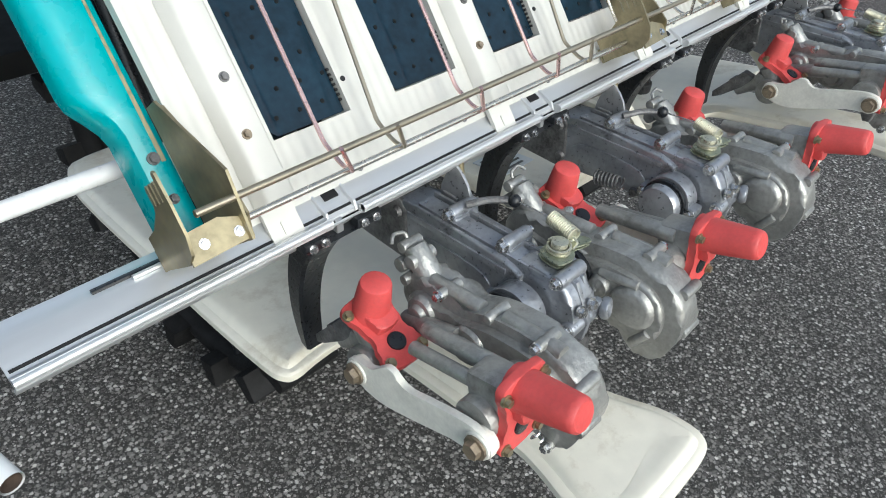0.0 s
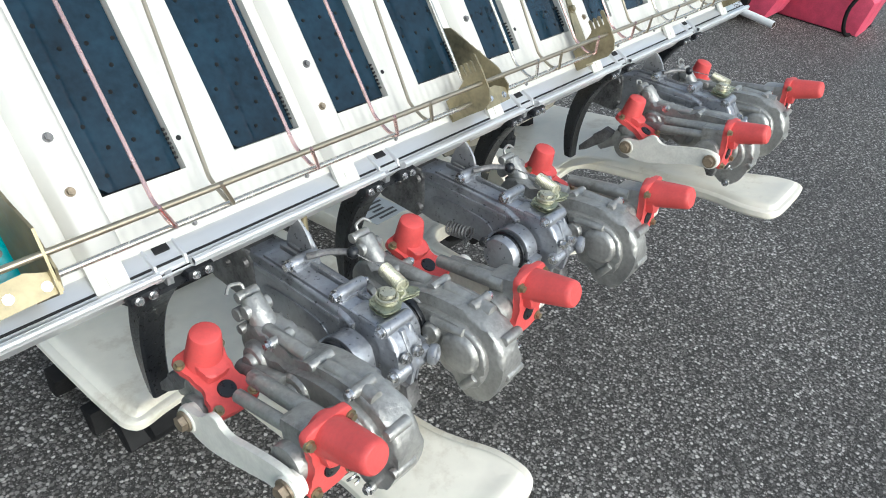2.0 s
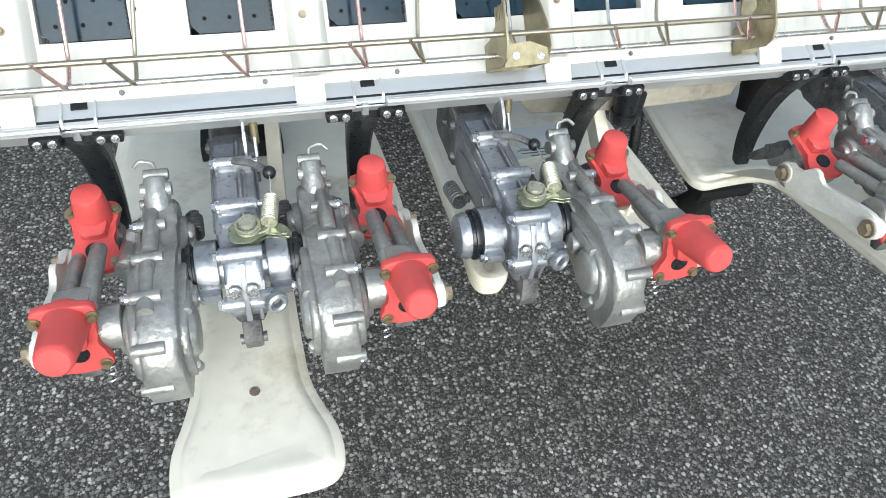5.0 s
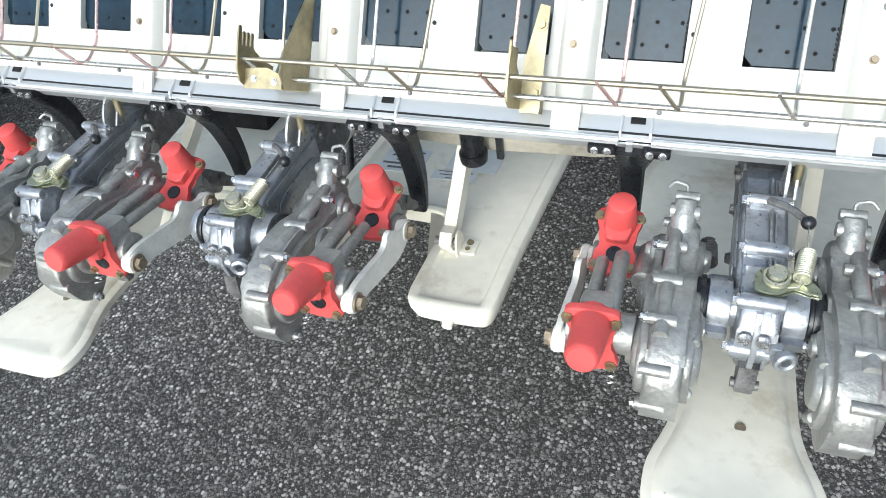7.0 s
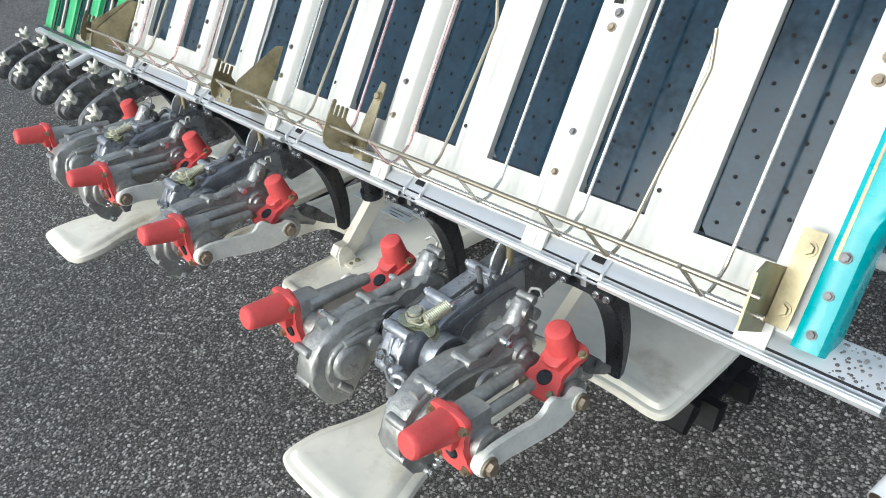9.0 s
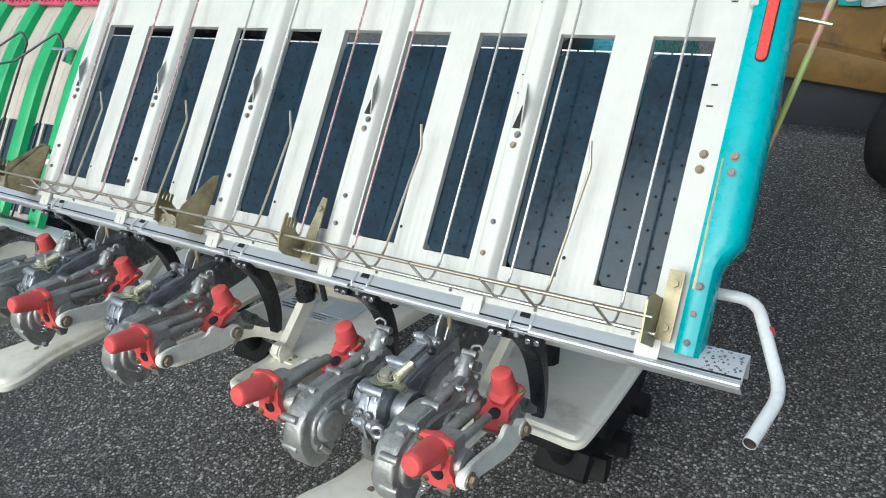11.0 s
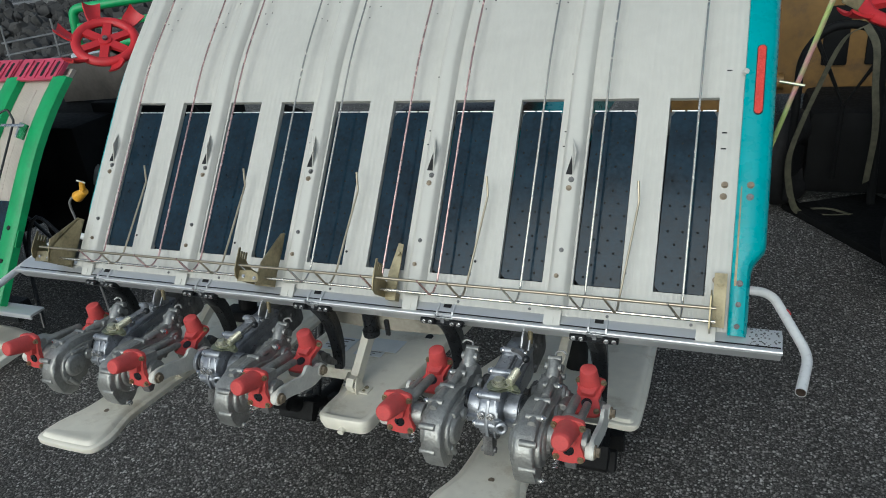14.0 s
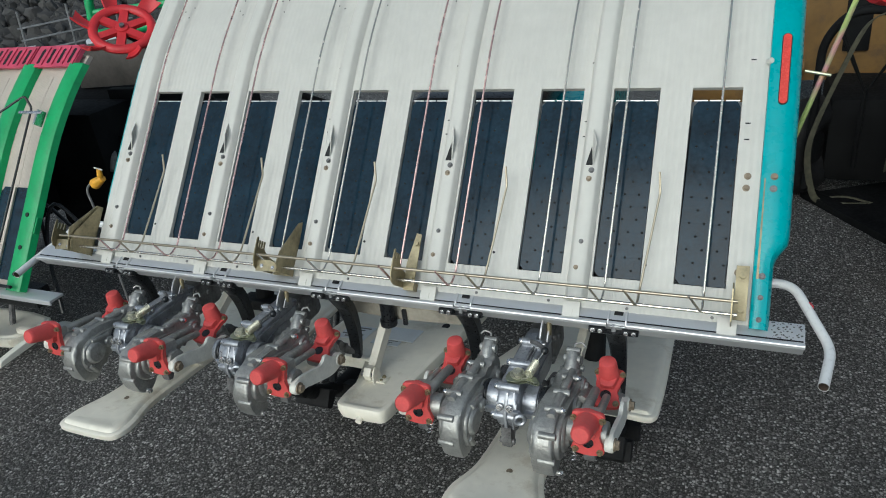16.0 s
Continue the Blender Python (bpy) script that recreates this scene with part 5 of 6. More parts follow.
STONE = mat("rubble_stone", (0.036, 0.035, 0.034), 0.85, var=0.5, scale=3, bump=0.5, bump_scale=25, island=0.25)
CARPAINT = mat("car_paint", (0.035, 0.048, 0.062), 0.25, 0.4, var=0.05, scale=3, coat=0.6)
GLASS = mat("dark_glass", (0.012, 0.014, 0.016), 0.06, var=0.05)
LAMP = mat("headlight", (0.65, 0.68, 0.70), 0.12, var=0.05)
BLUE = mat("blue_sheet", (0.02, 0.06, 0.22), 0.55, var=0.2, scale=8)
CHAIN = mat("rail_steel", (0.30, 0.30, 0.30), 0.45, 0.7, var=0.2, scale=10)


# ---- a zinc marker rod with a coil spring beside the table ----
marker = thing("marker_rod", "rainbow-tinted zinc marker rod with a coil spring", "rod")
PASSIVE = mat("rainbow_zinc", (0.86, 0.52, 0.50), 0.22, 0.6, rough_var=0.04)
bm = bmesh.new()
nt_ = PASSIVE.node_tree
ramp_ = nt_.nodes.new("ShaderNodeValToRGB")
for p_, c_ in ((0.30, (0.80, 0.62, 0.16)), (0.42, (0.86, 0.42, 0.46)), (0.52, (0.62, 0.80, 0.30)), (0.60, (0.90, 0.70, 0.22)), (0.72, (0.62, 0.34, 0.62))):
    ramp_.color_ramp.elements.new(p_).color = (*c_, 1)
tc_, nz_ = nt_.nodes.new("ShaderNodeTexCoord"), nt_.nodes.new("ShaderNodeTexNoise")
nz_.inputs["Scale"].default_value = 9
nt_.links.new(tc_.outputs["Object"], nz_.inputs["Vector"])
nt_.links.new(nz_.outputs["Fac"], ramp_.inputs[0])
nt_.links.new(ramp_.outputs[0], nt_.nodes["Principled BSDF"].inputs["Base Color"])
pa, pb = Vector((0.804, 0.345, 0.80)), Vector((0.969, 0.318, 1.384))
tube(bm, [pa, pb], 0.0046, 12)
part("rod", bm, PASSIVE, marker)
bm = bmesh.new()
q = pa + (pb - pa) * 0.66
tube(bm, [q - Vector((0.030, 0, -0.004)), q + Vector((0.012, -0.006, -0.003))], 0.0028, 8)
part("cross_pin", bm, OLIVE, marker)
bm = bmesh.new()
coil(bm, pa + (pb - pa) * 0.925, pa + (pb - pa) * 1.005, 0.0125, 0.0021, 8)
part("coil_spring", bm, GRIMY, marker)
bm = bmesh.new()
tube(bm, bend([pb + Vector((0.006, 0, 0.0)), pb + Vector((0.020, 0, 0.012)), pb + Vector((0.045, -0.004, -0.008)), pb + Vector((0.030, -0.006, -0.040)), pb + Vector((0.006, 0, -0.050))], 0.006), 0.0030, 8)
part("spring_hook", bm, OLIVE, marker)
bm = bmesh.new()
bx(bm, pb + Vector((0.018, 0.0, -0.052)), (0.030, 0.008, 0.034), 0.003, pose(0, 0, 0, 0, 30, 0))
bx(bm, pb + Vector((0.030, 0.0, -0.012)), (0.008, 0.006, 0.052), 0.002, pose(0, 0, 0, 0, 22, 0))
part("spring_bracket", bm, GOLD, marker)
bm = bmesh.new()
tube(bm, [pb + Vector((0.040, -0.004, -0.008)), pb + Vector((0.070, 0.10, -0.030)), (1.06, 0.58, 1.325), (1.145, 0.80, 1.262)], 0.0035, 8)
part("pull_wire", bm, GRIMY, marker)
bm = bmesh.new()
bx(bm, (0.790, 0.25, 0.795), (0.03, 0.22, 0.012), 0.003)
part("rod_foot", bm, GRIMY, marker)
bm = bmesh.new()
bx(bm, (0.74, 0.145, 0.790), (0.12, 0.03, 0.012), 0.003)
part("foot_bar", bm, GRIMY, marker)


# ---- red paddle wheels ----
def paddle_wheel(m, post):
    root = thing("paddle_wheel", "red plastic paddle wheel with six spokes on a dark post", "wheel", "red paddle wheels")
    bm = bmesh.new()
    torus(bm, 0.090, 0.0155, 40, 10, 0.9)
    part("rim", bm, DEEPRED, root)
    for i in range(6):
        bm = bmesh.new()
        prism(bm, [(0.010, -0.017), (0.050, -0.010), (0.090, -0.016), (0.090, 0.016), (0.050, 0.010), (0.010, 0.017)], "z", -0.007, 0.007, 0.003)
        bmesh.ops.transform(bm, matrix=pose(0, 0, 0, 0, 0, 60 * i + 15), verts=bm.verts)
        part("spoke", bm, DEEPRED, root)
        # a scoop that flares out of the rim and curls upwards
        bm = bmesh.new()
        rows = []
        for k in range(7):
            t = k / 6
            rad, lift, half = 0.092 + 0.054 * t, 0.024 * t * t, 0.019 + 0.010 * t
            rows.append([(rad, half * (j / 3 - 1), lift + 0.012 * t * (j / 3 - 1) ** 2) for j in range(7)])
        V = [[[bm.verts.new((x, y, z + h)) for x, y, z in r] for r in rows] for h in (-0.004, 0.004)]
        for q in range(2):
            for a, b in zip(V[q], V[q][1:]):
                for j in range(6):
                    bm.faces.new((a[j], a[j + 1], b[j + 1], b[j]))
        for k in range(6):
            for j in (0, 6):
                bm.faces.new((V[0][k][j], V[0][k + 1][j], V[1][k + 1][j], V[1][k][j]))
        for j in range(6):
            for k in (0, 6):
                bm.faces.new((V[0][k][j], V[0][k][j + 1], V[1][k][j + 1], V[1][k][j]))
        bmesh.ops.transform(bm, matrix=pose(0, 0, 0, 0, 0, 60 * i + 40) @ pose(0, 0, 0, 24, 0, 0), verts=bm.verts)
        part("paddle", bm, DEEPRED, root)
    bm = bmesh.new()
    cyl(bm, (0, 0, -0.018), (0, 0, 0.012), 0.026, 0.020, 20, 0.003)
    part("hub", bm, DEEPRED, root)
    bm = bmesh.new()
    cyl(bm, (0, 0, 0.011), (0, 0, 0.020), 0.008, seg=12)
    part("axle_end", bm, GRIMY, root)
    bm = bmesh.new()
    inv = m.inverted()
    pts = [inv @ Vector(p) for p in post]
    tube(bm, [Vector((0, 0, -0.016))] + pts, 0.012, 10)
    part("post", bm, DARK, root)
    root.matrix_basis = m
    return root


paddle_wheel(pose(-1.10, 0.712, 1.262, 37, 0, 46), [(-1.08, 0.78, 1.19), (-0.80, 1.00, 1.00), (-0.30, 1.30, 0.70)])
paddle_wheel(pose(1.152, 0.813, 1.250, 27, 0, -10), [(1.17, 0.90, 1.19), (1.36, 1.30, 1.05), (1.52, 1.75, 0.95)])


# ---- the neighbouring planter with green ribs ----
NB = pose(-1.172, 0.110, 0.650, 53.0, 0, 0)
# laid out small, then set back to its true size and distance
BACK = Vector((0.813, -1.110, 1.554))
NEIGH = Matrix.Translation(BACK) @ Matrix.Scale(1.32, 4) @ Matrix.Translation(-BACK)
near = thing("neighbour_planter", "beige seedling planter with green ribs and a crimson top", "farm machine")


def npart(name, build, material, label="", parent=None):
    """A piece laid out flat on the neighbour's table, then bent back at the top and tilted."""
    b = bmesh.new()
    build(b)
    for v in b.verts:
        over = max(0.0, v.co.y - 0.36)
        v.co.z -= 0.42 * over * over
    bmesh.ops.transform(b, matrix=NB, verts=b.verts)
    return part(name, b, material, parent or near, label)


def strip(b, prof, y0, y1, n=12):
    R = [[b.verts.new((x, y0 + (y1 - y0) * k / n, z)) for x, z in prof] for k in range(n + 1)]
    m = len(prof)
    for a, c in zip(R, R[1:]):
        for i in range(m):
            b.faces.new((a[i], a[(i + 1) % m], c[(i + 1) % m], c[i]))
    b.faces.new(R[0][::-1])
    b.faces.new(R[-1])


NL = 0.70
ribs = [-0.205 * k for k in range(6)]
npart("table_panel", lambda b: strip(b, [(-1.07, -0.018), (-1.07, -0.004), (0.01, -0.004), (0.01, -0.018)], -0.02, 0.74), BEIGE)
for k, x in enumerate(ribs):
    npart("green_rib", lambda b: strip(b, [(x - 0.036, -0.003), (x - 0.030, 0.016), (x - 0.022, 0.021), (x + 0.022, 0.021), (x + 0.030, 0.016), (x + 0.036, -0.003)], -0.03, NL), GREEN)
    if k < 5:
        c = x - 0.1025
        npart("window", lambda b: prism(b, [(c - 0.060, 0.0), (c + 0.060, 0.0), (c + 0.060, 0.27), (c + 0.048, 0.285), (c - 0.048, 0.285), (c - 0.060, 0.27)], "z", -0.008, 0.001), BELT)
        npart("lane_bar", lambda b: bx(b, (c, 0.14, 0.004), (0.014, 0.29, 0.008), 0.002), BEIGE)
        npart("lane_groove", lambda b: strip(b, [(c - 0.004, -0.0045), (c - 0.004, -0.0032), (c + 0.004, -0.0032), (c + 0.004, -0.0045)], 0.29, 0.66), BEIGE)
        tile = npart("top_tile", lambda b: strip(b, [(c - 0.1, 0.008), (c - 0.098, 0.020), (c + 0.098, 0.020), (c + 0.1, 0.008)], NL - 0.012, NL + 0.072, 3), MAGENTA, "crimson slotted plastic tile")
        for q in range(4):
            npart("tile_slot", lambda b: prism(b, pill(c - 0.069 + q * 0.046, NL + 0.030, 0.012, 0.058), "z", 0.0190, 0.0206), HOLE, "", tile)
            npart("slot_frame", lambda b: strip(b, [(c - 0.0465 + q * 0.046, 0.018), (c - 0.0465 + q * 0.046, 0.024), (c - 0.0435 + q * 0.046, 0.024), (c - 0.0435 + q * 0.046, 0.018)], NL - 0.004, NL + 0.064, 2), MAGENTA, "", tile)
        npart("wire_hoop", lambda b: tube(b, bend([(c + 0.03, -0.02, 0.040), (c + 0.03, 0.53, 0.040), (c + 0.005, 0.565, 0.060), (c - 0.10, 0.45, 0.090), (c - 0.26, 0.425, 0.090)], 0.012), 0.0035, 8), BLACK)
npart("hoop_bar", lambda b: cyl(b, (0.02, -0.02, 0.040), (-1.06, -0.02, 0.040), 0.005, seg=8), BLACK)
npart("hoop_clip", lambda b: (bx(b, (-0.07, 0.515, 0.040), (0.10, 0.010, 0.010), 0.003), bx(b, (-0.038, 0.50, 0.030), (0.006, 0.05, 0.03), 0.002)), BRIGHT)
npart("edge_clip", lambda b: bx(b, (0.034, 0.17, 0.006), (0.004, 0.05, 0.018), 0.001), GREEN)
for x, y in ((0.0, 0.10), (0.0, 0.20), (0.0, 0.02)):
    npart("bolt", lambda b: cyl(b, (x, y, 0.018), (x, y, 0.024), 0.007, seg=6), HOLE)
bm = bmesh.new()
bx(bm, (-1.67, 0.092, 0.622), (1.32, 0.048, 0.008), 0.002)
bx(bm, (-1.67, 0.069, 0.618), (1.32, 0.005, 0.014), 0.002)
part("rail", bm, ALU, near)
bm = bmesh.new()
bx(bm, (-1.72, 0.16, 0.570), (1.10, 0.06, 0.06), 0.006)
part("cross_tube", bm, BLACK, near)
bm = bmesh.new()
bx(bm, (-1.75, 1.05, 0.74), (0.42, 1.70, 0.20), 0.03)
part("chassis", bm, DARK, near)
bm = bmesh.new()
prism(bm, [(0.70, 0.62), (0.70, 0.86), (0.85, 0.98), (1.30, 1.00), (1.45, 0.80), (1.45, 0.62)], "x", -2.05, -1.42, 0.03)
part("engine_cover", bm, DARK, near)
bm = bmesh.new()
tube(bm, smooth_line([(-1.36, 0.55, 0.53), (-1.50, 0.68, 0.66), (-1.50, 0.72, 0.80), (-1.40, 0.74, 0.885), (-1.28, 0.75, 0.895)], 6), 0.020, 12)
part("breather_hose", bm, GREYHOSE, near)
bm = bmesh.new()
bx(bm, (-1.33, 0.74, 0.895), (0.30, 0.10, 0.020), 0.004)
bx(bm, (-1.26, 0.80, 0.99), (0.16, 0.03, 0.11), 0.006)
part("step_plate", bm, DARK, near)
DUST = mat("dusty_panel", (0.085, 0.075, 0.066), 0.7, var=0.35, scale=7, bump=0.2, bump_scale=40, dirt=(0.04, 0.037, 0.034), dirt_at=0.55)
bm = bmesh.new()
prism(bm, [(-1.72, 0.99), (-1.26, 1.01), (-1.26, 1.17), (-1.36, 1.19), (-1.72, 1.15)], "y", 1.0, 1.03, 0.006)
part("dusty_panel", bm, DUST, near, "dusty brown-grey cover panel")
bm = bmesh.new()
prism(bm, [(-1.30, 0.86), (-1.16, 0.90), (-1.18, 1.00), (-1.26, 0.99)], "y", 0.80, 0.82, 0.004)
part("side_plate", bm, WHITECAP, near, "scuffed white plate")
bm = bmesh.new()
tube(bm, smooth_line([(-1.24, 0.62, 0.80), (-1.30, 0.70, 0.93), (-1.40, 0.80, 0.98), (-1.55, 0.86, 0.97)], 5), 0.012, 10)
tube(bm, smooth_line([(-1.20, 0.60, 0.72), (-1.26, 0.66, 0.86), (-1.34, 0.74, 0.90), (-1.50, 0.78, 0.88)], 5), 0.009, 10)
part("hose", bm, GREYHOSE, near)
bm = bmesh.new()
tube(bm, [(-1.50, 0.74, 0.97), (-1.20, 0.74, 0.80)], 0.010, 8)
tube(bm, [(-1.48, 0.70, 0.80), (-1.14, 0.70, 0.84)], 0.012, 8)
part("stay", bm, GRIMY, near)
bm = bmesh.new()
bx(bm, (-1.40, 0.70, 0.79), (0.30, 0.20, 0.44), 0.02)
part("gearbox", bm, DARK, near)
for a in (0, 1):
    bm = bmesh.new()
    tube(bm, smooth_line([(-1.14, 0.18, 0.50 + 0.05 * a), (-1.18, 0.24, 0.70), (-1.16 - 0.06 * a, 0.30, 0.82), (-1.10 - 0.05 * a, 0.34, 0.70)], 5), 0.006, 8)
    part("cable", bm, BLACK, near)
for piece in near.children_recursive:
    piece.data.transform(NEIGH)
copy_thing(w1, pose(-1.98, 1.68, 0.44, 3))


def finger_rotor():
    root = thing("planting_rotor", "grimy planting rotor with two white fingered caps", "planting rotor", "rotors of the neighbouring planter")
    bm = bmesh.new()
    prism(bm, round_outline([(0.10, 0.565), (0.075, 0.600), (0.01, 0.585), (-0.045, 0.560), (-0.060, 0.520), (-0.030, 0.490), (0.04, 0.505), (0.09, 0.530)], 3), "x", -0.050, -0.018, 0.008)
    part("gear_case", bm, GRIMY, root)
    bm = bmesh.new()
    prism(bm, [(0.06, 0.545), (0.06, 0.585), (0.30, 0.590), (0.30, 0.545)], "x", -0.052, -0.016, 0.006)
    part("case_arm", bm, GRIMY, root)
    for y, z, r in ((0.09, 0.57, 0.022), (0.02, 0.545, 0.028), (-0.03, 0.53, 0.022)):
        bm = bmesh.new()
        cyl(bm, (-0.056, y, z), (0.010, y, z), r, r * 0.85, 16, 0.003)
        part("bearing", bm, GRIMY, root)
    for y, z, tilt in ((0.100, 0.622, 18), (0.0, 0.562, 42)):
        bm = bmesh.new()
        bx(bm, (0, y - 0.012, z - 0.035), (0.026, 0.030, 0.050), 0.006, pose(0, 0, 0, tilt))
        arm = part("arm", bm, GRIMY, root)
        bm = bmesh.new()
        t = bmesh.new()
        cyl(t, (0, 0, 0), (0, 0, 0.022), 0.017, 0.014, 14, 0.002)
        for q in range(5):
            a = q * math.tau / 5 + 0.4
            cyl(t, (0.008 * math.cos(a), 0.008 * math.sin(a), 0.012), (0.027 * math.cos(a), 0.027 * math.sin(a), 0.030), 0.0085, 0.006, 10, 0.002)
        merge(bm, t, pose(0, y, z - 0.010, tilt, 0, 0))
        part("cap", bm, WHITECAP, arm, "white plastic cap with five fingers")
    return root


fr = finger_rotor()
fr.matrix_basis = pose(-1.94, 0.215, -0.455) @ Matrix.Scale(1.32, 4)
for x in (-2.21, -2.51, -2.85, -3.12):
    copy_thing(fr, pose(x, 0.215, -0.455))
nf = thing("neighbour_float", "beige moulded float with a pale lever below the neighbouring planter", "float")
bm = bmesh.new()
skin(bm, round_outline([(-1.86, 0.44), (-1.87, 0.60), (-2.26, 0.60), (-2.26, 0.42), (-2.16, 0.40), (-1.94, 0.40)], 3), lambda x, y: 0.14 - 0.06 * (y - 0.45), 0.05, 0.002, rim=0.010)
part("hull", bm, CREAM, nf)
bm = bmesh.new()
prism(bm, [(0.20, 0.185), (0.215, 0.206), (0.30, 0.214), (0.43, 0.222), (0.47, 0.215), (0.47, 0.150), (0.44, 0.150), (0.42, 0.196), (0.30, 0.190)], "x", -1.662, -1.634, 0.003)
bx(bm, (-1.76, 0.46, 0.152), (0.23, 0.024, 0.024), 0.004)
part("lever", bm, CREAM, nf)
bm = bmesh.new()
tube(bm, [(-1.98, 0.50, 0.11), (-1.98, 0.555, 0.26)], 0.012, 8)
part("hanger_bar", bm, GRIMY, nf)

# a yellow cup on a bent wire between the machines
cup = thing("yellow_cup", "yellow plastic cup lever on a bent wire stem", "lever")
bm = bmesh.new()
tube(bm, smooth_line([(-1.53, 0.723, 0.0), (-1.53, 0.723, 0.30), (-1.535, 0.723, 0.58), (-1.540, 0.723, 0.66), (-1.520, 0.723, 0.690), (-1.485, 0.723, 0.704)], 6), 0.0045, 8)
part("stem", bm, CHAIN, cup)
bm = bmesh.new()
cyl(bm, (-1.485, 0.723, 0.698), (-1.434, 0.723, 0.724), 0.022, 0.013, 14, 0.002)
cyl(bm, (-1.447, 0.723, 0.718), (-1.438, 0.723, 0.760), 0.012, 0.009, 12, 0.001)
part("cup", bm, mat("yellow_plastic", (0.72, 0.36, 0.03), 0.45, var=0.15, scale=40), cup)
bm = bmesh.new()
tube(bm, [(-1.460, 0.723, 0.765), (-1.422, 0.723, 0.757)], 0.003, 6)
part("pin", bm, WHITE_SMOOTH, cup)

# ---- the tractor that carries the seedling table ----
tractor = thing("tractor_body", "dark tractor body behind the seedling table", "tractor")
bm = bmesh.new()
bx(bm, (0, 1.55, 0.58), (0.40, 1.20, 0.22), 0.03)
part("chassis", bm, DARK, tractor)
bm = bmesh.new()
prism(bm, [(1.05, 0.66), (1.05, 0.84), (1.30, 0.90), (2.05, 0.90), (2.15, 0.66)], "x", -0.30, 0.30, 0.03)
part("deck", bm, TEAL, tractor)
# unseen wide plate, added to block sky light from the ground below
bm = bmesh.new()
bx(bm, (0, 1.40, 0.60), (1.26, 0.90, 0.05), 0.01)
part("foot_plate", bm, DARK, tractor)
bm = bmesh.new()
bx(bm, (0, 1.12, 0.93), (0.42, 0.36, 0.08), 0.03)
part("seat", bm, BLACK, tractor)
bm = bmesh.new()
bx(bm, (0, 0.90, 0.66), (0.10, 0.20, 0.10), 0.006)
bx(bm, (0.02, 0.75, 0.44), (1.10, 0.07, 0.07), 0.006)
bx(bm, (0, 0.80, 0.55), (0.10, 0.10, 0.25), 0.006)
part("axle", bm, DARK, tractor)

# ---- yellow loader ----
loader = thing("wheel_loader", "worn yellow wheel loader parked in the yard, darkened for shade", "loader")
bm = bmesh.new()
prism(bm, [(3.15, 0.42), (3.15, 1.10), (3.30, 1.22), (5.2, 1.30), (5.2, 0.42)], "x", 0.965, 2.3, 0.03)
body = part("body", bm, YELLOW, loader)
bm = bmesh.new()
prism(bm, [(3.15, 0.42), (3.15, 0.62), (3.18, 0.64), (4.6, 0.64), (4.6, 0.42)], "x", 0.40, 0.962, 0.012)
part("side_tray", bm, YELLOW, loader)
bm = bmesh.new()
prism(bm, [(0.45, 0.33), (0.45, 0.47), (0.52, 0.50), (0.98, 0.40), (0.98, 0.29), (0.90, 0.27)], "y", 3.05, 3.30, 0.015)
part("bumper", bm, YELLOW, loader)
bm = bmesh.new()
prism(bm, [(0.46, 0.06), (0.46, 0.35), (0.98, 0.30), (0.98, 0.06)], "y", 3.12, 3.28, 0.02)
part("belly_plate", bm, mat("belly_paint", (0.020, 0.023, 0.030), 0.6, var=0.25, scale=6), loader, "blue-black belly plate")
for x in (1.00, 1.62, 2.24):
    bm = bmesh.new()
    bx(bm, (x, 3.20, 1.55), (0.06, 0.06, 0.95), 0.01)
    part("cab_post", bm, YELLOW, loader)
bm = bmesh.new()
bx(bm, (1.46, 3.40, 2.05), (1.80, 1.0, 0.07), 0.02)
part("cab_roof", bm, YELLOW, loader)
bm = bmesh.new()
cyl(bm, (0.86, 3.10, 0.50), (0.97, 3.10, 0.50), 0.045, seg=18, bev=0.01)
cyl(bm, (0.97, 3.10, 0.50), (1.02, 3.10, 0.50), 0.042, seg=18)
part("filter_pot", bm, YELLOW, loader)
bm = bmesh.new()
tube(bm, bend([(0.70, 3.02, 0.70), (0.86, 2.98, 0.735), (0.93, 2.96, 0.76), (0.945, 2.96, 0.82)], 0.02), 0.016, 10)
part("white_handle", bm, PIPE, loader)
bm = bmesh.new()
bx(bm, (1.50, 3.13, 1.35), (0.9, 0.02, 0.5), 0.004)
part("window", bm, GLASS, loader)
for k, x in enumerate((1.25, 1.45, 1.65)):
    bm = bmesh.new()
    bx(bm, (x, 3.14, 0.72), (0.12, 0.02, 0.30), 0.01)
    part("vent", bm, DARK, body)
bm = bmesh.new()
bx(bm, (0.915, 3.14, 0.575), (0.08, 0.03, 0.065), 0.006)
part("hatch", bm, DARK, loader)
for x in (2.15,):
    bm = bmesh.new()
    torus(bm, 0.29, 0.13, 40, 12, 1.0)
    bmesh.ops.transform(bm, matrix=pose(x, 3.28, 0.415, 90, 0, 12), verts=bm.verts)
    tyre = part("tyre", bm, RUBBER, loader)
    bm = bmesh.new()
    cyl(bm, (x, 3.16, 0.415), (x, 3.42, 0.415), 0.20, seg=24, bev=0.02)
    part("wheel_rim", bm, YELLOW, tyre)
    for k in range(20):
        bm = bmesh.new()
        bx(bm, (0.405, 0, 0.0), (0.05, 0.03, 0.22), 0.006, pose(0, 0, 0, 20, 0, 0))
        bmesh.ops.transform(bm, matrix=pose(x, 3.28, 0.415, 90, 0, 12) @ pose(0, 0, 0, 0, 0, 18 * k), verts=bm.verts)
        part("tread_block", bm, RUBBER, tyre)

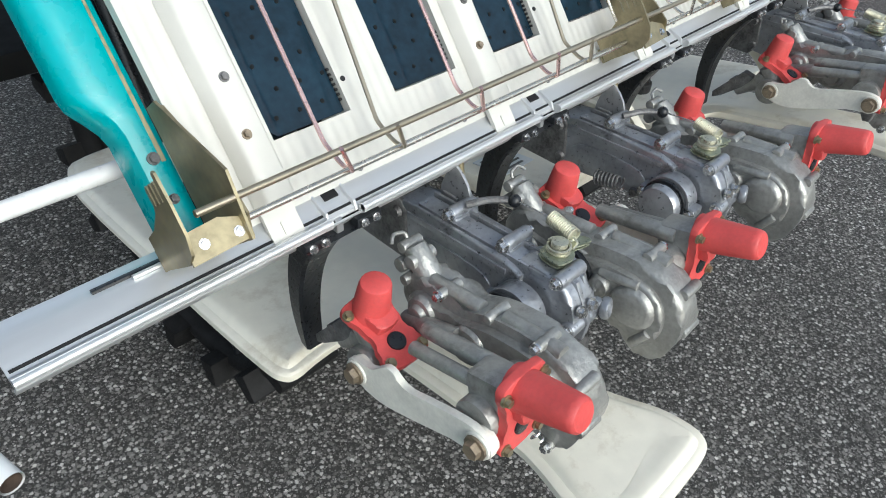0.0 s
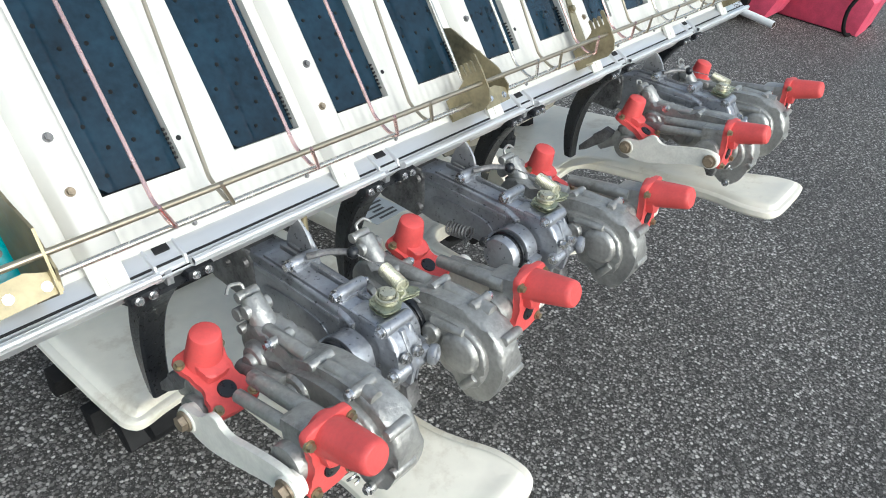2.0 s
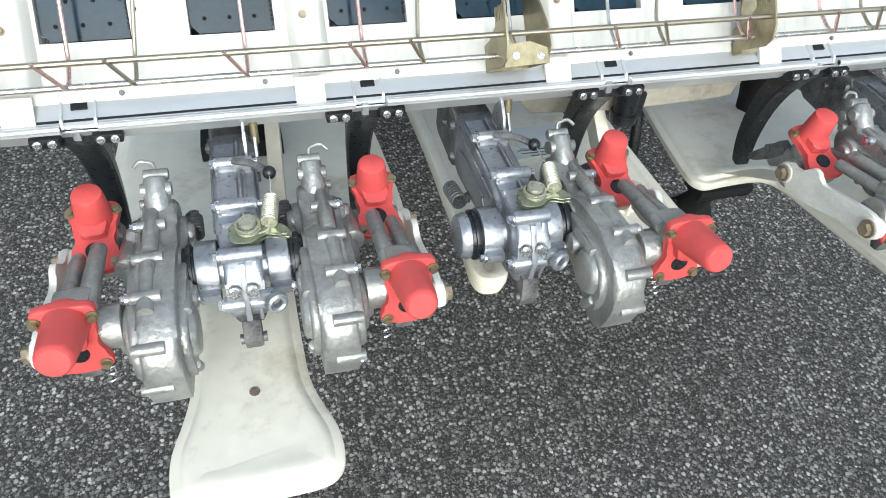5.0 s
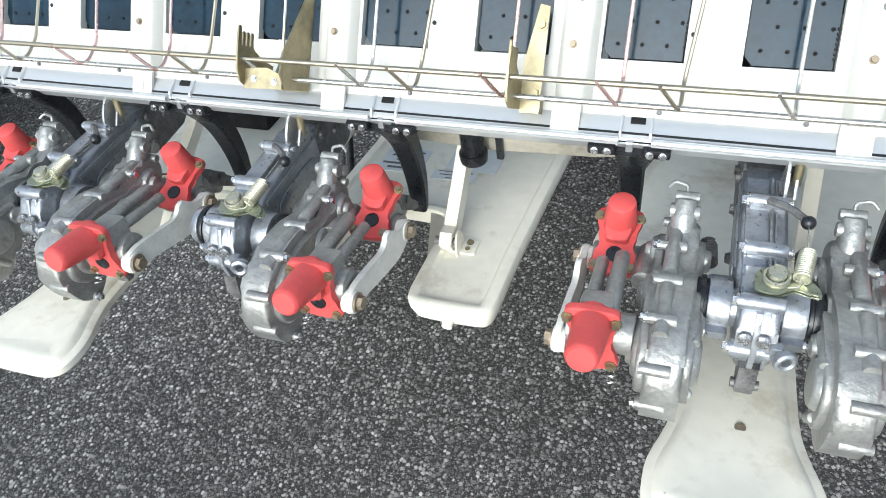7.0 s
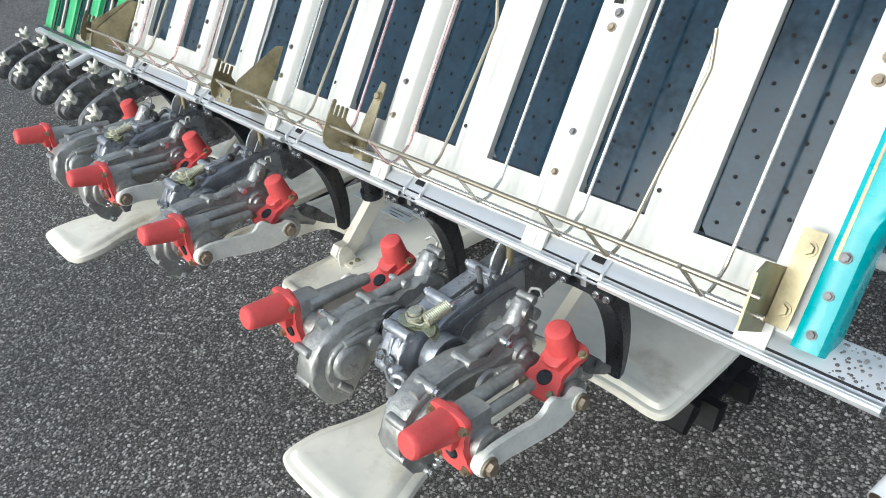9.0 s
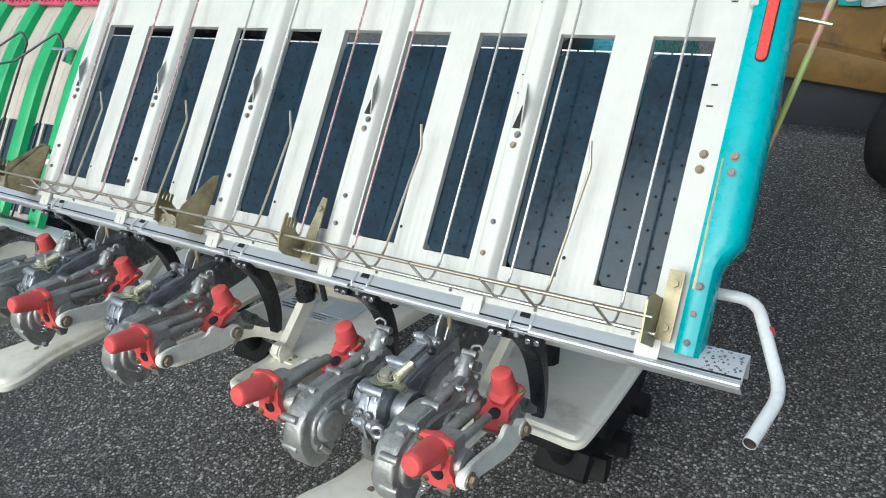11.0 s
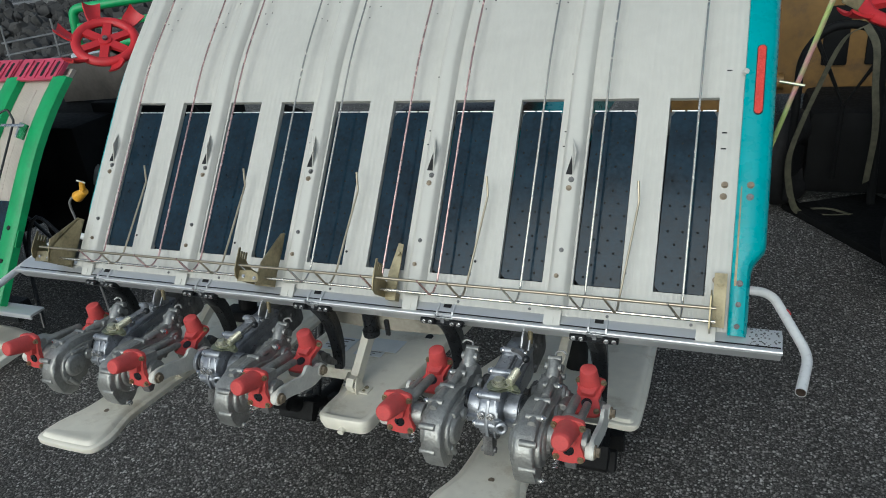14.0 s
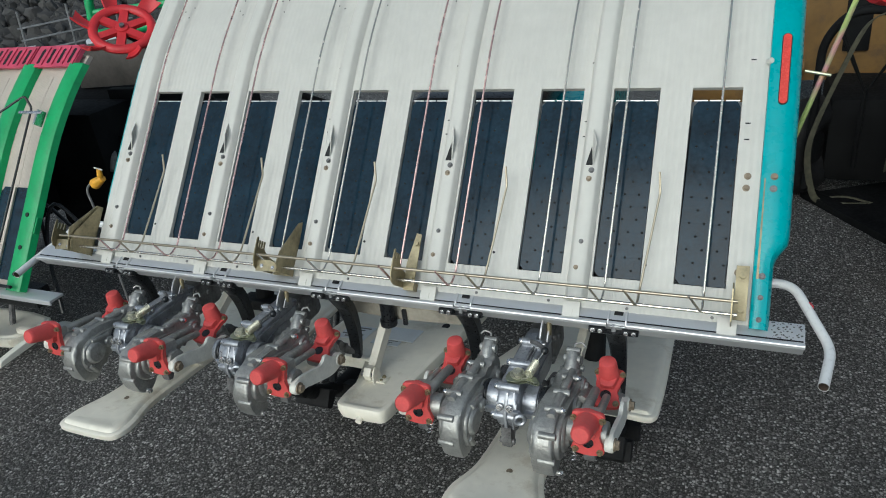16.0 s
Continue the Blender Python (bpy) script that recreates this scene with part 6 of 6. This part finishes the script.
# goods piled on the loader's tray
tarp = thing("tarpaulin_heap", "crumpled dark green tarpaulin on the loader's tray", "tarpaulin")
bm = bmesh.new()
hr = random.Random(21)
R = []
for i in range(15):
    R.append([])
    for j in range(11):
        x, y = 0.42 + 0.53 * i / 14, 3.24 + 0.75 * j / 10
        edge = min(1.0, 4 * min(i, 14 - i) / 14, 5 * min(j, 10 - j) / 10)
        R[-1].append(bm.verts.new((x + hr.uniform(-0.010, 0.010), y + hr.uniform(-0.02, 0.02), 0.640 + edge * (0.30 + 0.10 * math.sin(9 * x + 5 * y) + hr.uniform(-0.03, 0.03)))))
for a, c in zip(R, R[1:]):
    for j in range(10):
        bm.faces.new((a[j], c[j], c[j + 1], a[j + 1]))
part("cover", bm, mat("green_tarpaulin", (0.012, 0.034, 0.028), 0.55, var=0.35, scale=9, bump=0.4, bump_scale=30), tarp)
for name, label, colour, x, y, z, size, turn in (("paper_sack", "crumpled white paper sack on the loader's tray", (0.62, 0.63, 0.62), 0.80, 3.20, 0.69, (0.13, 0.10, 0.10), 24),
                                                 ("plastic_crate", "small teal plastic crate on the loader's tray", (0.03, 0.26, 0.27), 0.70, 3.19, 0.665, (0.10, 0.06, 0.05), -12)):
    box = thing(name, label, name.split("_")[1])
    bm = bmesh.new()
    bx(bm, (0, 0, 0), size, 0.012, pose(x, y, z, 0, 0, turn))
    part("shell", bm, mat(name + "_skin", colour, 0.6, var=0.25, scale=25, bump=0.4, bump_scale=60), box)
    bm = bmesh.new()
    bx(bm, (0, 0, size[2] / 2), (size[0] * 0.9, size[1] * 0.5, 0.008), 0.002, pose(x, y, z, 0, 0, turn))
    part("rim" if "crate" in name else "fold", bm, mat(name + "_rim", tuple(v * 0.7 for v in colour), 0.6, var=0.2, scale=25), box)

# ---- black carrier with a hoop and a hanging hose ----
carrier = thing("crawler_carrier", "black crawler carrier with a tube hoop and hose", "carrier")
bm = bmesh.new()
tube(bm, bend([(1.045, 2.42, 0.10), (1.050, 2.42, 0.78), (1.14, 2.42, 0.905), (1.30, 2.42, 0.905), (1.36, 2.42, 0.80), (1.40, 2.42, 0.10)], 0.07, 6), 0.018, 12)
part("hoop", bm, DARK, carrier)
bm = bmesh.new()
tube(bm, [(1.10, 2.41, 0.86), (1.235, 2.41, 0.56), (1.37, 2.41, 0.80)], 0.011, 8)
part("brace", bm, DARK, carrier)
bm = bmesh.new()
tube(bm, [(1.235, 2.41, 0.56), (1.235, 2.45, 0.2)], 0.011, 8)
part("strut", bm, DARK, carrier)
WEB = mat("webbing_strap", (0.075, 0.072, 0.048), 0.8, var=0.3, scale=40, bump=0.4, bump_scale=300)


def ribbon(b, pts, width, thick, side):
    """A flat strap along a line, its width along the given direction."""
    line, w = smooth_line(pts, 6), Vector(side).normalized() * width / 2
    R = []
    for k, p in enumerate(line):
        t = (line[min(k + 1, len(line) - 1)] - line[max(k - 1, 0)]).normalized()
        n = t.cross(w).normalized() * thick / 2
        R.append([b.verts.new(p + q) for q in (w + n, -w + n, -w - n, w - n)])
    for a, c in zip(R, R[1:]):
        for k in range(4):
            b.faces.new((a[k], a[(k + 1) % 4], c[(k + 1) % 4], c[k]))
    b.faces.new(R[0][::-1])
    b.faces.new(R[-1])


for path in ([(1.28, 2.385, 0.905), (1.20, 2.37, 0.85), (1.12, 2.36, 0.64), (1.05, 2.36, 0.40), (1.04, 2.38, 0.26), (1.075, 2.42, 0.09), (1.12, 2.45, 0.022), (1.22, 2.44, 0.018), (1.33, 2.46, 0.018)],
             [(1.28, 2.385, 0.905), (1.325, 2.37, 0.82), (1.34, 2.36, 0.66), (1.365, 2.36, 0.46), (1.36, 2.37, 0.22)]):
    bm = bmesh.new()
    ribbon(bm, path, 0.030, 0.004, (0.8, 0.25, 0.45))
    part("strap", bm, WEB, carrier, "worn olive webbing strap")
bm = bmesh.new()
tube(bm, smooth_line([(1.33, 2.46, 0.018), (1.24, 2.52, 0.016), (1.14, 2.50, 0.016), (1.11, 2.47, 0.018)], 5), 0.010, 8)
part("strap_end", bm, WEB, carrier)
bm = bmesh.new()
bx(bm, (1.68, 2.85, 0.27), (1.12, 0.50, 0.42), 0.05)
part("deck_box", bm, DARK, carrier)
bm = bmesh.new()
prism(bm, [(2.75, 0.05), (2.75, 0.30), (2.82, 0.38), (3.0, 0.38), (3.05, 0.05)], "x", 1.06, 1.20, 0.03)
part("crawler_track", bm, RUBBER, carrier)
bm = bmesh.new()
torus(bm, 0.155, 0.085, 32, 10, 1.0)
bmesh.ops.transform(bm, matrix=pose(1.050, 2.62, 0.24, 90, 0, 58), verts=bm.verts)
roll = part("front_wheel", bm, RUBBER, carrier)
bm = bmesh.new()
cyl(bm, (1.010, 2.645, 0.24), (1.090, 2.595, 0.24), 0.08, seg=18, bev=0.01)
part("wheel_hub", bm, DARK, roll)
ramp = thing("loading_ramp", "dark steel loading ramp lying on the asphalt", "ramp")
bm = bmesh.new()
prism(bm, [(1.04, 2.54), (1.10, 2.58), (1.92, 1.36), (1.86, 1.32)], "z", 0.0, 0.035, 0.004)
part("edge_rail", bm, DARK, ramp)
bm = bmesh.new()
prism(bm, [(1.11, 2.575), (1.45, 2.75), (2.30, 1.60), (1.925, 1.365)], "z", 0.0, 0.020)
part("plate", bm, DARK, ramp)

# ---- orange-red tiller with a dark tyre ----
tiller = thing("red_tiller", "orange-red tiller with dark tyres", "tiller")
bm = bmesh.new()
bx(bm, (1.50, 1.80, 0.88), (0.18, 0.14, 0.42), 0.02)
part("mast", bm, ORANGE, tiller)
bm = bmesh.new()
bx(bm, (1.62, 1.95, 0.48), (0.40, 0.50, 0.40), 0.04)
part("gearbox", bm, DARK, tiller)
bm = bmesh.new()
cyl(bm, (1.34, 1.70, 0.86), (1.56, 1.70, 0.86), 0.030, seg=14, bev=0.006)
cyl(bm, (1.38, 1.70, 0.90), (1.52, 1.70, 0.90), 0.020, seg=12, bev=0.004)
part("link_pin", bm, ORANGE, tiller)
for x in (1.62,):
    bm = bmesh.new()
    torus(bm, 0.22, 0.10, 36, 12, 0.9)
    bmesh.ops.transform(bm, matrix=pose(x, 1.66, 0.32, 90, 0, 18), verts=bm.verts)
    part("tyre", bm, RUBBER, tiller)
bm = bmesh.new()
prism(bm, [(1.36, 0.78), (1.70, 0.86), (1.80, 0.74), (1.48, 0.72)], "y", 1.60, 1.75, 0.01)
part("blue_guard", bm, BLUE, tiller)

# ---- red machine at the far side of the yard ----
far_red = thing("red_implement", "crimson painted farm implement standing on the yard", "implement")
bm = bmesh.new()
prism(bm, [(0.25, 0.0), (0.22, 0.22), (0.35, 0.34), (0.70, 0.34), (0.85, 0.0)], "x", 4.25, 4.65, 0.04)
part("hood", bm, MAGENTA, far_red)
bm = bmesh.new()
prism(bm, [(0.70, 0.06), (0.65, 0.20), (0.80, 0.30), (1.25, 0.30), (1.35, 0.06)], "x", 3.80, 4.20, 0.04)
part("cover", bm, MAGENTA, far_red)
bm = bmesh.new()
cyl(bm, (3.75, 0.95, 0.14), (4.35, 0.95, 0.14), 0.14, seg=20)
part("roller", bm, RUBBER, far_red)
bm = bmesh.new()
tube(bm, smooth_line([(4.24, 0.30, 0.30), (4.18, 0.34, 0.15), (4.20, 0.30, 0.015), (4.60, 0.25, 0.015)], 5), 0.012, 8)
part("cable", bm, DARK, far_red)

# ---- clutter, rubble bank, railing and a car in the distance ----
UX_, UY_ = 0.646, 0.763          # along the bank
VX_, VY_ = -0.763, 0.646         # away from the yard


def far(a, d, z=0.0):
    """A place seen beyond the yard: metres along the bank, metres from the yard's centre."""
    return Vector((0.8 + UX_ * a + VX_ * d, -1.1 + UY_ * a + VY_ * d, z))


FAR = Matrix(((UX_, VX_, 0, 0), (UY_, VY_, 0, 0), (0, 0, 1, 0), (0, 0, 0, 1)))
bank = thing("rubble_bank", "dark rubble stones piled along the edge of the road", "rubble", kind="stuff")
rs = random.Random(11)
bm = bmesh.new()
for i in range(1900):
    d = rs.uniform(10.6, 17.8)
    p = far(rs.uniform(-7.5, 2.5), d, 0)
    p.z = 0.02 + 0.075 * (d - 10.6) + rs.uniform(-0.05, 0.05)
    t = bmesh.new()
    bmesh.ops.create_icosphere(t, subdivisions=1, radius=rs.uniform(0.08, 0.16))
    for v in t.verts:
        v.co *= rs.uniform(0.75, 1.15)
    merge(bm, t, Matrix.Translation(p) @ pose(0, 0, 0, rs.uniform(0, 90), rs.uniform(0, 90), 0) @ Matrix.Diagonal((1.2, 0.9, 0.7, 1)))
tagged(part("stones", bm, STONE, bank), kind="stuff")
bm = bmesh.new()
bx(bm, Vector((-2.0, 18.1, 0.30)), (14.0, 0.35, 0.62), 0.03)
bmesh.ops.transform(bm, matrix=Matrix.Translation(far(0, 0)) @ FAR, verts=bm.verts)
tagged(part("road_kerb", bm, mat("kerb_concrete", (0.24, 0.235, 0.225), 0.85, var=0.25, scale=3, bump=0.3, bump_scale=40)), "weathered concrete kerb above the rubble bank", "kerb")
fence = thing("road_railing", "grey steel pipe railing with wire mesh along the road", "railing")
for z in (0.60, 1.15):
    bm = bmesh.new()
    tube(bm, [far(-8, 18.6, z), far(8, 18.6, z)], 0.03, 8)
    part("rail_pipe", bm, CHAIN, fence)
for k in range(-8, 9):
    bm = bmesh.new()
    tube(bm, [far(k, 18.6, 0), far(k, 18.6, 1.15)], 0.028, 8)
    part("post", bm, CHAIN, fence)
bm = bmesh.new()
for k in range(-80, 81):
    tube(bm, [far(k * 0.1, 18.6, 0.6), far(k * 0.1, 18.6, 1.15)], 0.006, 4)
tagged(part("wire_mesh", bm, CHAIN, fence), kind="stuff")
pile = thing("stack_of_boards", "low stack of weathered boards", "boards")
WOOD = mat("weathered_wood", (0.16, 0.14, 0.12), 0.8, var=0.3, scale=6)
for k in range(5):
    bm = bmesh.new()
    bx(bm, Vector((0, 0, 0.045 + 0.09 * k)), (2.2 + 0.1 * (k % 2), 0.8, 0.09), 0.01)
    bmesh.ops.transform(bm, matrix=Matrix.Translation(far(-0.5, 8.6)) @ FAR, verts=bm.verts)
    part("board", bm, WOOD, pile)
for k, (a, w, h, m_, nm) in enumerate(((-0.95, 0.5, 0.16, BLUE, "blue folded tarpaulin on the boards"), (-0.45, 0.22, 0.12, PAPER, "white plastic box on the boards"), (0.35, 0.45, 0.10, PAPER, "white folded sack on the boards"))):
    t = thing("tarpaulin" if k == 0 else "box" if k == 1 else "sack", nm, "tarpaulin" if k == 0 else "box" if k == 1 else "sack")
    bm = bmesh.new()
    bx(bm, Vector((0, 0, 0.45 + h / 2)), (w, 0.4, h), 0.03, None, 3)
    for v in bm.verts:
        v.co += Vector((rs.uniform(-1, 1), rs.uniform(-1, 1), rs.uniform(-1, 1))) * 0.012
    bmesh.ops.transform(bm, matrix=Matrix.Translation(far(a, 8.5)) @ FAR, verts=bm.verts)
    part("body", bm, m_, t)
shelf = thing("white_rack", "white metal rack standing behind the boards", "rack")
for k in range(6):
    bm = bmesh.new()
    if k < 3:
        tube(bm, [far(-0.5, 9.5, 0.42 + 0.13 * k), far(0.7, 9.5, 0.47 + 0.13 * k)], 0.011, 6)
    else:
        tube(bm, [far(-0.5 + 0.5 * (k - 3), 9.5, 0), far(-0.45 + 0.5 * (k - 3), 9.5, 0.86)], 0.011, 6)
    part("bar", bm, CHAIN, shelf)
seatf = thing("green_backrest", "green plastic backrest frame on dark posts", "backrest")
bm = bmesh.new()
tube(bm, bend([(-3.14, 2.42, 0.96), (-3.12, 2.44, 1.20), (-2.58, 2.66, 1.22), (-2.50, 2.68, 0.98), (-3.14, 2.42, 0.96)], 0.05, 5), 0.028, 10)
part("backrest", bm, GREEN, seatf)
bm = bmesh.new()
tube(bm, [(-3.10, 2.43, 1.09), (-2.53, 2.67, 1.10)], 0.022, 8)
part("slat", bm, GREEN, seatf)
for x, y in ((-3.0, 2.48), (-2.62, 2.63)):
    bm = bmesh.new()
    tube(bm, [(x, y, 0), (x, y, 0.98)], 0.022, 8)
    part("post", bm, DARK, seatf)


def small_car(m):
    root = thing("car", "dark blue-grey hatchback parked beyond the railing", "car")
    prof = [(-2.05, 0.30), (-2.08, 0.72), (-1.95, 0.98), (-1.55, 1.42), (-0.2, 1.50), (0.55, 1.40), (1.15, 0.98), (1.80, 0.86), (2.02, 0.68), (2.05, 0.30), (1.7, 0.22), (-1.7, 0.22)]
    bm = bmesh.new()
    prism(bm, round_outline([(a, b) for a, b in prof], 3), "y", -0.82, 0.82, 0.10, 3)
    part("body", bm, CARPAINT, root)
    bm = bmesh.new()
    for s in (-1, 1):
        prism(bm, [(-1.4, 1.02), (-1.2, 1.36), (0.50, 1.34), (1.0, 1.02)], "y", min(s * 0.815, s * 0.828), max(s * 0.815, s * 0.828))
    part("side_window", bm, GLASS, root)
    bm = bmesh.new()
    prism(bm, [(1.12, 1.015), (0.60, 1.385), (0.62, 1.40), (1.15, 1.03)], "y", -0.68, 0.68)
    part("windscreen", bm, GLASS, root)
    for s in (-1, 1):
        for a in (-1.25, 1.25):
            bm = bmesh.new()
            cyl(bm, (a, s * 0.66, 0.30), (a, s * 0.85, 0.30), 0.30, seg=28, bev=0.03)
            tyre = part("wheel", bm, RUBBER, root)
            bm = bmesh.new()
            cyl(bm, (a, s * 0.845, 0.30), (a, s * 0.862, 0.30), 0.075, seg=20)
            torus_t = bmesh.new()
            torus(torus_t, 0.19, 0.016, 28, 6)
            merge(bm, torus_t, pose(a, s * 0.855, 0.30, 90, 0, 0))
            for k in range(7):
                an = k * math.tau / 7
                cyl(bm, (a + 0.05 * math.cos(an), s * 0.855, 0.30 + 0.05 * math.sin(an)), (a + 0.19 * math.cos(an), s * 0.855, 0.30 + 0.19 * math.sin(an)), 0.016, seg=6)
            part("rim", bm, BRIGHT, tyre)
        bm = bmesh.new()
        bx(bm, (1.82, s * 0.58, 0.74), (0.30, 0.34, 0.14), 0.05, pose(0, 0, 0, 0, 12, s * -22))
        part("headlight", bm, LAMP, root)
    bm = bmesh.new()
    bx(bm, (2.06, 0, 0.46), (0.03, 0.34, 0.17), 0.01)
    part("number_plate", bm, PAPER, root)
    bm = bmesh.new()
    bx(bm, (2.05, 0, 0.33), (0.04, 1.1, 0.10), 0.02)
    part("grille", bm, DARK, root)
    root.matrix_basis = m
    return root


small_car(Matrix.Translation(far(-3.4, 32.5)) @ FAR @ pose(0, 0, 0, 0, 0, -28))

# wooded slope that closes the view beyond the road
bank_far = bmesh.new()
rr = []
for i in range(41):
    row = []
    for j in range(9):
        a, d, h = -60 + 3 * i, 60 + 3 * j, 1.6 * j
        row.append(far(a, d, h * (1 + 0.25 * noise.noise((a * 0.1, d * 0.1, 0))) + 0.5 * noise.noise((a * 0.4, d * 0.4, 3))))
    rr.append(row)
sheet(bank_far, rr)
tagged(part("backdrop", bank_far, mat("far_scrub", (0.06, 0.075, 0.045), 0.9, var=0.5, scale=0.8, bump=1.0, bump_scale=3)), "dark scrub slope beyond the road", "slope", kind="structure")
